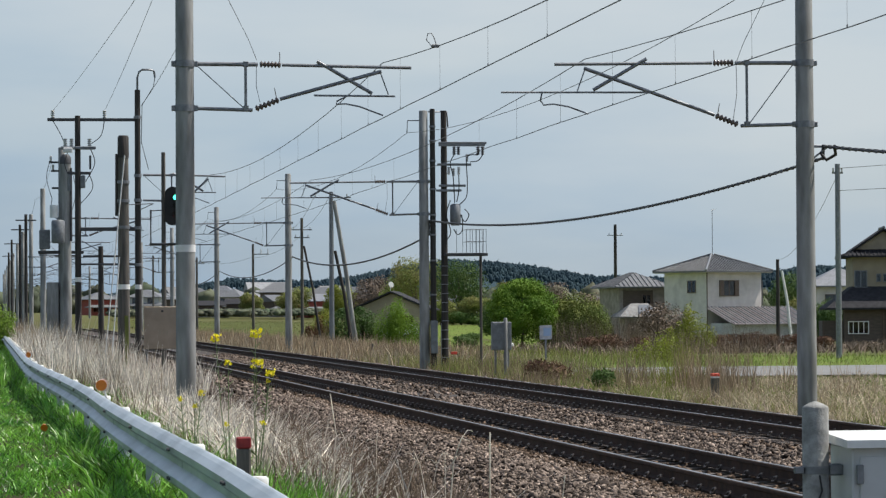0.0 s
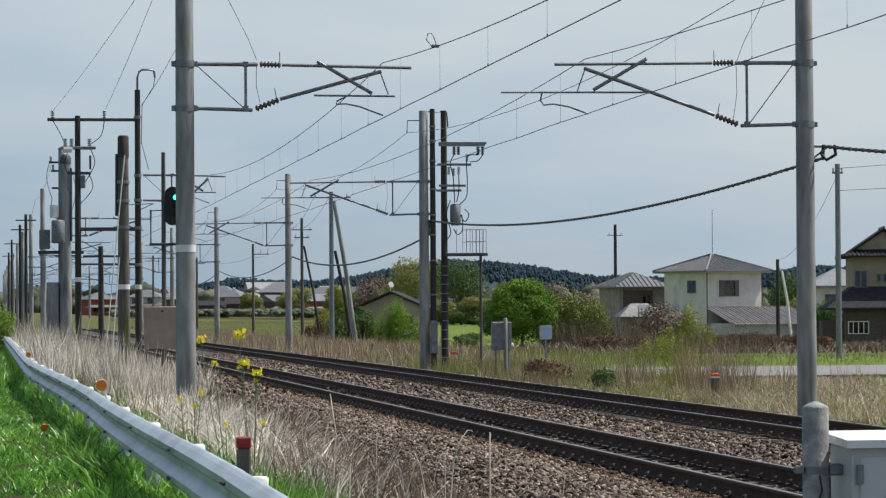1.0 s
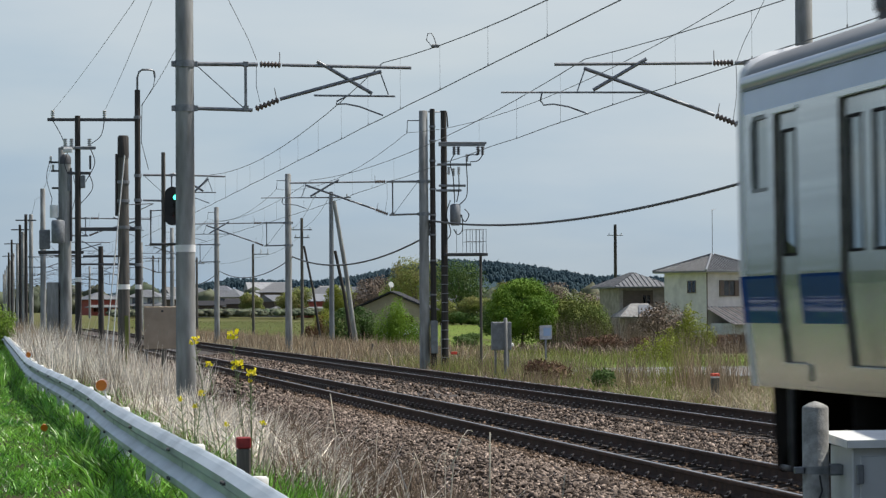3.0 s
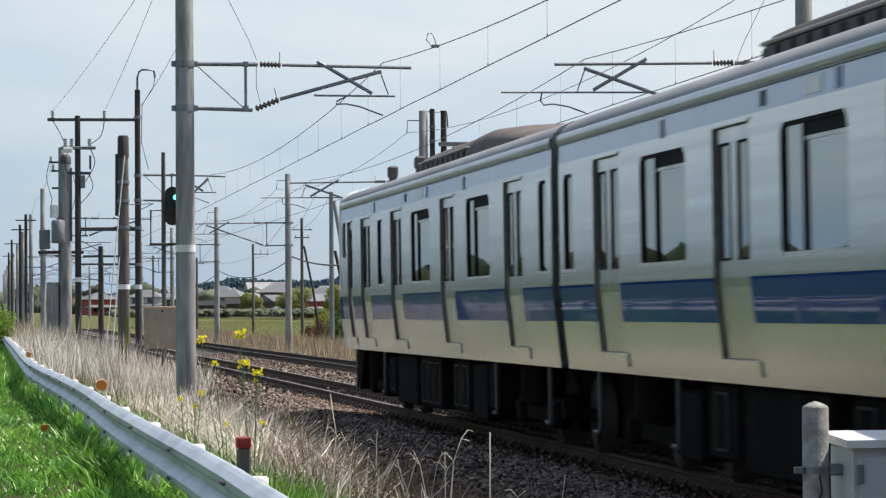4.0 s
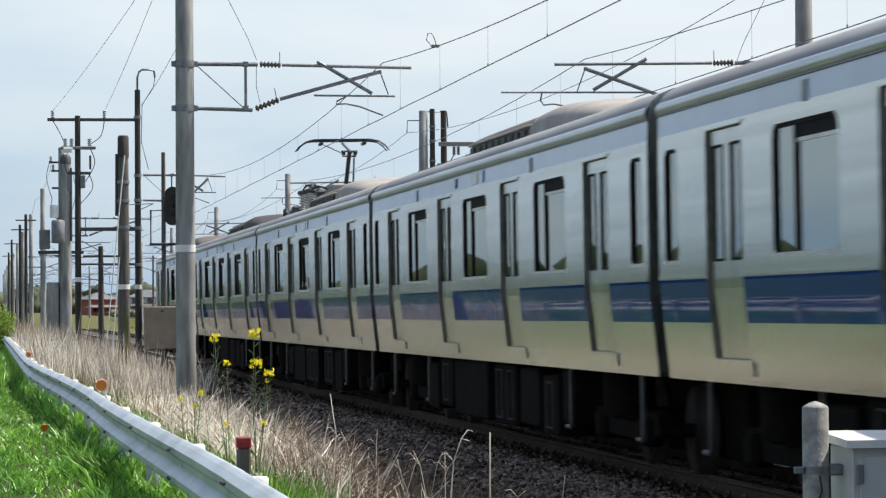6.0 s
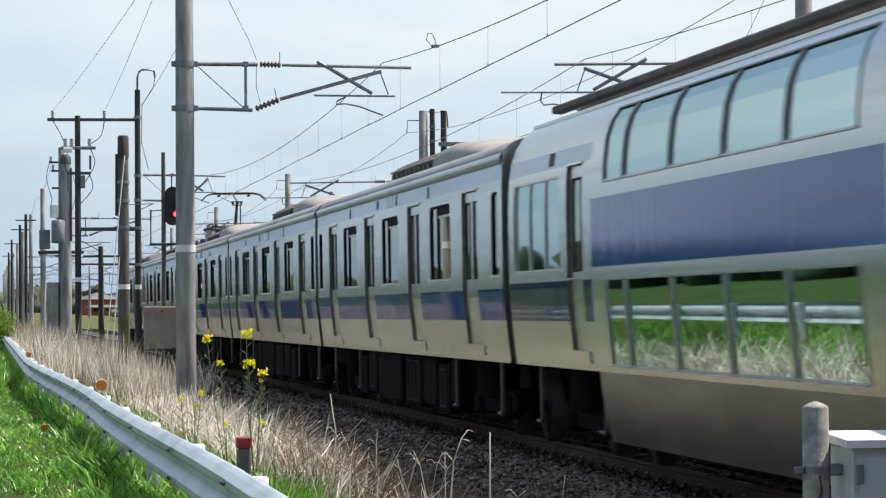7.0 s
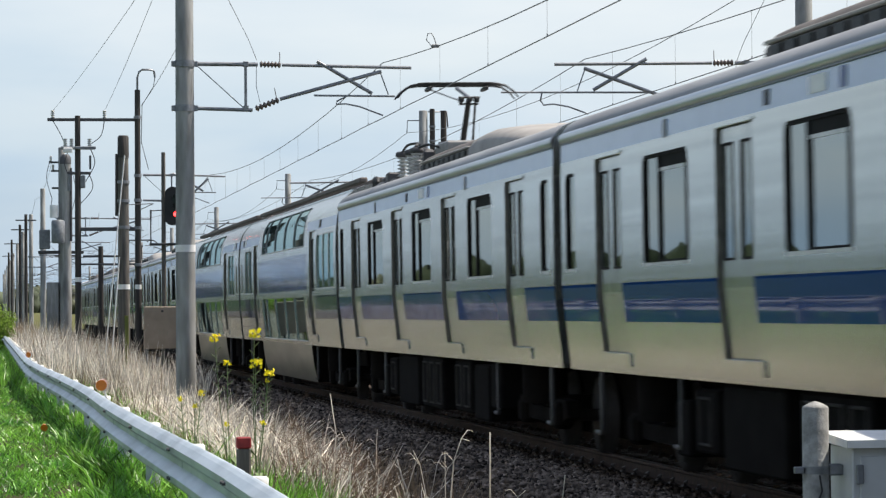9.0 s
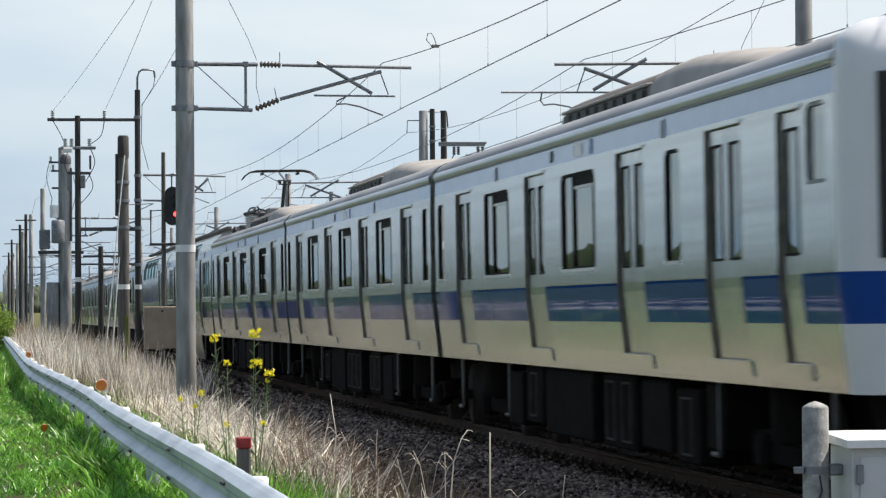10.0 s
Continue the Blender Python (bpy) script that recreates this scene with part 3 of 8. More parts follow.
def cantilever(parent, sx, top, low, reach, zc, xarm=0.17, mirror=False):
    """Bracket arm from a pole at the origin towards the track; sx: side to which it reaches. Dimensions in metres."""
    e = Vector((sx, 0, 0))

    def P(x, z):
        return (sx * x, 0, z)
    pt, pl = 0.038, 0.034
    m = Mesh()
    m.tube([P(xarm, top), P(1.32, top - 0.005)], pt, 8).tube([P(1.76, top - 0.01), P(reach, top - 0.05)], 0.030, 8)
    m.put("top_tube", STEEL, parent, "grey steel top tube")
    m = Mesh()
    m.tube([P(xarm, low), P(1.22, low - 0.03)], pl, 8).tube([P(1.72, low + 0.17), P(reach - 0.55, top - 0.12)], 0.034, 8)
    m.put("strut_tube", STEEL, parent, "grey steel diagonal strut tube")
    m = Mesh()
    ribbed(m, P(1.35, top), P(1.74, top - 0.01), 0.062, 6)
    m.tube([P(1.72, top + 0.02), P(1.72, top + 0.22)], 0.008, 5)
    m.put("insulator", PORCELAIN, parent, "brown ribbed porcelain insulator")
    m = Mesh()
    ribbed(m, P(1.27, low - 0.01), P(1.70, low + 0.16), 0.062, 6)
    m.tube([P(1.66, low + 0.18), P(1.62, low + 0.38)], 0.008, 5)
    m.put("insulator", PORCELAIN, parent, "brown ribbed porcelain insulator")
    m = Mesh()
    m.tube([P(1.10, top), P(1.10, low)], 0.026, 8).tube([P(xarm + 0.05, top - 0.03), P(1.05, low + 0.02)], 0.010, 6)
    m.tube([P(1.30, top), P(1.29, (top + low) / 2), P(1.36, low + 0.1)], 0.006, 5)
    for z in (top, low):
        m.box(P(1.10, z), (0.10, 0.09, 0.10), 0.01)
    m.put("hanger", STEEL, parent)
    m = Mesh()
    m.tube([P(reach - 1.72, top + 0.06), P(reach - 0.72, top - 0.52)], 0.033, 8)
    far_end = reach + 1.0 if sx < 0 else reach - 0.30
    m.tube([P(reach - 1.78, top - 0.56), P(far_end, top - 0.57)], 0.020, 6)
    m.tube([P(reach - 0.58, top - 0.10), P(reach - 0.42, top - 0.54)], 0.012, 6)
    m.put("registration_tube", STEEL, parent)
    m = Mesh()
    if sx < 0:
        q = reach + 0.24
        m.tube([P(q, top - 0.57), P(q + 0.03, top - 0.72), P(q - 0.03, top - 0.80), P(q - 0.22, top - 0.78), P(q - 0.50, top - 0.83), P(q - 0.86, top - 0.96)], 0.016, 6)
    else:
        m.tube([P(reach - 1.2, top - 0.58), P(reach - 1.36, top - 0.66), P(reach - 1.38, top - 0.72), P(reach - 1.2, top - 0.71), P(reach - 0.95, top - 0.76), P(reach - 0.52, top - 0.92)], 0.016, 6)
    m.put("steady_arm", STEEL, parent)


def band(parent, z, r):
    m = Mesh().tube([(0, 0, z - 0.06), (0, 0, z + 0.06)], r + 0.012, 20, cap=True)
    m.box((r + 0.03, 0, z), (0.08, 0.09, 0.10), 0.01)
    m.box((-r - 0.03, 0, z), (0.08, 0.09, 0.10), 0.01)
    m.put("clamp_band", STEEL, parent, "steel clamp band")


def concrete_pole(x, y, h, label, r0=0.185, r1=0.15, name="overhead_line_pole", mat_=None):
    z0 = float(gz(x, y)) - 0.3
    p = thing(name, label, "line pole", pose(x, y, 0), "overhead line poles")
    m = Mesh()
    m.tube([(0, 0, z0), (0, 0, h * 0.5), (0, 0, h - 0.03), (0, 0, h)], [r0, (r0 + r1) / 2, r1, r1 * 0.8], 24)
    m.put("shaft", mat_ or CONCRETE, p)
    return p


for i, y in enumerate(SPAN_R):
    h = 9.6 if y <= 60 else 8.66
    x = 7.60 if y < 60 else 7.76
    p = concrete_pole(x, y, h, "tall round concrete pole carrying overhead wire brackets" if y != 54 else "tall round concrete pole beside the far track with a bracket")
    for z in (6.17, 5.03):
        band(p, z, 0.168)
    cantilever(p, -1, 6.17, 5.03, 4.72, WIRE_Z)
    m = Mesh().tube([(0.16, 0, h - 0.35), (-0.56, 0, h - 0.35), (-0.58, 0, h - 0.78)], 0.022, 6)
    if True:
        m.put("feeder_arm", STEEL, p)
for i, y in enumerate(SPAN_L):
    if y == 98:
        continue
    h = 9.4 if y > 60 else 10.2
    p = concrete_pole(-3.90, y, h, "tall round concrete pole carrying overhead wire brackets" if y != 54 else "tall round concrete pole standing in dry grass beside the near track")
    for z in (6.09, 5.29):
        band(p, z, 0.168)
    cantilever(p, 1, 6.09, 5.29, 4.12, WIRE_Z)
    if y == 54:
        m = Mesh().tube([(0, 0, 2.70), (0, 0, 2.83)], 0.181, 24, cap=False)
        m.put("number_plate", WHITECAP, p, "white plate wrapped round the pole")


def sag_line(ys, xs, z, dip, steps=14):
    """Wire through supports at ys, with the sideways places xs (used in turn) and a dip for each span."""
    pts = []
    for i in range(len(ys) - 1):
        x0, x1 = xs[i % len(xs)], xs[(i + 1) % len(xs)]
        for k in range(steps):
            t = k / steps
            pts.append((x0 + (x1 - x0) * t, ys[i] + (ys[i + 1] - ys[i]) * t, z - dip * 4 * t * (1 - t)))
    pts.append((xs[(len(ys) - 1) % len(xs)], ys[-1], z))
    return pts


def wires(ys, xs, label, low, high, dip, first):
    w = thing("overhead_wire", label, "overhead wire", pose(0, 0, 0))
    mess = sag_line(ys[:2], xs, high, first)[:-1] + sag_line(ys[1:], xs[1:] + xs[:1], high, dip)
    cont = [(px, py, low + 0.01 * math.sin(py)) for px, py, pz in mess]
    Mesh().tube(mess, 0.0085, 5).put("messenger_wire", WIRE, w)
    Mesh().tube(cont, 0.0085, 5).put("contact_wire", WIRE, w)
    for i in range(len(ys) - 1):
        if ys[i + 1] > 340:
            break
        n = 10
        for k in range(n):
            t = (k + 0.5) / n
            y = ys[i] + (ys[i + 1] - ys[i]) * t
            x = xs[i % len(xs)] + (xs[(i + 1) % len(xs)] - xs[i % len(xs)]) * t
            z = high - (dip if i else first) * 4 * t * (1 - t)
            m = Mesh().tube([(x, y, z), (x, y, low)], 0.0022, 4)
            m.box((x, y, low + 0.02), (0.014, 0.03, 0.035), 0.004).box((x, y, z), (0.014, 0.03, 0.025), 0.005)
            m.put("dropper", WIRE, w)
    return w


wires(SPAN_L, (-0.30, -0.30, -0.18, -0.30), "contact wire and messenger wire over the near track", 5.13, 6.13, 0.47, 0.585)
clip = thing("wire_clip", "small spiral wire clip on the messenger wire", "wire fitting", pose(-0.30, 47.6, 5.865))
Mesh().tube([(-0.06, 0, 0.0), (-0.14, 0, 0.10), (-0.12, 0, 0.20), (-0.06, 0, 0.21), (-0.01, 0, 0.12), (0.02, 0, 0.02)], 0.008, 5).put("spiral", WIRE, clip)
Mesh().box((0, 0, 0), (0.12, 0.10, 0.05), 0.01).put("clamp", WIRE, clip)
wires(SPAN_R, (3.55, 3.45, 3.80, 3.50), "contact wire and messenger wire over the far track", 5.21, 6.22, 0.42, 0.42)

# thick bundled cable on the far poles, feeder wires
cable = []
for a, b, za, zb, dip in ((6, 54, 4.62, 4.62, 1.05), (54, 104, 4.40, 4.80, 0.58), (104, 151.5, 4.30, 4.45, 0.72), (151.5, 199, 4.4, 4.4, 0.7), (199, 247, 4.4, 4.4, 0.7)):
    for k in range(25):
        t = k / 24
        cable.append((7.95, a + (b - a) * t, za + (zb - za) * t - dip * 4 * t * (1 - t)))
cab_arm = thing("cable_bracket", "grey bracket holding the bundled cable on a pole", "bracket", pose(7.6, 54, 0))
Mesh().box((0.28, 0, 4.62), (0.42, 0.06, 0.05), 0.008).put("arm", STEEL, cab_arm)
Mesh().tube([(0.16, 0, 4.40), (0.42, 0, 4.60)], 0.02, 6).put("strut", STEEL, cab_arm)
Mesh().tube([(0.30, 0, 4.5), (0.38, -0.1, 4.36), (0.5, -0.3, 4.45), (0.42, -0.5, 4.6)], 0.03, 8).put("cable_loop", CABLE, cab_arm)
hang = thing("hanging_cable", "thick black bundled cable sagging between the poles", "cable", pose(0, 0, 0))
Mesh().tube(cable, 0.026, 8).put("core", BUNDLE, hang)
fine = [cable[i // 14] if i % 14 == 0 else tuple(p + (q - p) * (i % 14) / 14 for p, q in zip(cable[i // 14], cable[i // 14 + 1])) for i in range(14 * 74)]
for ph in (0.0, 3.14):
    Mesh().tube([(x + 0.024 * math.cos(2.2 * i / 2 + ph), y, z + 0.024 * math.sin(2.2 * i / 2 + ph)) for i, (x, y, z) in enumerate(fine)], 0.017, 5).put("strand", BUNDLE, hang)
for x, z, dip, r in ((7.18, 7.88, 0.66, 0.009), (-4.35, 8.75, 0.5, 0.008)):
    ys = SPAN_R if x > 0 else SPAN_L
    ys = [y for y in ys if y > (0 if x > 0 else 130)]
    tagged(Mesh().tube(sag_line(ys, (x,), z, dip), r, 5).put("feeder_wire", WIRE), "thin feeder wire between the pole tops", "wire")

# ---- guardrail ----
def gx(y):
    return -6.135 - 0.165 * smooth01(14, 30, y) - 0.36 * smooth01(30, 58, y)


rail = thing("guardrail", "galvanised W beam guardrail with white post caps", "guardrail", pose(0, 0, 0))
wprof = [(0.0, 0.16), (-0.02, 0.165), (-0.045, 0.15), (-0.085, 0.115), (-0.085, 0.075), (-0.015, 0.02), (-0.015, -0.02), (-0.085, -0.075), (-0.085, -0.115), (-0.045, -0.15), (-0.02, -0.165), (0.0, -0.16)]
GTOP = 0.768
for k in range(-6, 46):
    y0, y1 = -0.3 + 4 * k - 0.03, -0.3 + 4 * (k + 1) + 0.03
    v, f, st = [], [], 5
    off = 0.004 * (k % 2)
    for j in range(st):
        y = y0 + (y1 - y0) * j / (st - 1)
        for a, b in wprof + [(a + 0.012, b) for a, b in wprof[::-1]]:
            v.append((float(gx(y)) + a - off, y, GTOP - 0.165 + b))
    n = len(wprof) * 2
    for j in range(st - 1):
        for i in range(n):
            f.append((j * n + i, j * n + (i + 1) % n, (j + 1) * n + (i + 1) % n, (j + 1) * n + i))
    beam = Mesh().add(v, f).put("beam", GALV, rail)
    bolts = [(-0.02, y0 + 0.1), (-0.02, y0 + 0.22)]
    for j, (bx, by) in enumerate(bolts):
        for bz_ in (0.095, -0.095):
            Mesh().tube([(float(gx(by)) - 0.082, by, GTOP - 0.165 + bz_), (float(gx(by)) - 0.105, by, GTOP - 0.165 + bz_)], 0.012, 6).put("bolt", DARKSTEEL, beam)
    py = -0.3 + 4 * k
    px = float(gx(py)) + 0.075
    zg = float(gz(px, py)) - 0.2
    post = Mesh().tube([(px, py, zg), (px, py, GTOP - 0.07)], 0.0575, 16).put("post", GALV, rail)
    Mesh().tube([(px, py, GTOP - 0.075), (px, py, GTOP - 0.045), (px, py, GTOP - 0.032)], [0.061, 0.061, 0.05], 16).put("cap", WHITECAP, post, "white plastic post cap")
    Mesh().box((px - 0.06, py, GTOP - 0.165), (0.07, 0.07, 0.22), 0.01).put("bracket", GALV, post)


# ---- train ----
UNDERBOXL = mat("grey roof box paint", (0.26, 0.26, 0.255), 0.6, grime=0.3)
SIDE = [(-1.391, 1.00), (-1.4012, 1.10), (-1.4117, 1.20), (-1.4275, 1.35), (-1.4432, 1.50), (-1.460, 1.66), (-1.4725, 1.785), (-1.475, 1.87), (-1.475, 2.02), (-1.475, 3.02), (-1.472, 3.09), (-1.470, 3.15), (-1.465, 3.34), (-1.463, 3.36)]
ROOFP = [(-1.463, 3.36), (-1.452, 3.465), (-1.42, 3.515), (-1.36, 3.570), (-1.24, 3.625), (-1.0, 3.675), (-0.6, 3.71), (0, 3.725)]


def side_x(z, prof):
    return float(np.interp(z, [p[1] for p in prof], [p[0] for p in prof]))


def shell(prof, y0, y1, holes, paint, s=1, t=0.05):
    """Wall of a car side with openings: holes are (ya, yb, za, zb); paint(y, z) gives the material of a cell. Reveals are closed inward."""
    ys = sorted({y0, y1} | {h[i] for h in holes for i in (0, 1)} | set(PAINTY))
    ys = [y for y in ys if y0 <= y <= y1]
    zs = sorted({p[1] for p in prof} | {h[i] for h in holes for i in (2, 3)})
    m = Mesh()
    for a, b in zip(ys, ys[1:]):
        for c, d in zip(zs, zs[1:]):
            ym, zm = (a + b) / 2, (c + d) / 2
            if any(h[0] < ym < h[1] and h[2] < zm < h[3] for h in holes):
                continue
            xc, xd = side_x(c, prof), side_x(d, prof)
            m.add([(s * xc, a, c), (s * xc, b, c), (s * xd, b, d), (s * xd, a, d)], [(3, 2, 1, 0) if s > 0 else (0, 1, 2, 3)], paint(ym, zm))
    for ya, yb, za, zb in holes:
        if za < 0.5:
            continue
        zz = [z for z in zs if za <= z <= zb]
        for y in (ya, yb):
            for c, d in zip(zz, zz[1:]):
                xc, xd = side_x(c, prof), side_x(d, prof)
                m.add([(s * xc, y, c), (s * (xc + t), y, c), (s * (xd + t), y, d), (s * xd, y, d)], [(0, 1, 2, 3)], 2)
        for z in (za, zb):
            xc = side_x(z, prof)
            m.add([(s * xc, ya, z), (s * (xc + t), ya, z), (s * (xc + t), yb, z), (s * xc, yb, z)], [(0, 1, 2, 3)], 2)
    return m


PAINTY = []


def welded(ob):
    """Joins the cells of a car side and shades its gentle curves smoothly."""
    bm = bmesh.new()
    bm.from_mesh(ob.data)
    bmesh.ops.remove_doubles(bm, verts=bm.verts, dist=0.0005)
    bm.to_mesh(ob.data)
    bm.free()
    ob.data.polygons.foreach_set("use_smooth", [True] * len(ob.data.polygons))
    ob.data.set_sharp_from_angle(angle=radians(25))


def slab(m, prof, s, y0, y1, z0, z1, dx, t=0.03, mi=0, zstep=None):
    """Panel that follows the side's profile, dx inside it."""
    zs = sorted({z0, z1} | {p[1] for p in prof if z0 < p[1] < z1} | set(zstep or ()))
    xs = [side_x(z, prof) + dx for z in zs]
    n = len(zs)
    v = [(s * x, y, z) for y in (y0, y1) for x, z in zip(xs, zs)] + [(s * (x + t), y, z) for y in (y0, y1) for x, z in zip(xs, zs)]
    f = []
    for k in range(n - 1):
        f += [(k, k + 1, n + k + 1, n + k), (2 * n + k, 3 * n + k, 3 * n + k + 1, 2 * n + k + 1), (k, 2 * n + k, 2 * n + k + 1, k + 1), (n + k, n + k + 1, 3 * n + k + 1, 3 * n + k)]
    f += [(0, n, 3 * n, 2 * n), (n - 1, 3 * n - 1, 4 * n - 1, 2 * n - 1)]
    m.add(v, f, mi)


def window(car, prof, s, y0, y1, z0, z1, mullion=None, material=None, deep=0.02, rim=None, framed=False):
    m = Mesh()
    e = 0.018 if material is TRAINGLASS2 else 0.03
    slab(m, prof, s, y0, y0 + e, z0, z1, deep - 0.012, 0.04)
    slab(m, prof, s, y1 - 2 * e, y1, z0, z1, deep - 0.012, 0.04)
    slab(m, prof, s, y0 + e, y1 - e, z1 - e, z1, deep - 0.012, 0.04)
    cuts = [y0 + e] + list(mullion or []) + [y1 - 2 * e]
    for y in mullion or []:
        slab(m, prof, s, y - 0.035, y + 0.035, z0 + e, z1 - e, deep - 0.01, 0.04)
    if z1 - z0 > 0.5:
        # rounded corners, in three small steps
        for ya, sy in ((y0, 1), (y1, -1)):
            for za, sz in ((z0, 1), (z1, -1)):
                for a, b, c in ((0.0, 0.018, 0.10), (0.018, 0.045, 0.050), (0.045, 0.085, 0.022)):
                    p, q = sorted((ya + sy * a, ya + sy * b))
                    u, v = sorted((za, za + sz * c))
                    slab(m, prof, s, p, q, u, v, 0.001, 0.012, 1)
    w = m.put("window", [rim or RUBBER, STAINLESS], car, "framed car window")
    k = Mesh()
    slab(k, prof, s, y0 + e, y1 - e, z0, z0 + e, deep - 0.022, 0.05)
    k.put("sill", ALU if material is TRAINGLASS2 else rim or ALU, w, "pale window sill")
    for a, b in zip(cuts, cuts[1:]):
        g = Mesh()
        slab(g, prof, s, a, b, z0 + e, z1 - e, deep + 0.008, 0.006)
        g.put("pane", material or TRAINGLASS, w, "tinted glass pane")
    if mullion and not rim and material is None:
        a, b = y0 + e + 0.01, mullion[0] - 0.03
        q = Mesh()
        slab(q, prof, s, a, b, z1 - 0.165, z1 - 0.135, deep - 0.002, 0.02)
        q.put("sash", ALU, w, "pale sash bar")
        q = Mesh()
        slab(q, prof, s, a - 0.01, b + 0.03, z1 - 0.135, z1 - e, deep + 0.001, 0.02)
        q.put("vent_header", RUBBER, w, "dark ventilation strip")
    if framed:
        q = Mesh()
        slab(q, prof, s, y0, y0 + 0.14, z0, z1, deep - 0.015, 0.03)
        slab(q, prof, s, y0 + 0.14, mullion[0], z0, z0 + 0.05, deep - 0.010, 0.03)
        q.put("inner_frame", RUBBER, w, "wide black inner frame")
    return w


def door(car, prof, s, yc, wide, z0=1.20, z1=3.10, leaves=2):
    """Sliding door: recessed leaves with tall narrow windows, sill step below."""
    y0, lw = yc - wide / 2, wide / leaves
    for k in range(leaves):
        a, b = y0 + k * lw + 0.004, y0 + (k + 1) * lw - 0.004
        wa, wb = (a + b) / 2 - lw * 0.27, (a + b) / 2 + lw * 0.27
        m = Mesh()
        slab(m, prof, s, a, wa, z0, z1, 0.032, 0.03)
        slab(m, prof, s, wb, b, z0, z1, 0.032, 0.03)
        slab(m, prof, s, wa, wb, z0, 2.02, 0.032, 0.03)
        slab(m, prof, s, wa, wb, 2.96, z1, 0.032, 0.03)
        d = m.put("door", DOORSTEEL, car, "stainless sliding door leaf")
        g = Mesh()
        slab(g, prof, s, wa, wb, 2.02, 2.96, 0.042, 0.006)
        g.put("pane", TRAINGLASS, d)
        r = Mesh()
        for q, h in ((wa - 0.012, wa + 0.012), (wb - 0.012, wb + 0.012)):
            slab(r, prof, s, q, h, 2.01, 2.97, 0.025, 0.012)
        slab(r, prof, s, wa, wb, 2.008, 2.03, 0.025, 0.012)
        slab(r, prof, s, wa, wb, 2.95, 2.972, 0.025, 0.012)
        r.put("gasket", RUBBER, d)
    m = Mesh()
    slab(m, prof, s, y0 - 0.06, y0 + wide + 0.06, 1.07, z0 - 0.005, -0.018, 0.06)
    m.put("door_sill", STAINLESS, car, "stainless door sill step")
    m = Mesh()
    slab(m, prof, s, y0 - 0.02, y0 + wide + 0.02, z1 + 0.005, z1 + 0.03, -0.014, 0.03)
    m.put("door_drip_strip", STAINLESS, car)


def bogie(car, yc):
    b = Mesh()
    for s in (-1, 1):
        b.extrude([(yc - 1.55, 0.42), (yc - 1.45, 0.60), (yc - 0.9, 0.62), (yc - 0.6, 0.50), (yc + 0.6, 0.50), (yc + 0.9, 0.62), (yc + 1.45, 0.60), (yc + 1.55, 0.42), (yc + 1.2, 0.36), (yc + 0.5, 0.34), (yc - 0.5, 0.34), (yc - 1.2, 0.36)], s * 1.02 - 0.07, s * 1.02 + 0.07, axis="x")
        for o in (-1.05, 1.05):
            b.box((s * 1.06, yc + o, 0.43), (0.22, 0.34, 0.30), 0.05)
        b.tube([(s * 1.05, yc, 0.55), (s * 1.05, yc, 0.98)], 0.27, 16)
    b.box((0, yc, 0.52), (2.0, 0.5, 0.22), 0.03)
    bg = b.put("bogie", UNDER, car, "dusty bogie with the shade under the car painted near black")
    for o in (-1.05, 1.05):
        for s in (-1, 1):
            Mesh().tube([(s * 0.49, yc + o, 0.43), (s * 0.525, yc + o, 0.43), (s * 0.53, yc + o, 0.43), (s * 0.63, yc + o, 0.43), (s * 0.632, yc + o, 0.43), (s * 0.60, yc + o, 0.43)], [0.455, 0.45, 0.432, 0.428, 0.34, 0.30], 28).put("wheel", WHEELSTEEL, bg, "worn steel wheel")
        Mesh().tube([(-1.0, yc + o, 0.43), (1.0, yc + o, 0.43)], 0.07, 10).put("axle", WHEELSTEEL, bg)
    for o in (-1.75, 1.75):
        for s in (-1, 1):
            Mesh().tube([(s * 1.30, yc + o, 1.0), (s * 1.30, yc + o, 0.42), (s * 1.30, yc + o + 0.05, 0.37), (s * 1.30, yc + o + 0.25, 0.37)], 0.026, 8).put("drain_pipe", PIPEGREY, car)


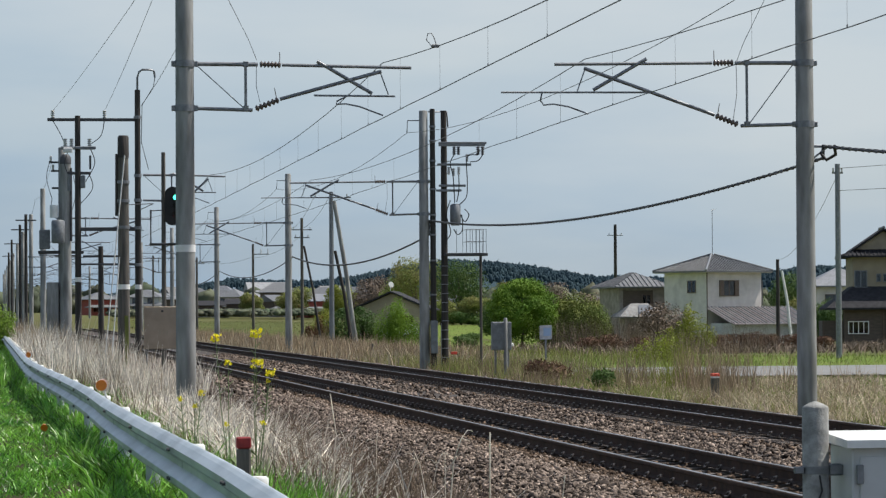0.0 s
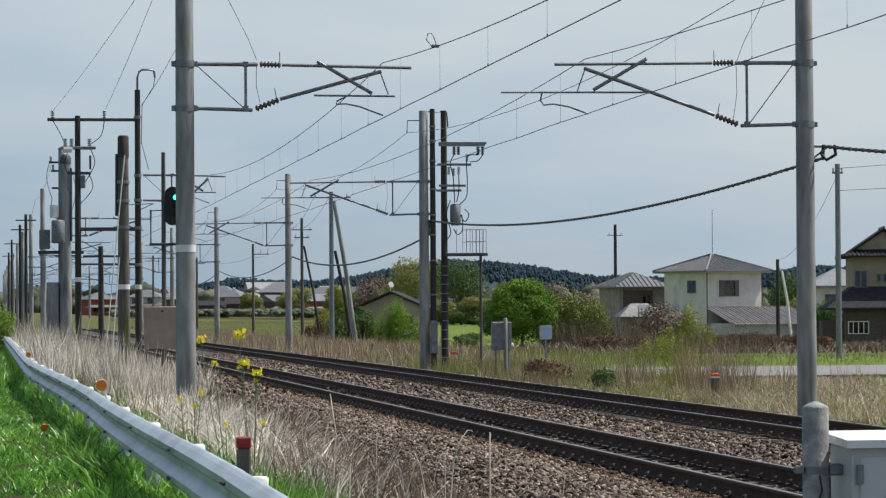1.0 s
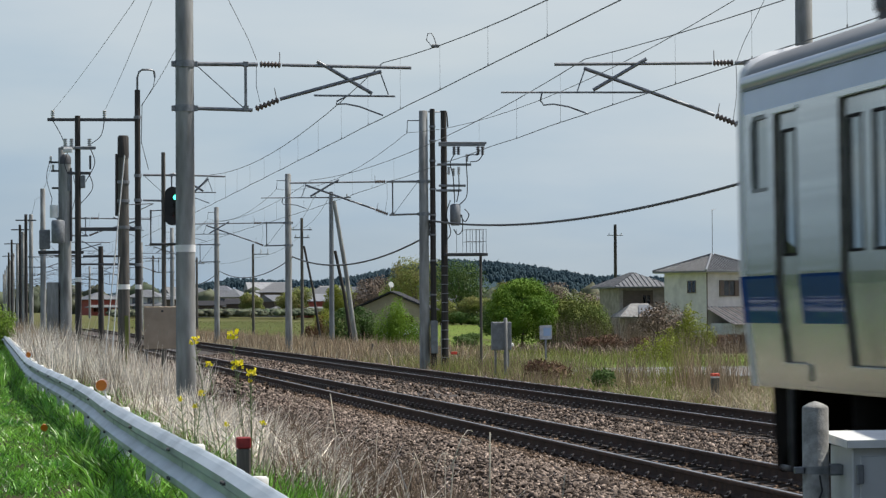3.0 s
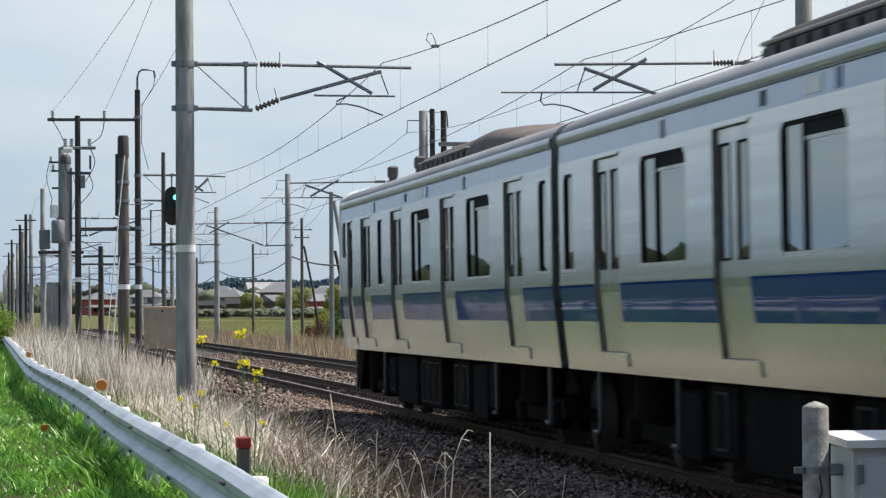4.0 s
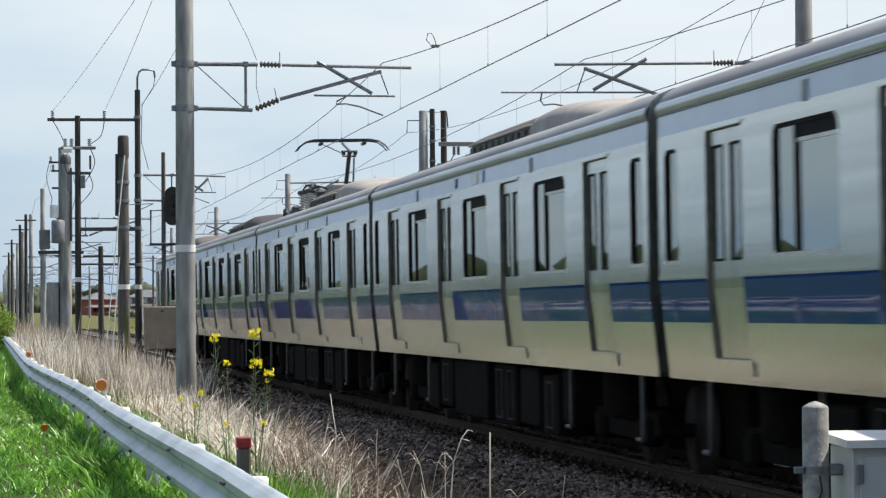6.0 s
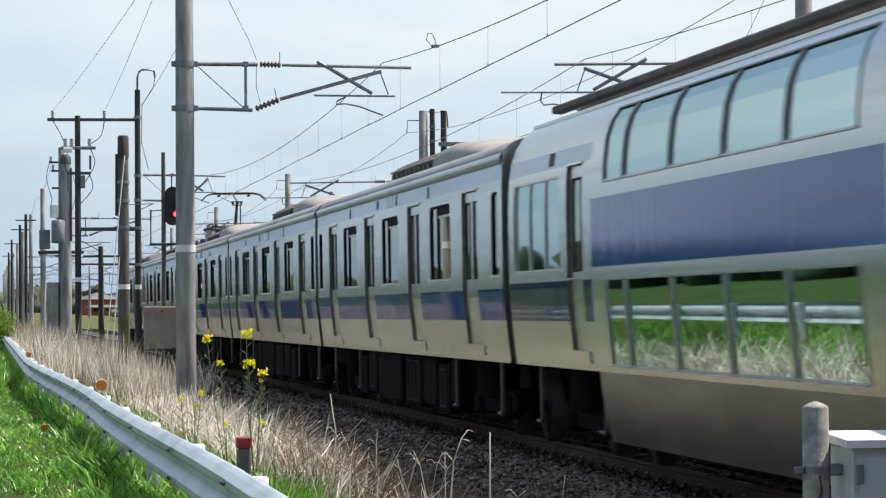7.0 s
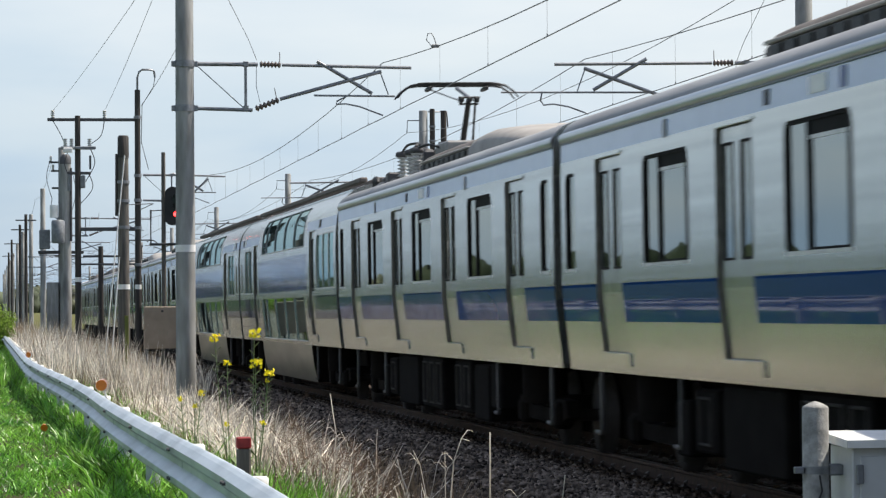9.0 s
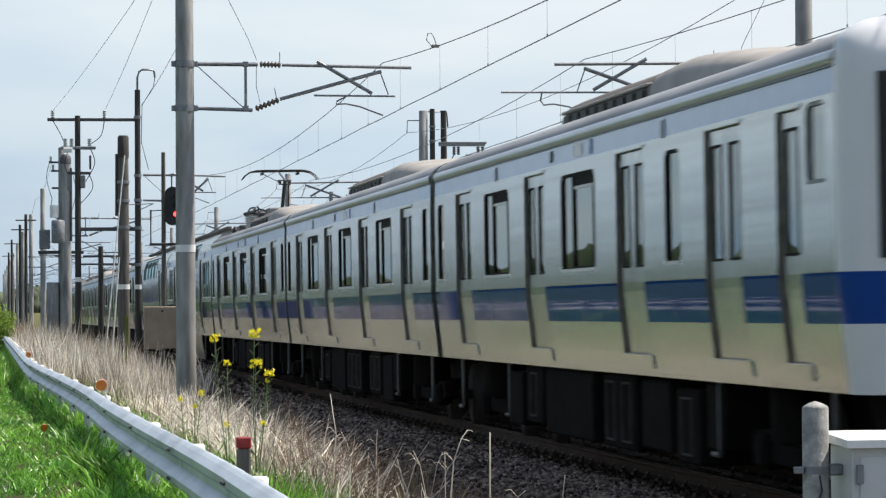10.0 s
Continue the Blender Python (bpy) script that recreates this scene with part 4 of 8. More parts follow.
def ac_unit(car, housing=None):
    """Roof air conditioner: a long louvred box, and behind it a smooth cover that slopes down to the roof."""
    shape = [(-1.03, 3.55), (-1.00, 3.79), (-0.93, 3.89), (-0.78, 3.96), (-0.45, 4.00), (0, 4.02)]
    shape += [(-x, z) for x, z in shape[-2::-1]]
    n = len(shape)
    y1, ym = 3.2, -1.35

    def loft(rows, cap=True):
        m = Mesh()
        v = [(x * (0.9 + 0.1 * h), y, 3.56 + (z - 3.56) * h) for y, h in rows for x, z in shape]
        m.add(v, [(i * n + k, i * n + k + 1, (i + 1) * n + k + 1, (i + 1) * n + k) for i in range(len(rows) - 1) for k in range(n - 1)], 0, True)
        if cap:
            m.add(v[:n], [tuple(range(n))])
            m.add(v[-n:], [tuple(range(n))])
        return m
    cover = [(ym, 1.0), (-1.8, 1.06), (-2.4, 1.07), (-3.0, 1.02), (-3.6, 0.93), (-4.2, 0.81), (-4.8, 0.67), (-5.4, 0.50), (-5.9, 0.33), (-6.3, 0.15)]
    a = loft(cover).put("air_conditioner", housing or ACTAN, car, "dark stained roof air conditioner" if housing else "dusty grey brown roof air conditioner")
    d = loft([(y1, 0.90), (y1 - 0.12, 0.97), (1.0, 0.99), (ym + 0.01, 0.99)]).put("duct", housing or ROOFBROWN, car, "long louvred roof box")
    for s in (-1, 1):
        for k in range(9):
            Mesh().box((s * 1.022, y1 - 0.45 - k * 0.47, 3.70), (0.03, 0.33, 0.15), 0.008).put("louvre", BLACK, d)
        Mesh().box((s * 0.99, (y1 + ym) / 2, 3.815), (0.07, y1 - ym - 0.1, 0.035), 0.01).put("edge_strip", ACTAN, d)


def roof_and_ends(car, y0, y1, prof=ROOFP, z_low=1.0, sidep=SIDE):
    m = Mesh()
    full = prof + [(-x, z) for x, z in prof[-2::-1]]
    n = len(full)
    v = [(x, y, z) for y in (y0, y1) for x, z in full]
    m.add(v, [(k, k + 1, n + k + 1, n + k) for k in range(n - 1)], 0, True)
    m.put("roof", CARROOF, car, "grey ribbed roof")
    for s in (-1, 1):
        edge = [(-1.462, 3.352), (-1.480, 3.366), (-1.489, 3.395), (-1.487, 3.425), (-1.474, 3.450), (-1.452, 3.462)]
        Mesh().extrude([(-s * x, z) for x, z in edge], y0, y1, 0, False, True, False).put("cornice", CORNICE, car, "smooth pale metal cornice")
        Mesh().extrude([(s * 1.480, 3.337), (s * 1.480, 3.350), (s * 1.45, 3.350), (s * 1.45, 3.337)], y0, y1).put("gutter", DECKFRAME, car)
    for y in (y0, y1):
        e = Mesh()
        ring = [(x, z) for x, z in sidep] + full[1:-1] + [(-x, z) for x, z in sidep[::-1]]
        e.add([(x, y, z) for x, z in ring], [tuple(range(len(ring)))], 0)
        e.put("end_wall", STAINLESS, car)
    m = Mesh()
    m.box((0, (y0 + y1) / 2, 1.06), (2.7, y1 - y0 - 0.1, 0.12), 0)
    m.box((0, (y0 + y1) / 2, 3.30), (2.7, y1 - y0 - 0.1, 0.04), 0)
    m.put("interior", LINER, car, "pale car interior")


def gangway(car, y0, y1):
    m = Mesh()
    for k in range(5):
        y = y0 + (y1 - y0) * (k + 0.5) / 5
        m.box((0, y, 2.2), (1.3, 0.05, 2.1), 0.02)
    m.box((0, (y0 + y1) / 2, 2.2), (1.2, y1 - y0, 2.0))
    m.put("gangway", RUBBER, car, "black corridor bellows")
    c = Mesh().box((0, (y0 + y1) / 2, 0.85), (0.25, y1 - y0 + 0.6, 0.25), 0.04)
    c.put("coupler", UNDER, car)
    for s in (-1, 1):
        g = Mesh()
        for k in range(3):
            g.box((s * 1.36, (y0 + y1) / 2, 1.35 + k * 0.7), (0.03, y1 - y0 - 0.06, 0.62), 0.01)
        g.put("outer_shield", RUBBER, car)


def under_gear(car, boxes):
    for y, w, z0, z1, lou in boxes:
        for s in (-1, 1):
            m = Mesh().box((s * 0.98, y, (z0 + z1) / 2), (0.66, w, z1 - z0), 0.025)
            b = m.put("underfloor_box", UNDERBOX, car, "dusty underfloor equipment box with shade painted near black")
            if lou:
                k = int(w / 0.62)
                for i in range(k):
                    q = Mesh()
                    yy = y - w / 2 + (i + 0.5) * w / k
                    for a, c, d in (((0, -0.20), 0.03, z1 - z0 - 0.14), ((0, 0.20), 0.03, z1 - z0 - 0.14)):
                        q.box((s * 1.318, yy + a[1], (z0 + z1) / 2), (0.03, c, d), 0.008)
                    for zz in (z0 + 0.08, z1 - 0.08):
                        q.box((s * 1.318, yy, zz), (0.03, 0.42, 0.025), 0.008)
                    q.put("louvre_frame", UNDERFRAME2, b)


def car_paint(y, z):
    if 1.50 < z < 1.87:
        return 1
    if 3.15 < z < 3.34:
        return 3
    return 0


GEAR = [(0.2, 1.9, 0.27, 0.98, True), (-2.5, 1.3, 0.30, 0.98, True), (-3.95, 1.1, 0.24, 0.94, False), (2.6, 2.0, 0.26, 0.98, False), (4.2, 0.8, 0.36, 0.92, True), (-5.0, 0.7, 0.42, 0.98, False), (5.1, 0.5, 0.3, 0.8, False)]
GEAR2 = [(1.5, 2.6, 0.26, 0.98, False), (-1.1, 1.5, 0.25, 0.98, True), (-2.7, 1.2, 0.30, 0.95, False), (-4.0, 0.9, 0.24, 0.90, True), (3.5, 1.0, 0.34, 0.98, True), (4.7, 0.9, 0.28, 0.9, False), (-5.0, 0.6, 0.40, 0.98, False)]
BODY = [STAINLESS, BLUEBAND, JAMB, LILAC]


def marks(car, s, y):
    """Small roof side marks: number bars, lamp, vent plates."""
    for yy, zz, w, h, k in ((y + 1.1, 3.245, 0.16, 0.12, BLACK), (y - 0.35, 3.245, 0.45, 0.13, WHITECAP), (y - 1.0, 3.245, 0.14, 0.15, BLUEBAND)):
        m = Mesh()
        slab(m, SIDE, s, yy - w / 2, yy + w / 2, zz - h / 2, zz + h / 2, -0.008, 0.02)
        m.put("side_plate", k, car)
    for yy in (y - 4.2, y + 4.6):
        m = Mesh()
        slab(m, SIDE, s, yy - 0.06, yy + 0.06, 3.14, 3.30, -0.012, 0.02)
        m.put("vent_plate", STEEL, car)


def plain_car(name, label, gear, panto=False, cab=0, housing=None, framed=False):
    """Commuter car with four door pairs on a side; cab: +1 at its front end, -1 at its rear end."""
    car = thing(name, label, "train car", pose(0, 0, 0), "cars of the passenger train")
    y0, y1 = -9.78, 9.78
    doors = [-7.40, -2.46, 2.46, 7.40]
    wins = [(-4.94, 1.82), (0.0, 1.82), (4.94, 1.82)]
    ends = [(-9.28, 0.52), (9.28, 0.52)]
    crew = []
    if cab:
        doors = [-cab * d for d in (-6.04, -2.46, 2.46, 7.40)]
        wins = [(-cab * d, w) for d, w in ((-4.24, 0.6), (0.02, 1.78), (4.93, 1.74))]
        ends = [(-cab * 9.28, 0.52)]
        crew = [cab * 8.08]
        y0, y1 = (-9.78, 9.34) if cab > 0 else (-9.34, 9.78)
    holes = [(d - 0.60, d + 0.60, 1.20, 3.10) for d in doors]
    holes += [(c - w / 2, c + w / 2, 2.01, 3.02) for c, w in wins + ends]
    holes += [(c - 0.33, c + 0.33, 1.20, 3.10) for c in crew]
    if cab:
        holes.append((cab * 8.84 - 0.27, cab * 8.84 + 0.27, 2.52, 3.12))
    for s in (-1, 1):
        welded(shell(SIDE, y0, y1, holes, car_paint, -s).put("side_wall", BODY, car, "stainless side wall with blue bands", fix=False))
        for d in doors:
            door(car, SIDE, -s, d, 1.2)
        for c in crew:
            door(car, SIDE, -s, c, 0.66, leaves=1)
        if cab:
            window(car, SIDE, -s, cab * 8.84 - 0.27, cab * 8.84 + 0.27, 2.52, 3.12, rim=DECKFRAME)
        for i, (c, w) in enumerate(wins):
            window(car, SIDE, -s, c - w / 2, c + w / 2, 2.01, 3.02, [c + 0.28] if w > 1 else None, framed=framed and w > 1)
        for c, w in ends:
            window(car, SIDE, -s, c - w / 2, c + w / 2, 2.01, 3.02)
        marks(car, -s, 0.3)
        m = Mesh()
        slab(m, SIDE, -s, y0, y1, 1.005, 1.03, -0.006, 0.02)
        cut = sorted([(d - 0.61, d + 0.61) for d in doors] + [(c - 0.34, c + 0.34) for c in crew])
        for a, b in zip([y0] + [c[1] for c in cut], [c[0] for c in cut] + [y1]):
            slab(m, SIDE, -s, a, b, 1.885, 1.912, -0.012, 0.02)
        m.put("belt_rail", STAINLESS, car)
        for yy in wins:
            b = Mesh()
            b.box((-s * 1.10, yy[0], 1.45), (0.5, 2.6, 0.12), 0.03).box((-s * 1.34, yy[0], 1.80), (0.10, 2.6, 0.6), 0.03)
            b.put("bench_seat", SEAT, car, "blue bench seat")
    roof_and_ends(car, y0, y1)
    bogie(car, 6.9)
    bogie(car, -6.9)
    under_gear(car, gear)
    # added box: keeps sunlit ballast from showing through beneath the car
    Mesh().box((0, 0, 0.58), (0.9, 18.6, 0.82), 0.02).put("view_block", UNDER, car, "added dark box closing the view under the car")
    if panto:
        ac_unit(car)
        roof_gear(car)
    else:
        ac_unit(car, housing)
    if cab:
        cab_end(car, cab)
        for y in (7.6, 4.5):
            x, top = (-0.15, 3.96) if cab < 0 else (-0.8, 4.0)
            Mesh().box((x, cab * y, top - 0.10), (0.16, 0.22, 0.20), 0.03).box((x, cab * y, top - 0.26), (0.12, 0.16, 0.20), 0.02).put("roof_antenna", DARKSTEEL, car, "small dark roof antenna box")
    if cab <= 0:
        gangway(car, 9.78, 10.22)
    return car


def roof_gear(car):
    """High-voltage gear and the raised single-arm pantograph, ahead of the air conditioner."""
    for x, y, h in ((-0.74, 6.95, 0.44), (-0.74, 5.95, 0.42), (-0.74, 5.35, 0.42), (-0.42, 7.5, 0.46), (-0.42, 6.5, 0.46), (0.45, 7.0, 0.5)):
        m = Mesh()
        ribbed(m, (x, y, 3.66), (x, y, 3.68 + h), 0.092, 8)
        i = m.put("roof_insulator", WHITEPORC, car, "grey ribbed roof insulator")
        Mesh().tube([(x, y, 3.66 + h), (x, y, 3.68 + h), (x, y, 3.74 + h), (x, y, 3.76 + h)], [0.06, 0.115, 0.11, 0.05], 14).put("cap", DARKSTEEL, i)
    for pts in (((-0.74, 7.0, 4.18), (-0.70, 6.6, 4.28), (-0.6, 6.2, 4.28), (-0.74, 5.95, 4.16)), ((-0.42, 7.5, 4.2), (-0.45, 7.2, 4.32), (-0.50, 6.8, 4.32), (-0.42, 6.5, 4.2)), ((-0.74, 5.35, 4.15), (-0.6, 5.0, 4.2), (-0.4, 4.8, 4.12), (-0.3, 4.7, 4.05))):
        Mesh().tube(bent(pts), 0.022, 6).put("bus_bar", BLACK, car)
    for x, y, w, d, h in ((-0.80, 6.95, 0.26, 0.26, 0.10), (-0.78, 8.3, 0.30, 1.1, 0.10), (-0.74, 8.7, 0.2, 0.35, 0.2), (-0.78, 7.8, 0.22, 0.3, 0.24), (0.25, 7.9, 0.6, 0.7, 0.2), (-0.45, 6.0, 0.2, 0.3, 0.5)):
        Mesh().box((x, y, 3.66 + h / 2), (w, d, h), 0.03).put("switch_box", DARKSTEEL, car)
    for y in (9.3, 9.05):
        Mesh().tube(bent([(-0.9, y, 3.62), (-0.9, y, 3.80), (-0.9, y - 0.08, 3.86), (-0.9, y - 0.2, 3.78), (-0.9, y - 0.22, 3.66)]), 0.035, 8).put("cable_bend", BLACK, car)
    Mesh().box((-0.05, 4.75, 3.96), (0.80, 1.15, 0.52), 0.03).put("surge_box", UNDERBOXL, car, "grey box under the pantograph")
    p = Mesh()
    for s in (-1, 1):
        p.box((s * 0.36, 5.3, 4.10), (0.06, 1.1, 0.05), 0.01)
    for y in (4.8, 5.8):
        p.box((0, y, 4.10), (0.78, 0.06, 0.05), 0.01)
    fr = p.put("pantograph", DARKSTEEL, car, "raised single arm pantograph")
    fr.location = (0, 0, 0.05)
    a = Mesh().tube([(0, 5.45, 4.14), (0, 4.75, 4.80)], [0.048, 0.042], 10).tube([(0.14, 5.3, 4.14), (0.10, 4.75, 4.74)], 0.018, 6)
    for x in (-0.12, 0.0, 0.12):
        a.box((x, 4.72, 4.82), (0.07, 0.16, 0.08), 0.015)
    a.box((0, 4.70, 4.86), (0.34, 0.05, 0.03), 0.008).box((0, 4.74, 4.76), (0.30, 0.05, 0.03), 0.008)
    a.put("lower_arm", BLACK, fr)
    u = Mesh().tube([(0.04, 4.70, 4.83), (0.0, 5.9, 5.09)], 0.030, 8).tube([(-0.1, 4.75, 4.80), (-0.40, 5.9, 5.06)], 0.012, 6)
    u.put("upper_arm", STEEL, fr)
    h = Mesh()
    for y in (5.75, 6.12):
        h.tube([(-0.97, y, 4.93), (-0.89, y, 5.03), (-0.76, y, 5.12), (-0.60, y, 5.15), (0.60, y, 5.15), (0.76, y, 5.12), (0.89, y, 5.03), (0.97, y, 4.93)], [0.012, 0.015, 0.018, 0.025, 0.025, 0.018, 0.015, 0.012], 8)
        h.box((0, y, 5.162), (1.10, 0.06, 0.03), 0.008)
    for x in (-0.45, 0.45):
        h.box((x, 5.93, 5.08), (0.06, 0.46, 0.06), 0.01)
    h.put("contact_head", BLACK, fr)


def cab_end(car, c):
    """Rounded white cab moulding with a large dark windscreen."""
    m = Mesh()
    y0 = 9.34
    outs = []
    ring = SIDE + ROOFP[1:] + [(-x, z) for x, z in ROOFP[-2:0:-1]] + [(-x, z) for x, z in SIDE[::-1]]
    for dy, k, lift in ((0.0, 1.0, 0), (0.04, 1.012, 0.035), (0.12, 1.008, 0.03), (0.22, 0.985, -0.01), (0.29, 0.945, -0.07), (0.34, 0.90, -0.13), (0.42, 0.75, -0.16), (0.52, 0.45, -0.17), (0.57, 0.02, -0.17)):
        outs.append([(x * k, c * (y0 + dy), z + lift * min(max((z - 2.6) / 0.8, 0), 1)) for x, z in ring])
    n = len(ring)
    v = [p for r in outs for p in r]
    zc = [z for x, z in ring]
    m.add(v, [], 0)
    for i in range(len(outs) - 1):
        for k in range(n - 1):
            m.f.append([i * n + k, i * n + k + 1, (i + 1) * n + k + 1, (i + 1) * n + k])
            m.m.append(1 if 1.50 < (zc[k] + zc[k + 1]) / 2 < 1.87 else 0)
            m.s.append(True)
    m.put("cab_front", [CABWHITE, CABBLUE], car, "white rounded cab front with a blue band")

    def nose(x):
        return c * (y0 + 0.01 + float(np.interp(abs(x), [0.03, 0.66, 1.10, 1.32, 1.38], [0.57, 0.52, 0.42, 0.34, 0.30])))
    g = Mesh()
    xs = list(np.linspace(-1.27, 1.27, 17))
    g.add([(x, nose(x) + c * 0.012, z) for z in (1.96, 3.27) for x in xs], [(k, k + 1, 18 + k, 17 + k) for k in range(16)], 0, True)
    g.put("windscreen", BLACK, car, "large dark windscreen panel")
    for s in (-1, 1):
        Mesh().box((s * 0.85, nose(0.85), 1.66), (0.42, 0.06, 0.16), 0.03).put("headlight", WHITECAP, car)
    k = Mesh().extrude([(c * (y0 - 0.4), 0.98), (c * (y0 + 0.42), 0.98), (c * (y0 + 0.38), 0.35), (c * (y0 + 0.2), 0.30)], -1.15, 1.15, axis="x")
    k.put("snow_plough", UNDER, car)


DSIDE = [(-1.285, 0.30), (-1.345, 0.55), (-1.381, 0.80), (-1.398, 1.00), (-1.405, 1.06), (-1.420, 1.20), (-1.448, 1.50), (-1.4620, 1.66), (-1.4705, 1.785), (-1.474, 1.92), (-1.4735, 2.04), (-1.4765, 2.40), (-1.4765, 2.72), (-1.472, 2.86), (-1.465, 3.02), (-1.455, 3.12), (-1.43, 3.30), (-1.375, 3.46), (-1.28, 3.60), (-1.13, 3.72)]
DROOF = [(-1.13, 3.72), (-0.95, 3.80), (-0.6, 3.86), (0, 3.88)]


def deck_car(name, label, narrow, flip):
    """Double-deck car; distances o from its forward end. narrow: end at which the narrow pane lies; flip: which end has the crew window."""
    global PAINTY
    car = thing(name, label, "train car", pose(0, 0, 0), "cars of the passenger train")
    y0, y1 = -9.78, 9.78

    def L(o):
        return (10 - o) if flip > 0 else (o - 10)
    d1, d2 = L(4.25), L(15.9)
    lo, hi = L(15.05), L(5.1)
    lo, hi = min(lo, hi), max(lo, hi)
    cuts = [5.85, 6.78, 8.75, 10.68, 12.62, 14.55]
    if narrow != flip:
        cuts = [5.75, 7.7, 9.64, 11.58, 13.52, 14.45]
    panes = sorted([tuple(sorted((L(a), L(b)))) for a, b in zip(cuts, cuts[1:])])
    ends = [(L(0.77), 0.34, 2.06, 2.76), (L(2.45), 1.75, 2.04, 3.03), (L(18.05), 2.75, 2.04, 3.03)]
    holes = [(d - 0.42, d + 0.42, 1.20, 3.12) for d in (d1, d2)]
    holes += [(c - w / 2, c + w / 2, a, b) for c, w, a, b in ends]
    holes += [(a + 0.02, b - 0.02, 2.86, 3.60) for a, b in panes] + [(a + 0.03, b - 0.03, 1.06, 1.92) for a, b in panes]
    PAINTY = [lo, hi]

    def paint(y, z):
        if z < 1.0:
            return 4
        if lo < y < hi:
            return 1 if 2.04 < z < 2.72 else 0
        if z < 1.0:
            return 4
        if 1.50 < z < 1.92:
            return 3
        if 3.12 < z < 3.30:
            return 5
        return 0
    for s in (-1, 1):
        holes_s = holes + [(y0, lo, 0.30, 1.00), (hi, y1, 0.30, 1.00)]
        w = shell(DSIDE, y0, y1, holes_s, paint, -s)
        welded(w.put("side_wall", [STAINLESS, DECKBLUE, JAMB, LILACDARK, SKIRT, LILAC], car, "stainless side wall with a deep blue band", fix=False))
        for a, b in panes:
            window(car, DSIDE, -s, a + 0.02, b - 0.02, 2.86, 3.60, None, TRAINGLASS2, 0.004, DECKFRAME)
            window(car, DSIDE, -s, a + 0.03, b - 0.03, 1.06, 1.92, None, TRAINGLASS2, 0.004, DOORSTEEL)
        for c, wd, a, b in ends:
            k = {0.34: None, 1.75: [c], 2.75: [c - 0.46, c + 0.46]}[wd]
            window(car, DSIDE, -s, c - wd / 2, c + wd / 2, a, b, k, TRAINGLASS2, 0.02, DOORSTEEL)
        for d in (d1, d2):
            door(car, DSIDE, -s, d, 0.84, leaves=1)
        for yy, k in ((L(1.6), WHITECAP), (L(1.1), BLACK), (L(17.2), BLACK)):
            m = Mesh()
            slab(m, DSIDE, -s, yy - 0.13, yy + 0.13, 3.15, 3.29, -0.008, 0.02)
            m.put("side_plate", k, car)
        m = Mesh()
        slab(m, DSIDE, -s, lo, hi, 2.005, 2.03, -0.006, 0.02)
        slab(m, DSIDE, -s, y0, lo, 1.93, 1.945, -0.006, 0.02)
        slab(m, DSIDE, -s, hi, y1, 1.93, 1.945, -0.006, 0.02)
        m.put("belt_rail", STAINLESS, car)
        q = Mesh()
        for yy in np.arange(lo + 1.2, hi - 0.8, 1.0):
            for zz in (0.62, 2.42):
                q.box((-s * 0.85, float(yy), zz + 0.35), (0.95, 0.14, 0.75), 0.05)
        q.put("seat_row", SEAT, car, "rows of blue seats")
    full = DROOF + [(-x, z) for x, z in DROOF[-2::-1]]
    n = len(full)
    m = Mesh()
    m.add([(x, y, z) for y in (y0, y1) for x, z in full], [(k, k + 1, n + k + 1, n + k) for k in range(n - 1)], 0, True)
    m.put("roof", CARROOF, car, "grey roof")
    for k in range(7):
        Mesh().box((-0.93 + k * 0.31, 0, 3.90), (0.14, 19.0, 0.09), 0.02).put("roof_rib", ROOFBROWN, car)
    for s in (-1, 1):
        Mesh().extrude([(s * 1.16, 3.70), (s * 1.16, 3.735), (s * 1.08, 3.75), (s * 1.08, 3.70)], y0, y1).put("gutter", STAINLESS, car)
    upper = [p for p in DSIDE if p[1] >= 1.0]
    ring = upper + full[1:-1] + [(-x, z) for x, z in upper[::-1]]
    for y in (y0, y1):
        Mesh().add([(x, y, z) for x, z in ring], [tuple(range(len(ring)))]).put("end_wall", STAINLESS, car)
    low = [p for p in DSIDE if p[1] <= 1.0]
    ring = low + [(-x, z) for x, z in low[::-1]]
    for y in (lo, hi):
        Mesh().add([(x, y, z) for x, z in ring], [tuple(range(len(ring)))]).put("well_wall", UNDER, car)
    m = Mesh()
    m.box((0, (lo + hi) / 2, 0.36), (2.5, hi - lo - 0.1, 0.06)).box((0, (lo + hi) / 2, 2.28), (2.84, hi - lo - 0.1, 0.24))
    m.box((0, (y0 + lo) / 2, 1.1), (2.7, lo - y0 - 0.1, 0.1)).box((0, (y1 + hi) / 2, 1.1), (2.7, y1 - hi - 0.1, 0.1))
    m.put("interior", LINER, car, "pale decks inside the car")
    bogie(car, 7.0)
    # added box that blocks the bright view under the decks
    Mesh().box((0, 0, 0.60), (0.9, 18.6, 0.70), 0.02).put("view_block", UNDER, car, "added dark box closing the view under the car")
    bogie(car, -7.0)
    gangway(car, 9.78, 10.22)
    PAINTY = []
    return car


LILACDARK = gloss_paint("dark blue grey livery band", (0.050, 0.075, 0.125), 1.5, 0.04, 0.045)
CARS = []


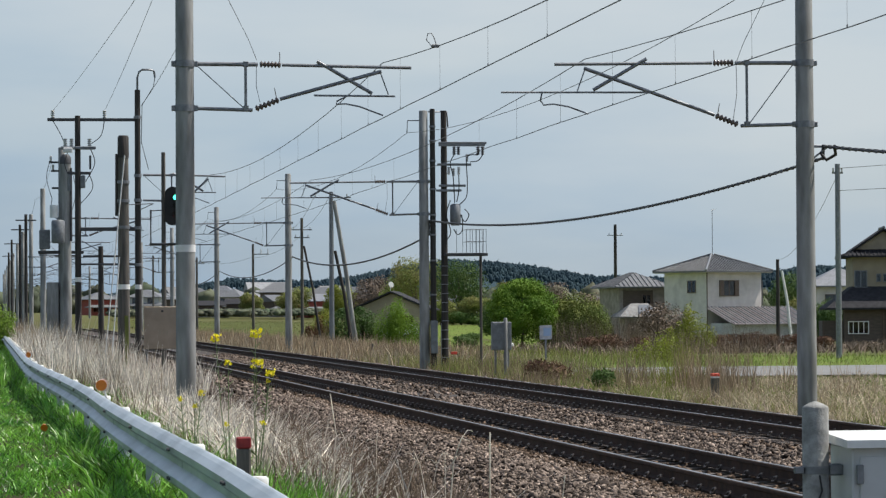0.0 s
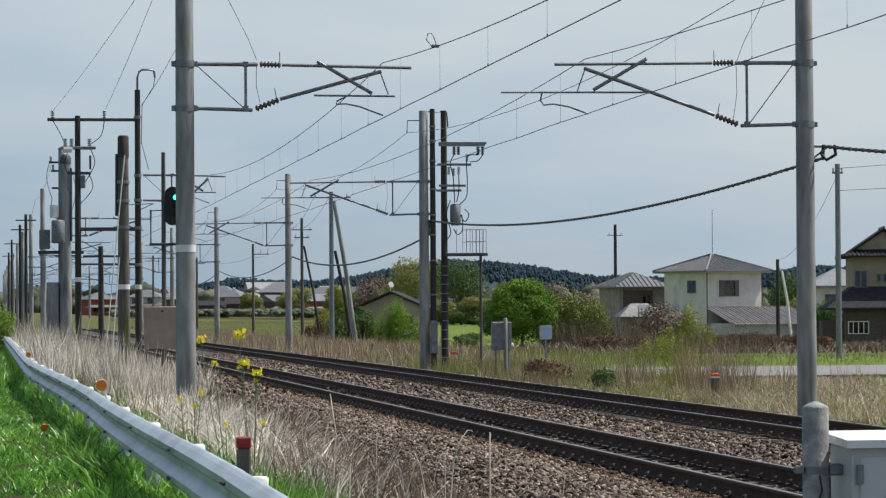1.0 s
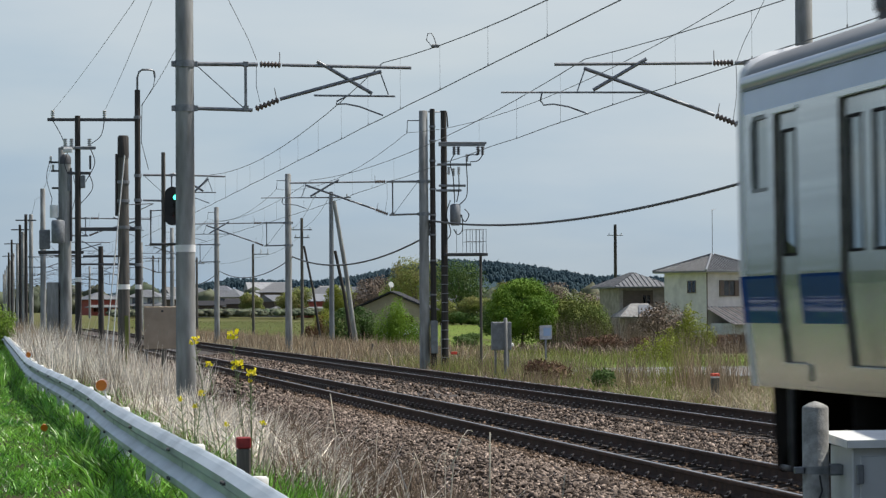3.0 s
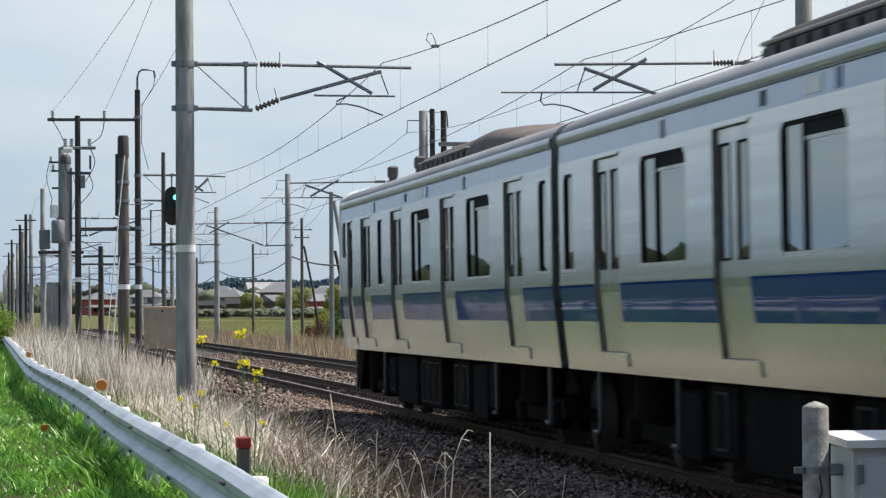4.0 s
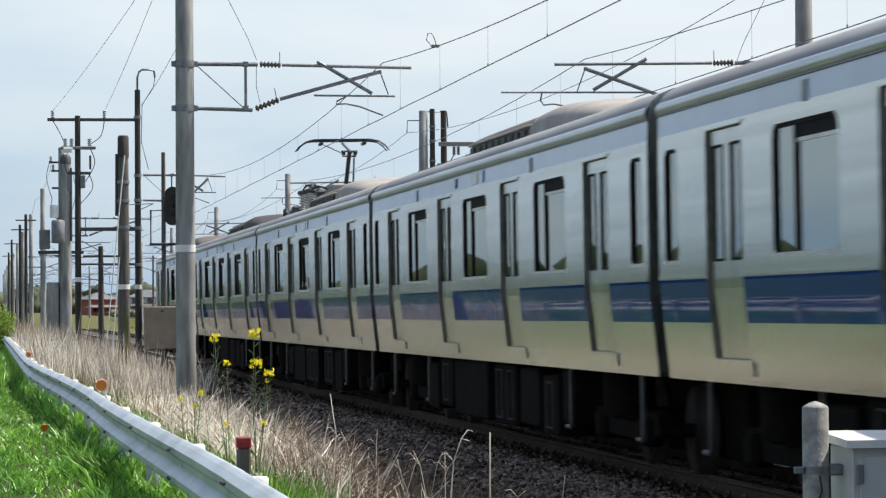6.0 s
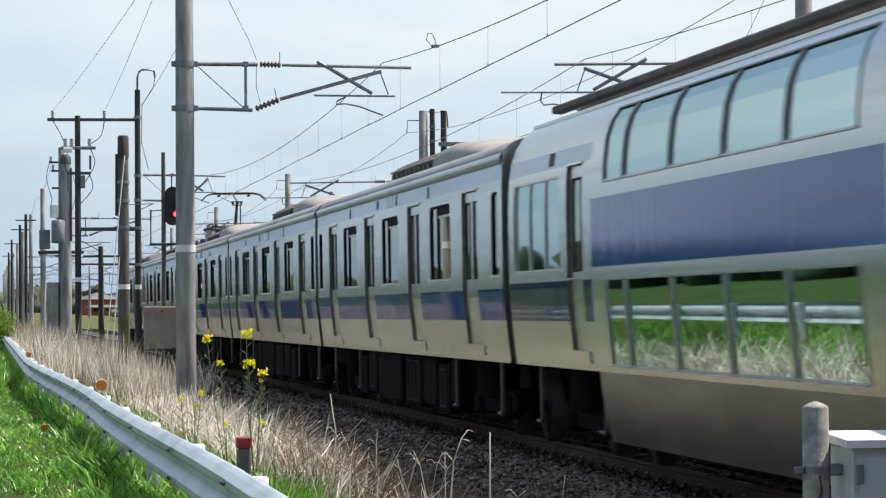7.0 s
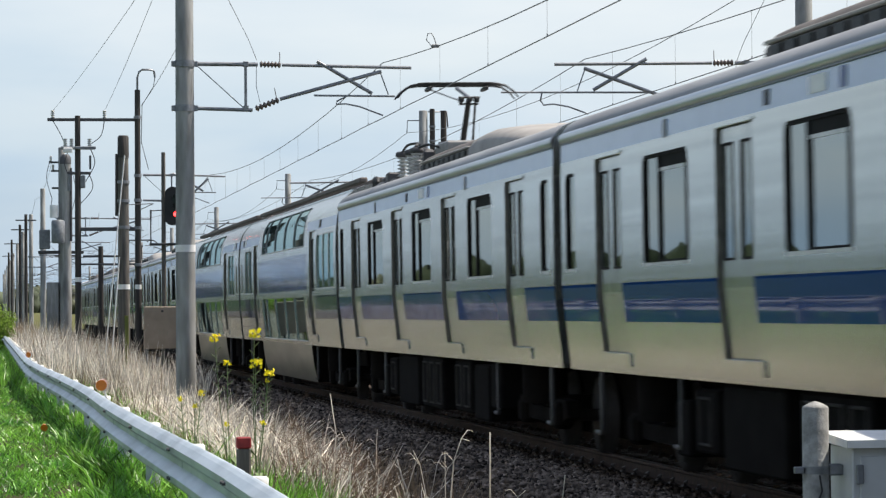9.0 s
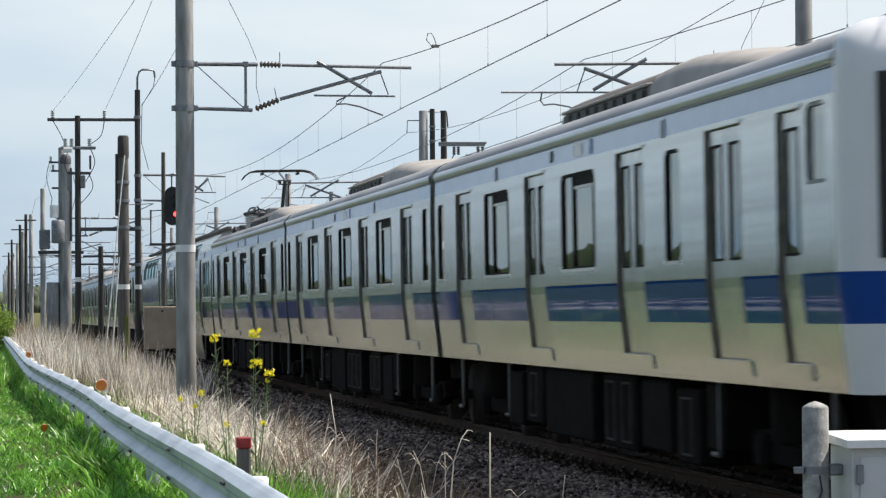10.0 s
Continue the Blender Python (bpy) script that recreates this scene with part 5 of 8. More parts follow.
def build_train():
    head = plain_car("train_car", "stainless lead car with a cab and blue bands", GEAR, cab=1, housing=ROOFBROWN)
    mid = plain_car("train_car", "stainless passenger car with blue bands", GEAR2)
    dark = plain_car("train_car", "stainless passenger car with a sooty roof housing", GEAR2, housing=ACDARK)
    pan = plain_car("train_car", "stainless passenger car with a raised pantograph", GEAR, panto=True)
    tail = plain_car("train_car", "stainless tail car with a white cab end", GEAR2, cab=-1, framed=True)
    last = plain_car("train_car", "stainless passenger car with black framed windows", GEAR, framed=True)
    d6 = deck_car("train_car", "double deck car with a deep blue band", 1, -1)
    d7 = deck_car("train_car", "double deck car with a deep blue band", 1, 1)
    order = [head, dark, pan, mid, None, d6, d7, None, last, tail]
    order[4] = copy_thing(mid, pose(0, 0, 0))
    order[7] = copy_thing(pan, pose(0, 0, 0))
    CARS.extend(order)


def train_y(t):
    """Front end of the second car along the track."""
    return 0.1231 * t * t + 26.41224 * t - 76.4674


build_train()


# ---- line-side things, road side ----
def dark_pole(name, x, y, h, r, material, label, lean=(0, 0)):
    z0 = float(gz(x, y)) - 0.3
    p = thing(name, label, "pole", pose(x, y, 0))
    Mesh().tube([(-lean[0], -lean[1], z0), (-lean[0] / 2, -lean[1] / 2, h / 2), (0, 0, h)], [r * 1.12, r, r * 0.9], 16).put("shaft", material, p)
    return p


def hook_pole():
    p = dark_pole("steel_pole", -2.53, 98, 8.9, 0.10, TARPOLE, "dark steel pole with a hooked pipe on top")
    Mesh().tube([(0, 0, 8.8), (0, 0, 9.3), (0.05, 0, 9.48), (0.16, 0, 9.56), (0.45, 0, 9.56), (0.55, 0, 9.5), (0.57, 0, 9.3)], 0.035, 8).put("hook_pipe", STEEL, p)
    Mesh().tube([(0.57, 0, 9.3), (0.52, 0, 9.0), (0.15, 0, 8.4), (0.12, 0, 7.2), (0.35, 0, 6.3)], 0.012, 5).put("lead_wire", CABLE, p)
    for z in (8.0, 6.1, 5.3, 4.4, 3.2):
        Mesh().tube([(0, 0, z - 0.05), (0, 0, z + 0.05)], 0.125, 16).put("clamp_band", STEEL, p)
    Mesh().tube([(0, 0, 2.4), (0, 0, 2.55)], 0.107, 16, cap=False).put("plate", WHITECAP, p, "small white plate")
    cantilever(p, 1, 6.12, 5.30, 2.85, WIRE_Z)
    return p


def h_frame():
    p = dark_pole("equipment_pole", -4.47, 98, 8.05, 0.10, TARPOLE, "dark wooden pole with crossarms and insulators")
    m = Mesh().box((0.5, 0, 7.92), (2.95, 0.10, 0.10), 0.01)
    m.put("crossarm", DARKSTEEL, p)
    for yy in (-0.13, 0.13):
        Mesh().box((0.02, yy, 7.0), (1.12, 0.07, 0.09), 0.01).put("crossarm", STEEL, p)
    Mesh().box((-0.32, -0.2, 6.92), (0.30, 0.12, 0.16), 0.02).put("fuse_box", WHITECAP, p, "small pale fuse box")
    Mesh().tube([(0.40, -0.1, 6.3), (0.40, -0.1, 6.75)], 0.035, 8).put("surge_arrester", DARKSTEEL, p)
    Mesh().tube([(-0.28, 0, 5.6), (-0.28, 0, 6.15)], 0.06, 10).put("surge_arrester", GREYBOX, p)
    Mesh().box((0.05, 0.0, 6.18), (0.75, 0.10, 0.09), 0.01).put("crossarm", DARKSTEEL, p)
    Mesh().box((1.0, 0, 4.36), (2.0, 0.14, 0.12), 0.01).put("crossarm", DARKSTEEL, p)
    Mesh().box((1.0, 0, 3.22), (2.0, 0.08, 0.06), 0.01).put("crossarm", DARKSTEEL, p)
    for x, z in ((-0.8, 7.97), (0.87, 7.97), (-0.40, 7.05), (0.38, 7.05), (-0.2, 7.05)):
        m = Mesh()
        ribbed(m, (x, 0, z), (x, 0, z + 0.26), 0.07, 4)
        m.put("insulator", WHITEPORC, p, "pale ribbed insulator")
    for a, b, c in (((-0.8, 0, 7.9), (-0.55, 0.05, 7.45), (-0.40, 0, 7.1)), ((0.87, 0, 7.9), (0.75, 0, 7.4), (0.38, 0, 7.1)), ((0.4, 0, 7.0), (0.55, 0, 6.5), (0.25, 0, 5.9)), ((-0.3, 0, 6.9), (-0.42, 0, 6.5), (-0.3, 0, 6.1)), ((0.35, 0, 6.2), (0.48, 0, 5.7), (0.1, 0, 5.2))):
        Mesh().tube(bent([a, b, c]), 0.014, 6).put("lead_wire", CABLE, p)
    Mesh().box((0.16, -0.05, 5.9), (0.16, 0.18, 0.42), 0.03).put("cutout_switch", GREYBOX, p)
    Mesh().tube([(0, 0, 2.65), (0, 0, 2.8)], 0.108, 16, cap=False).put("plate", WHITECAP, p, "small white plate")
    return p


def stump_pole():
    p = dark_pole("old_pole", -3.82, 80, 6.3, 0.15, OLDPOLE, "thick weathered pole with a dark cap and guy wires")
    Mesh().tube([(0, 0, 5.75), (0, 0, 6.3), (0, 0, 6.34)], [0.152, 0.148, 0.12], 18).put("cap", TARPOLE, p, "dark tarred pole cap")
    Mesh().tube([(-0.16, 0.05, 4.2), (-0.15, 0.05, 5.85)], 0.06, 10).put("side_tube", TARPOLE, p)
    Mesh().tube([(0.03, -0.16, 5.8), (-0.50, -0.3, 0.6), (-0.55, -0.3, -0.4)], 0.016, 6).put("guy_sleeve", WHITECAP, p, "white guy wire sleeve")
    Mesh().tube([(-0.12, -0.16, 3.1), (-0.40, -0.25, -0.4)], 0.016, 6).put("guy_sleeve", WHITECAP, p, "white guy wire sleeve")
    for z in (5.1, 4.6, 3.9):
        Mesh().tube([(0, 0, z - 0.04), (0, 0, z + 0.04)], 0.165, 18).put("clamp_band", STEEL, p)
    Mesh().tube([(0, 0, 2.25), (0, 0, 2.38)], 0.163, 18, cap=False).put("plate", WHITECAP, p, "small white plate")
    # flat strip added in place of greenery growing up the pole
    Mesh().box((0.06, -0.165, 0.75), (0.10, 0.02, 1.6), 0.005).put("marker_strip", OLIVEGRASS, p, "yellow green strip standing in for greenery on the pole")
    Mesh().tube([(0.1, 0, 4.5), (0.9, 2, 4.6), (1.3, 17, 4.95)], 0.012, 5).put("stay_wire", CABLE, p)


COVERDISCS = []


def signal():
    p = dark_pole("railway_signal", -2.64, 82, 6.0, 0.062, OLDPOLE, "colour light signal with a black oval head on a steel post")
    m = Mesh()
    prof = [(0.21 * math.cos(a), (0.32 if math.sin(a) > 0 else -0.32) + 0.21 * math.sin(a)) for a in np.linspace(0.001, 2 * math.pi - 0.1, 28)]
    m.extrude([(a + 0.24, b + 4.53) for a, b in prof], -0.10, -0.06)
    m.box((0.24, 0.02, 4.53), (0.26, 0.18, 0.8), 0.03)
    head = m.put("signal_head", BLACK, p, "black oval backing board")
    for z, k in ((4.77, SIGGREEN), (4.53, BLACK), (4.31, SIGRED)):
        Mesh().tube([(0.32, -0.103, z), (0.32, -0.115, z)], 0.062, 18).put("lens", k, head)
        h = Mesh()
        for a in np.linspace(-0.2, math.pi + 0.2, 12):
            b = a + 0.31
            r = 0.085
            h.add([(0.32 + r * math.cos(a), -0.10, z + r * math.sin(a)), (0.32 + r * math.cos(b), -0.10, z + r * math.sin(b)), (0.32 + r * math.cos(b), -0.34, z + r * math.sin(b) * 0.9 + 0.01), (0.32 + r * math.cos(a), -0.34, z + r * math.sin(a) * 0.9 + 0.01)], [(0, 1, 2, 3)])
        h.put("hood", BLACK, head)
    # added discs hide the steadily glowing lenses, in place of lamps switching off
    for z in (4.53, 4.31):
        s = Mesh().tube([(0, -0.118, 0), (0, -0.126, 0)], 0.074, 18).put("shutter", BLACK, p, "added black disc that stands in for a lens gone dark")
        s.location = (0.32, 0, z)
        COVERDISCS.append(s)
    m = Mesh()
    m.tube([(-0.36, -0.2, 4.42), (-0.36, -0.2, 3.50), (0.36, -0.2, 3.50), (0.36, -0.2, 4.0)], 0.028, 8).tube([(-0.36, -0.2, 3.5), (-0.36, 0.3, 3.5), (0.36, 0.3, 3.5), (0.36, -0.2, 3.5)], 0.024, 8)
    m.tube([(-0.36, -0.2, 4.40), (-0.05, 0.0, 4.42)], 0.016, 6).box((0, 0.05, 3.48), (0.72, 0.5, 0.03))
    m.put("service_platform", DARKSTEEL, p)


def tan_box():
    b = thing("equipment_box", "tan coloured equipment panel standing in dry grass", "panel", pose(-3.10, 75, 0))
    Mesh().box((0, 0, 1.25), (0.92, 0.10, 1.05), 0.015).put("panel", TAN, b)
    Mesh().box((0.0, -0.055, 1.66), (0.06, 0.02, 0.05), 0.005).put("latch", BLACK, b)
    for s in (-1, 1):
        Mesh().box((s * 0.38, 0.05, 0.1), (0.06, 0.06, 1.5), 0.005).put("leg", DARKSTEEL, b)
    for k in range(3):
        Mesh().box((-0.06 + 0.09 * k, -0.053, 1.12 + 0.03 * (k % 2)), (0.03, 0.006, 0.11)).put("mark", OCHRE, b, "faint worn mark")


def transformer_gear():
    p = thing("transformer_platform", "pole transformer and platform among grey poles", "transformer", pose(-3.9, 141, 0))
    Mesh().tube([(0.17, -0.4, -0.8), (0.17, -0.4, 8.85)], [0.27, 0.25], 20).put("second_pole", CONCRETE, p, "thick grey concrete pole")
    Mesh().tube([(0.17, -0.4, 8.6), (0.17, -0.4, 8.9), (0.17, -0.4, 9.05)], [0.265, 0.265, 0.15], 20).put("pole_cap", DARKSTEEL, p)
    Mesh().tube([(0.42, -0.6, 5.0), (0.42, -0.6, 8.4)], 0.05, 8).put("conduit", DARKSTEEL, p)
    Mesh().box((-0.05, 0, 4.5), (2.1, 0.8, 0.14), 0.02).put("platform", DARKSTEEL, p)
    Mesh().tube([(-0.2, -0.95, 4.9), (-0.2, -0.95, 5.0), (-0.2, -0.95, 5.9), (-0.2, -0.95, 5.98)], [0.26, 0.31, 0.31, 0.24], 20).put("transformer_tank", GREYBOX, p)
    Mesh().tube([(-0.38, -0.5, 6.1), (-0.38, -0.5, 6.68)], [0.19, 0.19], 16).put("drum", WHITECAP, p, "white drum")
    Mesh().box((-0.8, -0.1, 5.1), (0.5, 0.5, 0.9), 0.03).put("switch_box", GREYBOX, p)
    for z, w in ((8.7, 1.0), (8.3, 0.8), (7.5, 0.7)):
        Mesh().box((-0.1, 0, z), (w, 0.1, 0.09), 0.01).put("crossarm", DARKSTEEL, p)
    for x, z in ((-0.5, 8.75), (0.3, 8.75), (-0.4, 8.35)):
        m = Mesh()
        ribbed(m, (x, 0, z), (x, 0, z + 0.25), 0.07, 4)
        m.put("insulator", WHITEPORC, p)
    for a, b, c in (((-0.5, 0, 8.9), (-0.7, 0, 8.0), (-0.45, 0, 7.0)), ((-0.45, 0, 7.0), (-0.5, -0.1, 6.4), (-0.2, -0.3, 6.0)), ((0.3, 0, 8.9), (0.65, 0, 7.4), (0.4, 0, 6.2))):
        Mesh().tube(bent([a, b, c]), 0.016, 5).put("lead_wire", CABLE, p)
    Mesh().box((-0.45, -0.2, 1.3), (0.55, 0.4, 3.6), 0.02).put("cable_duct", CONCRETE, p, "grey cable duct")


hook_pole()
h_frame()
stump_pole()
signal()
tan_box()
transformer_gear()
for x, y, h in ((-4.75, 235, 8.6), (-4.7, 205, 8.4), (-3.0, 165, 5.2), (-2.9, 120, 4.3), (-4.9, 290, 8.8), (-4.8, 340, 8.6)):
    p = dark_pole("utility_pole", x, y, h, 0.11, TARPOLE, "slim dark line-side pole with a crossarm")
    Mesh().box((0, 0, h - 0.4), (1.4, 0.1, 0.09), 0.01).put("crossarm", DARKSTEEL, p)
for a, b in (((-5.27, 98, 8.2), (-4.05, 54, 8.35)), ((-3.6, 98, 8.2), (-4.0, 54, 8.45)), ((-2.53, 98, 8.25), (-3.85, 54, 6.75))):
    pts = [(a[0] + (b[0] - a[0]) * t, a[1] + (b[1] - a[1]) * t, a[2] + (b[2] - a[2]) * t - 0.5 * t * (1 - t)) for t in np.linspace(0, 1, 9)]
    tagged(Mesh().tube(pts, 0.006, 5).put("line_wire", WIRE), "thin wire between line-side poles", "wire")
for sx, x in ((1, -3.9), (-1, 7.6)):
    pts = [(x + sx * 0.16, 54, 8.6), (x + sx * 0.62, 54, 7.6), (x + sx * 1.15, 54, 6.55), (x + sx * 1.3, 54, 6.17)]
    tagged(Mesh().tube(pts, 0.006, 5).put("jumper_wire", WIRE), "thin jumper wire from pole top to bracket", "wire")


# ---- gear at the middle pole beyond the far track ----
def platform_pole():
    p = dark_pole("equipment_pole", 8.08, 104, 8.72, 0.10, TARPOLE, "dark tarred pole strapped beside a concrete pole")
    for z in (8.1, 7.6, 6.9, 5.9, 5.0, 4.3, 3.4, 2.2):
        Mesh().tube([(0, 0, z - 0.03), (0, 0, z + 0.03)], 0.118, 16).put("clamp_band", STEEL, p)
    Mesh().box((-0.02, -0.22, 0.72), (0.24, 0.20, 1.15), 0.015).put("meter_box", GREYBOX, p, "tall grey box")
    q = dark_pole("equipment_pole", 8.48, 104, 8.66, 0.115, TARPOLE, "dark pole with crossarms, transformer and climbing rungs")
    for x0, x1, z in ((-0.2, 1.5, 7.52), (-0.2, 1.45, 7.44), (-0.25, 0.95, 6.76), (-0.2, 0.75, 6.02), (-0.3, 0.6, 5.85)):
        Mesh().box(((x0 + x1) / 2, -0.12, z), (x1 - x0, 0.08, 0.08), 0.01).put("crossarm", STEEL, q)
    Mesh().tube([(-0.55, 0, 8.62), (0.12, 0, 8.62), (0.15, 0, 8.1)], 0.03, 6).put("top_arm", STEEL, q)
    for x, z in ((0.35, 7.4), (0.5, 7.4), (1.2, 7.4), (1.36, 7.4)):
        m = Mesh()
        ribbed(m, (x, -0.12, z), (x, -0.12, z - 0.3), 0.07, 4)
        m.put("insulator", DARKSTEEL, q, "dark hanging insulator")
    for x, z in ((0.15, 6.4), (0.32, 6.35), (0.5, 6.4), (0.8, 6.85)):
        m = Mesh()
        ribbed(m, (x, -0.15, z), (x, -0.15, z + 0.28), 0.06, 4)
        m.put("insulator", WHITEPORC, q, "pale ribbed insulator")
    for pts in (((0.35, -0.1, 7.1), (0.2, -0.2, 6.8), (0.3, -0.2, 6.3), (0.35, -0.2, 5.4)), ((1.2, -0.1, 7.1), (0.8, -0.2, 7.0), (0.8, -0.2, 6.1), (0.75, -0.2, 5.6), (0.45, -0.2, 5.3)),
                ((1.36, -0.1, 7.1), (1.2, -0.1, 6.9), (0.9, -0.2, 6.85)), ((0.5, -0.15, 6.6), (0.5, -0.2, 5.9), (0.42, -0.2, 5.45)), ((0.2, -0.15, 5.5), (0.05, -0.2, 5.0), (0.2, -0.2, 4.4), (0.05, -0.2, 4.1)),
                ((0.6, -0.15, 5.0), (0.62, -0.2, 4.5), (0.45, -0.2, 4.3), (0.3, -0.2, 4.5)), ((0.7, -0.15, 5.2), (0.85, -0.2, 5.0), (0.7, -0.2, 4.75), (0.55, -0.2, 5.0))):
        Mesh().tube(bent(pts), 0.018, 6).put("lead_wire", CABLE, q)
    Mesh().tube([(0.38, -0.12, 4.62), (0.38, -0.12, 4.68), (0.38, -0.12, 5.32), (0.38, -0.12, 5.38)], [0.14, 0.19, 0.19, 0.12], 18).put("transformer", GREYBOX, q, "small grey transformer drum")
    for z in np.arange(0.0, 3.4, 0.32):
        Mesh().box((0, -0.135, float(z)), (0.24, 0.03, 0.03), 0.005).put("rung", STEEL, q)
    Mesh().tube([(-0.15, -0.14, -0.6), (-0.15, -0.14, 1.2)], 0.02, 6).put("earth_pipe", STEEL, q)
    Mesh().box((0.30, -0.1, 0.15), (0.22, 0.1, 0.10), 0.01).put("red_tag", REDBRIGHT, q, "small red tag")
    d = thing("service_platform", "dark steel service platform with a thin railing", "platform", pose(9.2, 104, 0))
    Mesh().box((0, 0, 3.60), (1.5, 0.9, 0.10), 0.01).put("deck", DARKSTEEL, d)
    for x, y in ((0.52, -0.3), (0.62, 0.35)):
        Mesh().tube([(x, y, -0.8), (x, y, 3.58)], 0.045, 10).put("leg", OLDPOLE, d)
    for x in (-0.35, 0.0, 0.13, 0.35, 0.47, 0.6, 0.70):
        for y in ((-0.42, 0.42) if x > -0.1 else (-0.42,)):
            Mesh().tube([(x, y, 3.62), (x, y, 4.48)], 0.009, 5).put("railing_post", STEEL, d)
    for z in (4.48, 4.05):
        for y in (-0.42, 0.42):
            Mesh().tube([(0.0, y, z), (0.7, y, z)], 0.009, 5).put("railing_bar", STEEL, d)


platform_pole()


def relay_box(x, y):
    b = thing("relay_box", "grey relay box fixed to a pale post", "relay box", pose(x, y, 0))
    Mesh().tube([(0.08, -0.2, -0.7), (0.08, -0.2, 1.36), (0.08, -0.2, 1.40)], [0.062, 0.06, 0.03], 14).put("post", CONCRETE, b, "pale concrete post")
    Mesh().box((-0.02, 0, 0.83), (0.60, 0.30, 0.88), 0.02).put("box", GREYBOX, b)
    Mesh().box((-0.02, -0.155, 0.83), (0.50, 0.012, 0.76), 0.004).put("door", GREYBOX, b)
    Mesh().box((0.32, 0.05, 0.55), (0.12, 0.1, 0.12), 0.03).put("lamp", WHITECAP, b)
    for s in (-1, 1):
        Mesh().box((s * 0.2, 0.05, 0.0), (0.06, 0.06, 1.2), 0.005).put("leg", STEEL, b)


relay_box(8.43, 92)
sg = thing("lineside_sign", "small white and blue sign board on a post", "sign", pose(13.2, 110, 0))
Mesh().box((0, 0, 0.80), (0.46, 0.03, 0.52), 0.004).put("board", GREYWHITE, sg)
Mesh().box((0.05, -0.018, 0.82), (0.28, 0.006, 0.30)).put("blue_patch", LILAC, sg, "faded blue patch")
Mesh().box((0, 0.03, 0.0), (0.06, 0.04, 1.4)).put("post", STEEL, sg)


# ---- near things ----
def cabinet():
    p = thing("concrete_post", "round topped concrete post with a metal strap", "post", pose(-3.245, 15.0, 0))
    Mesh().tube([(0, 0, -0.9), (0, 0, 1.082), (0, 0, 1.092), (0, 0, 1.108), (0, 0, 1.118)], [0.070, 0.068, 0.064, 0.034, 0.004], 24).put("shaft", OLDCONC, p)
    Mesh().tube([(0, 0, 0.745), (0, 0, 0.785)], 0.071, 24).put("strap", STEEL, p)
    Mesh().box((-0.095, -0.02, 0.765), (0.05, 0.03, 0.035), 0.004).put("bolt", STEEL, p)
    Mesh().box((0.10, -0.02, 0.765), (0.07, 0.04, 0.05), 0.004).put("bracket", STEEL, p)
    Mesh().tube([(0.0, -0.072, 0.74), (0.012, -0.075, 0.66), (-0.012, -0.074, 0.6), (0.01, -0.073, 0.5)], 0.005, 5).put("wire_end", CABLE, p)
    c = thing("equipment_cabinet", "pale grey steel cabinet with an overhanging lid", "cabinet", pose(-2.62, 15.0, 0))
    Mesh().box((0, 0, 0.18), (0.98, 0.40, 1.42), 0.008).put("body", BOXPAINT, c)
    Mesh().box((0, -0.206, 0.18), (0.90, 0.012, 1.32), 0.004).put("door", BOXPAINT, c)
    # lid whiter than the body: sunlight on the top is put into its colour
    Mesh().add([(-0.53, -0.25, 0.885), (0.53, -0.25, 0.885), (0.53, 0.25, 0.905), (-0.53, 0.25, 0.905), (-0.53, -0.25, 0.925), (0.53, -0.25, 0.925), (0.53, 0.25, 0.955), (-0.53, 0.25, 0.955)],
               [(0, 1, 2, 3), (4, 5, 6, 7), (0, 1, 5, 4), (1, 2, 6, 5), (2, 3, 7, 6), (3, 0, 4, 7)]).put("lid", WHITECAP, c, "sloping lid with its sunlit white painted in")
    for z in (0.75, -0.2):
        Mesh().box((-0.455, -0.222, z), (0.035, 0.02, 0.10), 0.004).put("hinge", STEEL, c)
    Mesh().box((-0.56, 0.0, 0.765), (0.14, 0.05, 0.06), 0.005).put("bracket", STEEL, c)
    Mesh().box((0, 0, -0.62), (1.1, 0.5, 0.25), 0.02).put("base", CONCRETE, c)


cabinet()


def marker_post(x, y, top, w, label):
    p = thing("marker_post", label, "marker post", pose(x, y, 0))
    z0 = float(gz(x, y)) - 0.1
    Mesh().box((0, 0, (z0 + top - 0.07) / 2), (w, w, top - 0.07 - z0), 0.01).put("post", OLDPOLE, p)
    Mesh().box((0, 0, top - 0.035), (w + 0.006, w + 0.006, 0.07), 0.008).put("cap", REDPAINT if x < 0 else REDBRIGHT, p, "red painted cap")
    if x > 0:
        Mesh().box((0, 0, top - 0.09), (w + 0.004, w + 0.004, 0.045), 0.005).put("collar", WHITECAP, p, "white collar")


marker_post(-5.94, 18.0, 0.85, 0.082, "grey boundary post with a red painted cap")
marker_post(9.3, 68.0, 0.12, 0.17, "low dark post with a bright red cap")
for y, dz, r in ((30.3, 0.11, 0.056), (56.3, 0.08, 0.05)):
    rf = thing("reflector", "round orange reflector on a thin stalk", "reflector", pose(float(gx(y)) - 0.02, y, GTOP))
    Mesh().tube([(0, -0.012, dz), (0, 0.012, dz)], r, 22).put("disc", ORANGE, rf)
    Mesh().tube([(0.014, 0.012, dz + 0.004), (0.014, 0.045, dz + 0.004)], r + 0.004, 22).put("housing", WHITECAP, rf, "white housing")
    Mesh().tube([(0.02, 0.01, dz), (0.05, 0.02, 0.0), (0.06, 0.02, -0.2)], 0.008, 6).put("stalk", WHITECAP, rf)
od = thing("orange_marker", "small orange marker lying in green grass", "marker", pose(-6.838, 33, 0.345))
Mesh().tube([(0, 0, -0.4), (0, 0, 0.0)], 0.006, 6).put("stalk", STEM, od)
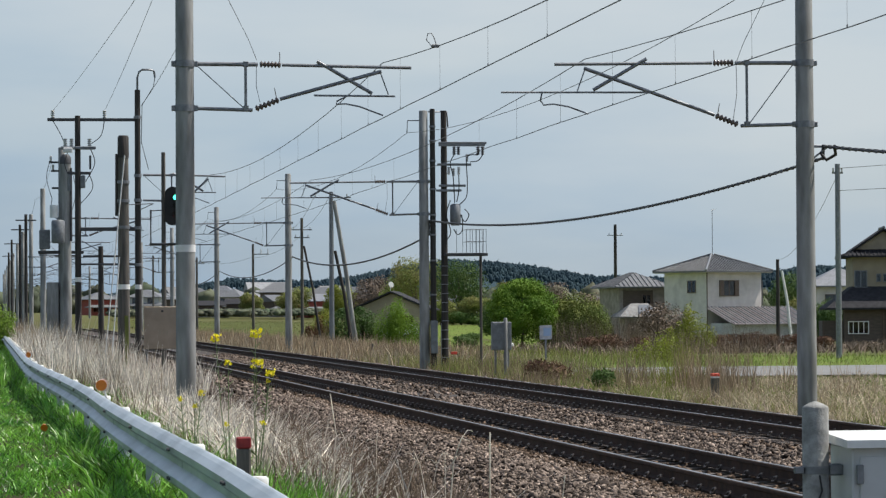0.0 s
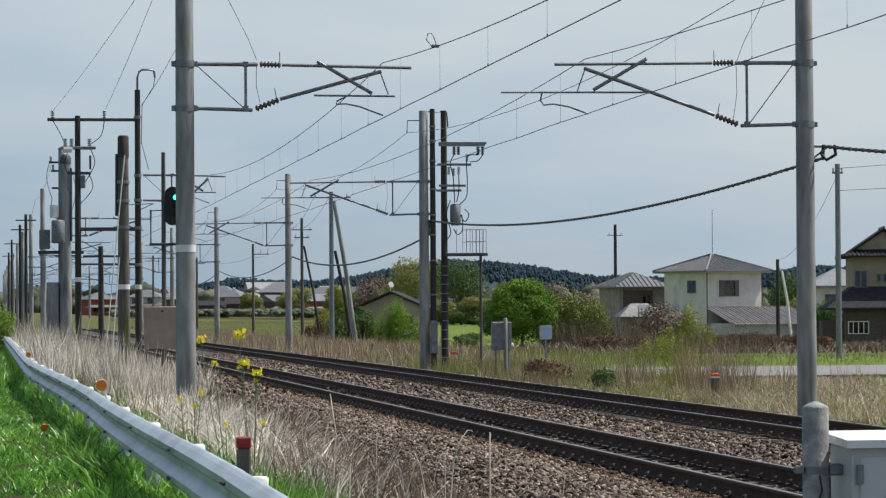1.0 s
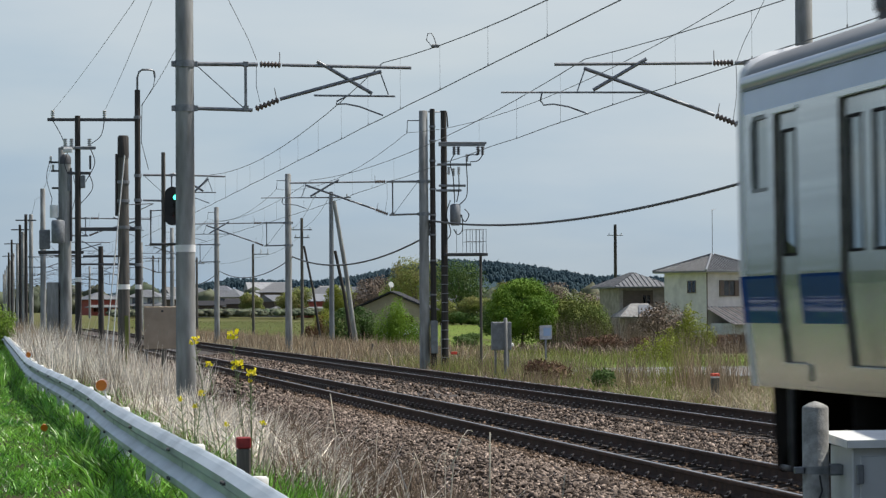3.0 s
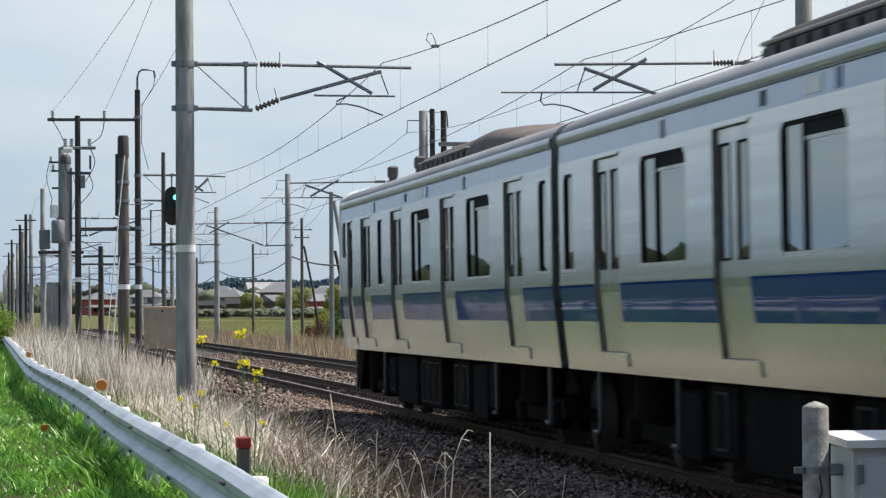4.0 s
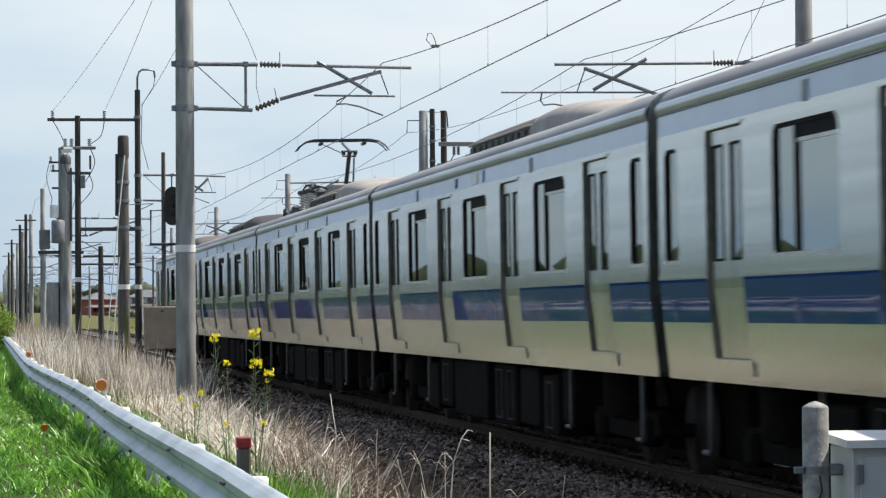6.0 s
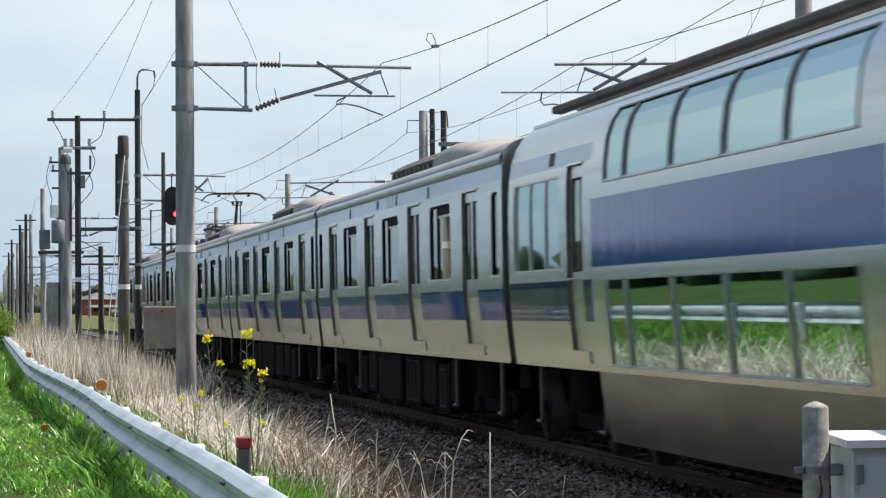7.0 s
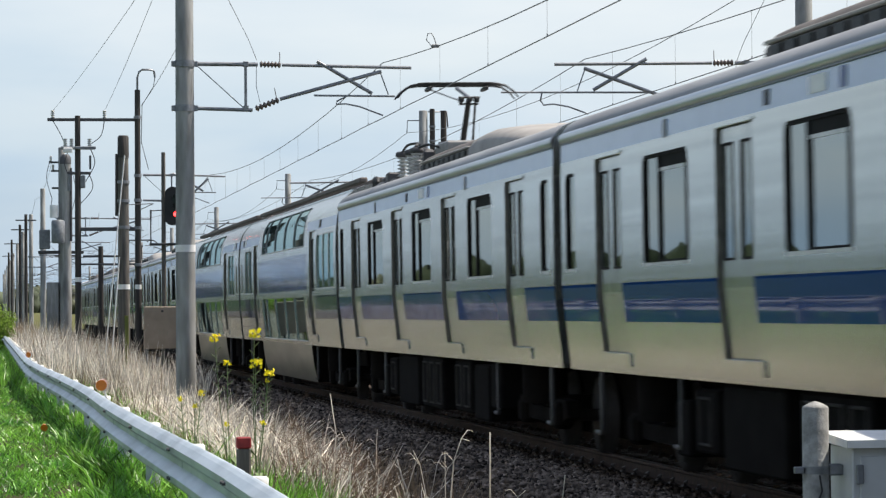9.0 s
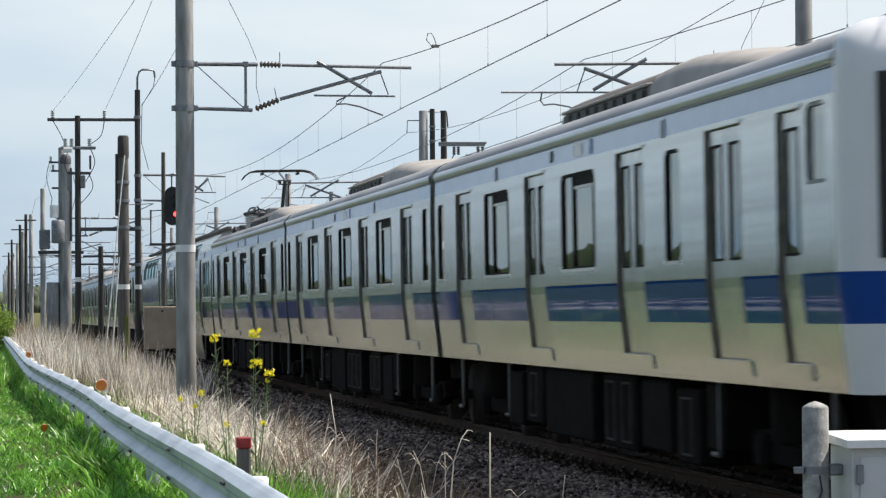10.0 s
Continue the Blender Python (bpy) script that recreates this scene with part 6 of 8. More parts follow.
Mesh().tube([(0, -0.02, 0.015), (0, 0.02, 0.03)], [0.042, 0.030], 7).put("disc", ORANGE, od)
for k, (x, y) in enumerate(((8.6, 88), (9.0, 128), (8.9, 150), (9.2, 109))):
    b = dark_pole("short_stake", x, y, 0.15 + 0.1 * (k % 2), 0.05, OLDPOLE, "short weathered wooden stake")


# ---- utility poles beyond the line ----
def utility(x, y, h, r, material, lean=(0, 0), arms=(), label="slim utility pole with a crossarm"):
    p = dark_pole("utility_pole", x, y, h, r, material, label, lean)
    for z, w in arms:
        Mesh().box((0, 0, z), (w, 0.09, 0.08), 0.01).put("crossarm", STEEL, p)
        for s in (-0.8, 0, 0.8):
            m = Mesh()
            ribbed(m, (s * w / 2, 0, z + 0.04), (s * w / 2, 0, z + 0.22), 0.05, 3)
            m.put("insulator", WHITEPORC, p)
    return p


utility(13.24, 180, 8.9, 0.14, STEEL, arms=((8.55, 2.4),), label="pale steel utility pole with a wide crossarm")
utility(13.06, 177, 8.25, 0.13, CONCRETE, (-1.36, 0), label="leaning concrete brace pole")
utility(13.22, 178, 5.3, 0.10, TARPOLE, (-1.1, 0), label="leaning dark brace pole")
utility(16.7, 230, 8.9, 0.12, OLDPOLE, arms=((8.0, 1.6), (7.4, 1.2)))
utility(16.65, 228, 6.7, 0.09, TARPOLE, (-1.35, 0), label="leaning dark brace pole")
up = utility(15.58, 260, 7.6, 0.11, OLDPOLE, label="slim pole with a crossarm to one side")
Mesh().box((0.65, 0, 6.73), (1.45, 0.09, 0.08), 0.01).put("crossarm", STEEL, up)
for u in (0.7, 1.3):
    Mesh().tube([(u, 0, 6.75), (u, 0, 7.15)], 0.04, 8).put("insulator", WHITEPORC, up)
utility(13.5, 300, 7.2, 0.11, OLDPOLE, arms=((6.6, 1.6),))
utility(10.8, 330, 8.0, 0.11, OLDPOLE, arms=((7.4, 1.6),))
utility(30.3, 130, 8.1, 0.125, STEEL, arms=((7.7, 0.5),), label="pale steel pole beside the houses")
utility(61.4, 256, 6.0, 0.16, TARPOLE, label="dark wooden pole beside the house")
utility(61.5, 255, 5.0, 0.12, WHITECAP, (-0.9, 0), label="leaning white brace pole")
utility(56.2, 300, 10.4, 0.17, TARPOLE, arms=((9.3, 1.6),))
for a, b, dip in (((13.24, 180, 8.8), (16.7, 230, 8.1), 0.4), ((12.3, 180, 8.8), (15.9, 230, 8.1), 0.4), ((16.7, 230, 7.6), (15.6, 260, 6.4), 0.4), ((15.6, 260, 6.5), (13.5, 300, 6.8), 0.4), ((30.3, 130, 7.6), (61.4, 256, 6.0), 1.0), ((30.3, 130, 7.9), (34, 60, 7.9), 0.5), ((30.3, 130, 6.9), (34, 60, 6.9), 0.5)):
    pts = [tuple(a[i] + (b[i] - a[i]) * t - (dip * 4 * t * (1 - t) if i == 2 else 0) for i in range(3)) for t in np.linspace(0, 1, 9)]
    tagged(Mesh().tube(pts, 0.012, 5).put("service_wire", WIRE), "thin service wire between utility poles", "wire")


# ---- houses ----
def hip_roof(m, x0, x1, y0, y1, ze, zr, over=0.6, gable=None, t=0.12, mi=0):
    """Hipped (or gabled, along axis gable) roof with a solid eave."""
    x0, x1, y0, y1 = x0 - over, x1 + over, y0 - over, y1 + over
    w, d = x1 - x0, y1 - y0
    if gable == "y":
        r = [((x0 + x1) / 2, y0, zr), ((x0 + x1) / 2, y1, zr)]
    elif gable == "x":
        r = [(x0, (y0 + y1) / 2, zr), (x1, (y0 + y1) / 2, zr)]
    elif w >= d:
        r = [(x0 + d / 2, (y0 + y1) / 2, zr), (x1 - d / 2 + 0.02, (y0 + y1) / 2, zr)]
    else:
        r = [((x0 + x1) / 2, y0 + w / 2, zr), ((x0 + x1) / 2, y1 - w / 2, zr)]
    v = [(x0, y0, ze), (x1, y0, ze), (x1, y1, ze), (x0, y1, ze)] + r + [(x0, y0, ze - t), (x1, y0, ze - t), (x1, y1, ze - t), (x0, y1, ze - t)]
    along_x = (gable == "x") or (gable is None and w >= d)
    if along_x:
        f = [(0, 1, 5, 4), (2, 3, 4, 5), (1, 2, 5), (3, 0, 4)]
    else:
        f = [(0, 1, 4), (1, 2, 5, 4), (2, 3, 5), (3, 0, 4, 5)]
    f += [(0, 6, 7, 1), (1, 7, 8, 2), (2, 8, 9, 3), (3, 9, 6, 0), (6, 9, 8, 7)]
    m.add(v, f, mi)
    return r


def roof_rows(parent, x0, x1, y0, y1, ze, zr, over, material, step=0.32):
    """Raised tile courses running down the slopes of a hipped roof, and ridge caps."""
    x0, x1, y0, y1 = x0 - over, x1 + over, y0 - over, y1 + over
    w, d = x1 - x0, y1 - y0
    h = min(w, d) / 2
    for u in np.arange(x0 + 0.15, x1, step):
        run = min(u - x0, x1 - u, h)
        for y, s in ((y0, 1), (y1, -1)):
            Mesh().tube([(u, y, ze + 0.03), (u, y + s * run, ze + 0.03 + (zr - ze) * run / h)], 0.055, 5, cap=False).put("tile_course", material, parent)
    for u in np.arange(y0 + 0.15, y1, step):
        run = min(u - y0, y1 - u, h)
        for x, s in ((x0, 1), (x1, -1)):
            Mesh().tube([(x, u, ze + 0.03), (x + s * run, u, ze + 0.03 + (zr - ze) * run / h)], 0.055, 5, cap=False).put("tile_course", material, parent)


def house_window(h, face, u, z, w, ht, b, shutter=False, bars=1, frame_mat=None):
    """Window on a wall; face: 'y-' at y=b or 'x-' at x=b. Frame proud of the wall, panes set back in it."""
    at = (lambda a, d, zz: (a, b - d, zz)) if face == "y-" else (lambda a, d, zz: (b - d, a, zz))

    def bar(m, a0, a1, z0, z1, d0, d1, mi=0):
        p, q = at(a0, d0, z0), at(a1, d1, z1)
        m.box([(p[i] + q[i]) / 2 for i in range(3)], [abs(p[i] - q[i]) for i in range(3)], 0, mi)
    m = Mesh()
    e = 0.07
    bar(m, u - w / 2, u - w / 2 + e, z, z + ht, -0.05, 0.06)
    bar(m, u + w / 2 - e, u + w / 2, z, z + ht, -0.05, 0.06)
    bar(m, u - w / 2, u + w / 2, z - e, z, -0.05, 0.10)
    bar(m, u - w / 2, u + w / 2, z + ht, z + ht + e, -0.05, 0.08)
    for k in range(bars):
        c = u - w / 2 + w * (k + 1) / (bars + 1)
        bar(m, c - 0.03, c + 0.03, z, z + ht, -0.05, 0.04)
    win = m.put("window", frame_mat or WOODTRIM, h, "window with a dark frame")
    for k in range(bars + 1):
        g = Mesh()
        a = u - w / 2 + e + (w - 2 * e) * k / (bars + 1)
        c = u - w / 2 + e + (w - 2 * e) * (k + 1) / (bars + 1)
        bar(g, a, c, z, z + ht, 0.005, 0.015)
        g.put("pane", PANE, win)
    if shutter:
        for s in (-1, 1):
            g = Mesh()
            bar(g, u + s * w * 0.28, u + s * w * 0.48, z, z + ht, 0.02, 0.09)
            g.put("shutter", WOODTRIM, win, "brown wooden shutter")


def house_main():
    h = thing("house", "cream two storey house with a grey tiled hip roof", "house", pose(56.5, 262, -1.5, 0, 0, 26))
    W, D = 6.4, 6.1
    Mesh().box((W / 2, D / 2, 3.25), (W, D, 6.5), 0.03).put("wall", CREAM, h)
    m = Mesh()
    hip_roof(m, 0, W, 0, D, 6.6, 8.1, 0.75)
    r = m.put("roof", TILE, h, "grey tiled hip roof")
    roof_rows(r, 0, W, 0, D, 6.6, 8.1, 0.75, TILE)
    for a, b in (((-0.75, -0.75), (1, 1)), ((W + 0.75, -0.75), (-1, 1)), ((-0.75, D + 0.75), (1, -1))):
        k = (D + 1.5) / 2
        Mesh().tube([(a[0], a[1], 6.66), (a[0] + b[0] * k, a[1] + b[1] * k, 8.18)], 0.10, 8).put("ridge_cap", STEEL if a == (-0.75, -0.75) else TILE, r, "pale ridge cap")
    Mesh().box((W / 2, D / 2, 6.47), (W + 1.3, D + 1.3, 0.06)).put("soffit", CREAM, h)
    house_window(h, "y-", 2.55, 4.4, 2.3, 1.3, 0.0, True)
    house_window(h, "x-", 2.15, 4.7, 1.2, 1.0, 0.0)
    Mesh().tube([(-0.05, -0.05, 0), (-0.05, -0.05, 6.5)], 0.05, 8).put("downpipe", WOODTRIM, h)
    # antenna
    Mesh().tube([(W / 2, D / 2, 8.1), (W / 2, D / 2, 12.3)], 0.03, 6).tube([(W / 2 - 0.1, D / 2, 12.2), (W / 2 + 0.5, D / 2, 12.3)], 0.02, 5).put("antenna", STEEL, h)
    for x in (W + 0.1, W + 1.1):
        Mesh().box((x, 1.2, 4.7), (0.08, 0.08, 2.2)).put("balcony_post", DARKSTEEL, h)
    for z in (3.7, 4.2, 5.7):
        Mesh().box((W + 0.6, 1.2, z), (1.1, 0.06, 0.06)).put("balcony_bar", DARKSTEEL, h)
    s = thing("shed", "low shed with a brown grey ribbed sheet roof", "shed", pose(56.5, 262, -1.5, 0, 0, 26))
    Mesh().box((4.7, -1.7, 0.95), (9.0, 3.0, 1.9), 0.02).put("wall", WHITEWALL, s)
    rf = Mesh().add([(-0.1, -3.7, 1.85), (9.8, -3.7, 1.85), (9.8, 0.05, 3.35), (-0.1, 0.05, 3.35), (-0.1, -3.7, 1.76), (9.8, -3.7, 1.76), (9.8, 0.05, 3.26), (-0.1, 0.05, 3.26)],
                    [(0, 1, 2, 3), (4, 7, 6, 5), (0, 4, 5, 1), (1, 5, 6, 2), (2, 6, 7, 3), (3, 7, 4, 0)]).put("roof", SHEDROOF, s, "ribbed sheet roof")
    for k in range(24):
        x = 0.0 + k * 0.42
        Mesh().add([(x, -3.72, 1.87), (x + 0.10, -3.72, 1.87), (x + 0.10, 0.05, 3.375), (x, 0.05, 3.375), (x + 0.02, -3.72, 1.96), (x + 0.08, -3.72, 1.96), (x + 0.08, 0.05, 3.465), (x + 0.02, 0.05, 3.465)],
                   [(4, 5, 6, 7), (0, 4, 7, 3), (1, 2, 6, 5), (0, 1, 5, 4)]).put("roof_rib", STEEL if k % 2 else SHEDROOF, rf)
    a = thing("house", "small brown walled house wing with grey roof", "house", pose(50.2, 271, -1.5, 0, 0, 6))
    Mesh().box((2.4, 3, 2.6), (4.4, 6, 5.2), 0.03).put("wall", WINGWALL, a)
    Mesh().box((2.0, -0.01, 4.0), (2.9, 0.06, 1.9)).put("timber_panel", BROWNWALL, a, "brown timber panel")
    m = Mesh()
    hip_roof(m, 0.2, 4.6, 0, 6, 5.3, 6.6, 0.7)
    r = m.put("roof", TILE, a)
    roof_rows(r, 0.2, 4.6, 0, 6, 5.3, 6.6, 0.7, TILE, 0.45)
    m = Mesh()
    hip_roof(m, -0.2, 3.7, -2.2, 0.1, 2.55, 3.75, 0.4)
    m.put("porch_roof", TILE, a)
    Mesh().add([(1.3, -2.25, 2.94), (3.0, -2.25, 2.94), (2.6, -1.35, 3.64), (1.6, -1.35, 3.64), (1.3, -2.28, 2.86), (3.0, -2.28, 2.86), (2.6, -1.38, 3.56), (1.6, -1.38, 3.56)],
               [(0, 1, 2, 3), (4, 7, 6, 5), (0, 4, 5, 1), (1, 5, 6, 2), (2, 6, 7, 3), (3, 7, 4, 0)]).put("roof_panel", SOLARBLUE, a, "blue grey panel on the porch roof")
    Mesh().box((1.75, -1.1, 1.25), (3.5, 2.0, 2.6), 0.02).put("porch_wall", WINGWALL, a)
    house_window(a, "y-", 0.8, 0.8, 1.0, 1.1, -2.1)
    house_window(a, "y-", 2.4, 0.8, 1.2, 1.1, -2.1)
    house_window(a, "y-", 2.8, 3.5, 0.9, 1.0, -0.04)


def house_ochre():
    h = thing("house", "ochre two storey house with dark tiled gabled roofs", "house", pose(58.75, 224, -1.4, 0, 0, -12))
    W, D = 9.0, 7.0
    Mesh().box((W / 2, D / 2, 3.6), (W, D, 7.0), 0.03).put("wall", OCHRE, h)
    m = Mesh()
    hip_roof(m, 0, W, 0, D, 7.1, 8.6, 0.8)
    r = m.put("roof", DARKTILE, h, "dark tiled hip roof")
    roof_rows(r, 0, W, 0, D, 7.1, 8.6, 0.8, DARKTILE)
    g = Mesh()
    g.extrude([(0.3, 7.6), (4.6, 7.6), (2.45, 9.0)], 0.4, 4.0)
    g.put("gable_wall", OCHRE, h)
    for s in (-1, 1):
        Mesh().add([(2.45, 0.0, 9.25), (2.45, 4.2, 9.25), (2.45 + s * 2.6, 4.2, 7.5), (2.45 + s * 2.6, 0.0, 7.5), (2.45, 0.0, 9.10), (2.45, 4.2, 9.10), (2.45 + s * 2.6, 4.2, 7.35), (2.45 + s * 2.6, 0.0, 7.35)],
                   [(0, 1, 2, 3), (4, 7, 6, 5), (0, 3, 7, 4), (1, 5, 6, 2), (2, 6, 7, 3)]).put("gable_roof", DARKTILE, h)
    Mesh().tube([(2.45, 0.15, 9.28), (2.45, 4.2, 9.28)], 0.12, 8).put("ridge_cap", STEEL, h, "pale ridge cap")
    house_window(h, "y-", 0.62, 4.7, 1.0, 1.2, 0.0, False, 1, STEEL)
    house_window(h, "y-", 2.0, 5.15, 0.38, 0.5, 0.0, False, 0, STEEL)
    house_window(h, "y-", 2.5, 5.15, 0.38, 0.5, 0.0, False, 0, STEEL)
    Mesh().box((4.0, -0.6, 1.55), (9.6, 1.6, 3.1), 0.03).put("lower_wall", BROWNWALL, h, "dark brown timber ground floor")
    for x0, x1, z0, z1 in ((-2.2, 9.5, 3.1, 4.75),):
        Mesh().add([(x0, -2.2, z0), (x1, -2.2, z0), (x1, 0.02, z1), (0.0, 0.02, z1), (x0, -2.2, z0 - 0.15), (x1, -2.2, z0 - 0.15), (x1, 0.02, z1 - 0.15), (0.0, 0.02, z1 - 0.15), (x0, 6, z0), (x0, 6, z0 - 0.15), (0, 4.0, z1), (0, 4, z1 - 0.15)],
                   [(0, 1, 2, 3), (4, 7, 6, 5), (0, 4, 5, 1), (1, 5, 6, 2), (0, 3, 10, 8), (4, 9, 11, 7), (0, 8, 9, 4)]).put("skirt_roof", DARKTILE, h, "dark skirt roof")
    house_window(h, "y-", 0.30, 1.15, 1.6, 0.85, -1.4, False, 3, WHITECAP)
    Mesh().tube([(2.2, -1.5, 0), (2.2, -1.5, 3.0)], 0.05, 8).put("downpipe", WOODTRIM, h)
    Mesh().box((-1.4, 1.5, 1.3), (2.0, 4.0, 1.6), 0.02).put("side_wing", BROWNWALL, h)
    b = thing("house", "low house with a pale grey roof behind the others", "house", pose(72.6, 285, -1.2, 0, 0, -8))
    Mesh().box((3, 3, 2.5), (6, 6, 5.0), 0.03).put("wall", CREAM, b)
    m = Mesh()
    hip_roof(m, 0, 6, 0, 6, 5.1, 7.0, 0.6)
    m.put("roof", STEEL, b, "pale grey metal roof")
    house_window(b, "y-", 2.0, 3.0, 1.4, 1.2, 0.0)


def hut():
    h = thing("house", "low ochre house with a dark gabled roof and dish", "house", pose(33.2, 301, -1.0, 0, 0, -14))
    Mesh().extrude([(-3.2, 0), (3.2, 0), (3.2, 3.1), (0, 4.5), (-3.2, 3.1)], 0, 7).put("wall", OCHRE, h)
    for s in (-1, 1):
        Mesh().add([(0, -0.6, 4.75), (0, 7.6, 4.75), (s * 4.2, 7.6, 2.9), (s * 4.2, -0.6, 2.9), (0, -0.6, 4.6), (0, 7.6, 4.6), (s * 4.2, 7.6, 2.75), (s * 4.2, -0.6, 2.75)],
                   [(0, 1, 2, 3), (4, 7, 6, 5), (0, 3, 7, 4), (1, 5, 6, 2), (2, 6, 7, 3)]).put("roof_slope", DARKTILE, h, "dark roof slope")
    house_window(h, "y-", 1.6, 1.0, 1.3, 1.2, 0.0)
    d = Mesh()
    d.tube([(0, -0.5, 4.7), (0, -0.5, 5.3)], 0.04, 6)
    d.tube([(0.0, -0.55, 5.35), (0.1, -0.70, 5.4)], [0.18, 0.30], 18)
    d.put("satellite_dish", BOXPAINT, h, "white satellite dish")


def far_house(k, x, y, w, d, hgt, rot, wall, roof, gable):
    z = float(gz(x, y))
    h = thing("house", "distant house with a tiled roof among trees", "house", pose(x, y, z, 0, 0, rot), "distant houses")
    Mesh().box((0, 0, hgt * 0.35), (w, d, hgt * 0.7), 0.03).put("wall", wall, h)
    m = Mesh()
    hip_roof(m, -w / 2, w / 2, -d / 2, d / 2, hgt * 0.7, hgt, 0.7, gable)
    m.put("roof", roof, h)
    if k % 2 == 0:
        m = Mesh()
        hip_roof(m, -w / 2 - 1, w / 2 + 1.5, -d / 2 - 1.6, -d / 2 + 0.1, hgt * 0.36, hgt * 0.46, 0.3)
        m.put("porch_roof", roof, h)
    for u in (-w * 0.28, w * 0.22):
        for z0 in ((0.9, hgt * 0.46) if hgt > 6 else (0.9,)):
            house_window(h, "y-", u, z0, w * 0.2, 1.2, -d / 2)


house_main()
house_ochre()
hut()
REDROOF = mat("rust red wall", (0.36, 0.07, 0.045), 0.7)
rr = random.Random(4)
for k, (px, y, w, hg, wall, roof, gb) in enumerate(((262, 640, 9, 6.0, WHITEWALL, TILE, None), (290, 660, 9, 5.5, BROWNWALL, TILE, None), (345, 720, 11, 7.5, WHITEWALL, TILE, None), (372, 690, 9, 6.6, WHITEWALL, TILE, "x"), (415, 640, 7, 6.6, WHITEWALL, TILE, None),
                                                    (492, 700, 11, 8.6, BROWNWALL, TILE, None), (500, 620, 11, 5.0, BROWNWALL, TILE, "x"), (455, 760, 10, 7.0, CREAM, STEEL, None), (556, 560, 7, 5.0, REDROOF, STEEL, "x"), (572, 680, 10, 7.2, CREAM, TILE, None), (612, 640, 9, 5.6, WHITEWALL, TILE, "y"),
                                                    (640, 600, 9, 5.8, CREAM, TILE, None), (655, 740, 10, 8.0, WHITEWALL, DARKTILE, "y"), (812, 520, 9, 4.6, WHITEWALL, TILE, None), (735, 560, 10, 5.0, CREAM, TILE, None), (232, 700, 9, 6.4, CREAM, TILE, None), (175, 600, 8, 5.2, REDROOF, TILE, None), (1040, 420, 8, 4.0, CREAM, TILE, "x"), (318, 740, 9, 8.0, CREAM, TILE, "x"), (395, 760, 10, 8.4, WHITEWALL, STEEL, None), (430, 610, 8, 4.2, BROWNWALL, DARKTILE, "x"), (470, 790, 13, 9.6, WHITEWALL, STEEL, "x"), (540, 640, 8, 5.2, BROWNWALL, STEEL, "y"), (590, 760, 10, 8.2, WHITEWALL, TILE, "x"), (628, 700, 8, 7.4, BROWNWALL, TILE, "y"), (648, 580, 9, 5.4, BROWNWALL, DARKTILE, "x"), (360, 600, 9, 3.6, BROWNWALL, DARKTILE, "x"), (675, 690, 10, 7.0, WHITEWALL, DARKTILE, None))):
    x = -7.47 + y * math.tan(YAW + (px - 784) / 5307)
    y = y * 1.14
    x = -7.47 + y * math.tan(YAW + (px - 784) / 5307)
    far_house(k, x, y, w * 0.85, 6.5, hg * 1.02, rr.uniform(-35, 35), wall, roof, gb)
bw = thing("garden_wall", "long low grey wall before distant houses", "wall", pose(33, 628, float(gz(33, 628))))
for k in range(9):
    Mesh().box((-12 + 4.02 * k, 0, 0.55), (4.0, 0.2, 1.3 + 0.15 * (k % 3)), 0.02).put("panel", CONCRETE, bw)


# parked cars at the field's edge, tiny
def parked_car(x, y, rot, paint, label):
    c = thing("parked_car", label, "car", pose(x, y, float(gz(x, y)) + 0.1, 0, 0, rot))
    Mesh().extrude([(-1.8, 0.3), (1.8, 0.3), (1.85, 0.75), (1.1, 0.85), (0.6, 1.4), (-1.2, 1.42), (-1.75, 0.9)], -0.75, 0.75, axis="x").put("body", paint, c)
    Mesh().extrude([(-1.25, 0.9), (0.85, 0.9), (0.5, 1.33), (-1.1, 1.34)], -0.77, 0.77, axis="x").put("side_glass", BLACK, c)
    for a in (-1.15, 1.15):
        for s in (-1, 1):
            Mesh().tube([(s * 0.6, a, 0.3), (s * 0.78, a, 0.3)], 0.3, 16).put("wheel", RUBBER, c)


parked_car(34.0, 300, 80, WHITECAP, "small white parked car behind the grass")
parked_car(60.5, 640, 80, GREYBOX, "grey parked car by distant houses")


# ---- plants ----
RNG = np.random.default_rng(7)


def blades(name, x, y, z, h, w, lean, material, label, category="grass", bend=0.35, parent=None, kind="stuff"):
    """Grass blades from arrays of bases; three levels each, leaning and tapering."""
    n = len(x)
    a = RNG.uniform(0, 2 * np.pi, n)
    d = RNG.uniform(0, 2 * np.pi, n)
    l = lean * RNG.uniform(0.2, 1.0, n) * h
    dx, dy = np.cos(d) * l, np.sin(d) * l
    ux, uy = np.cos(a) * w / 2, np.sin(a) * w / 2
    v = np.zeros((n, 6, 3))
    for k, (t, ww) in enumerate(((0, 1.0), (0.55, 0.8), (1.0, 0.12))):
        q = t * bend + (1 - bend) * t * t
        px, py, pz = x + dx * q, y + dy * q, z + h * (t - 0.18 * lean * t * t)
        v[:, 2 * k] = np.stack([px - ux * ww, py - uy * ww, pz], -1)
        v[:, 2 * k + 1] = np.stack([px + ux * ww, py + uy * ww, pz], -1)
    i = np.arange(n)[:, None] * 6
    f = np.concatenate([i + np.array([[0, 1, 3, 2]]), i + np.array([[2, 3, 5, 4]])], 0)
    ob = fast(name, v.reshape(-1, 3), f, material, parent)
    return tagged(ob, label, category, kind=kind)


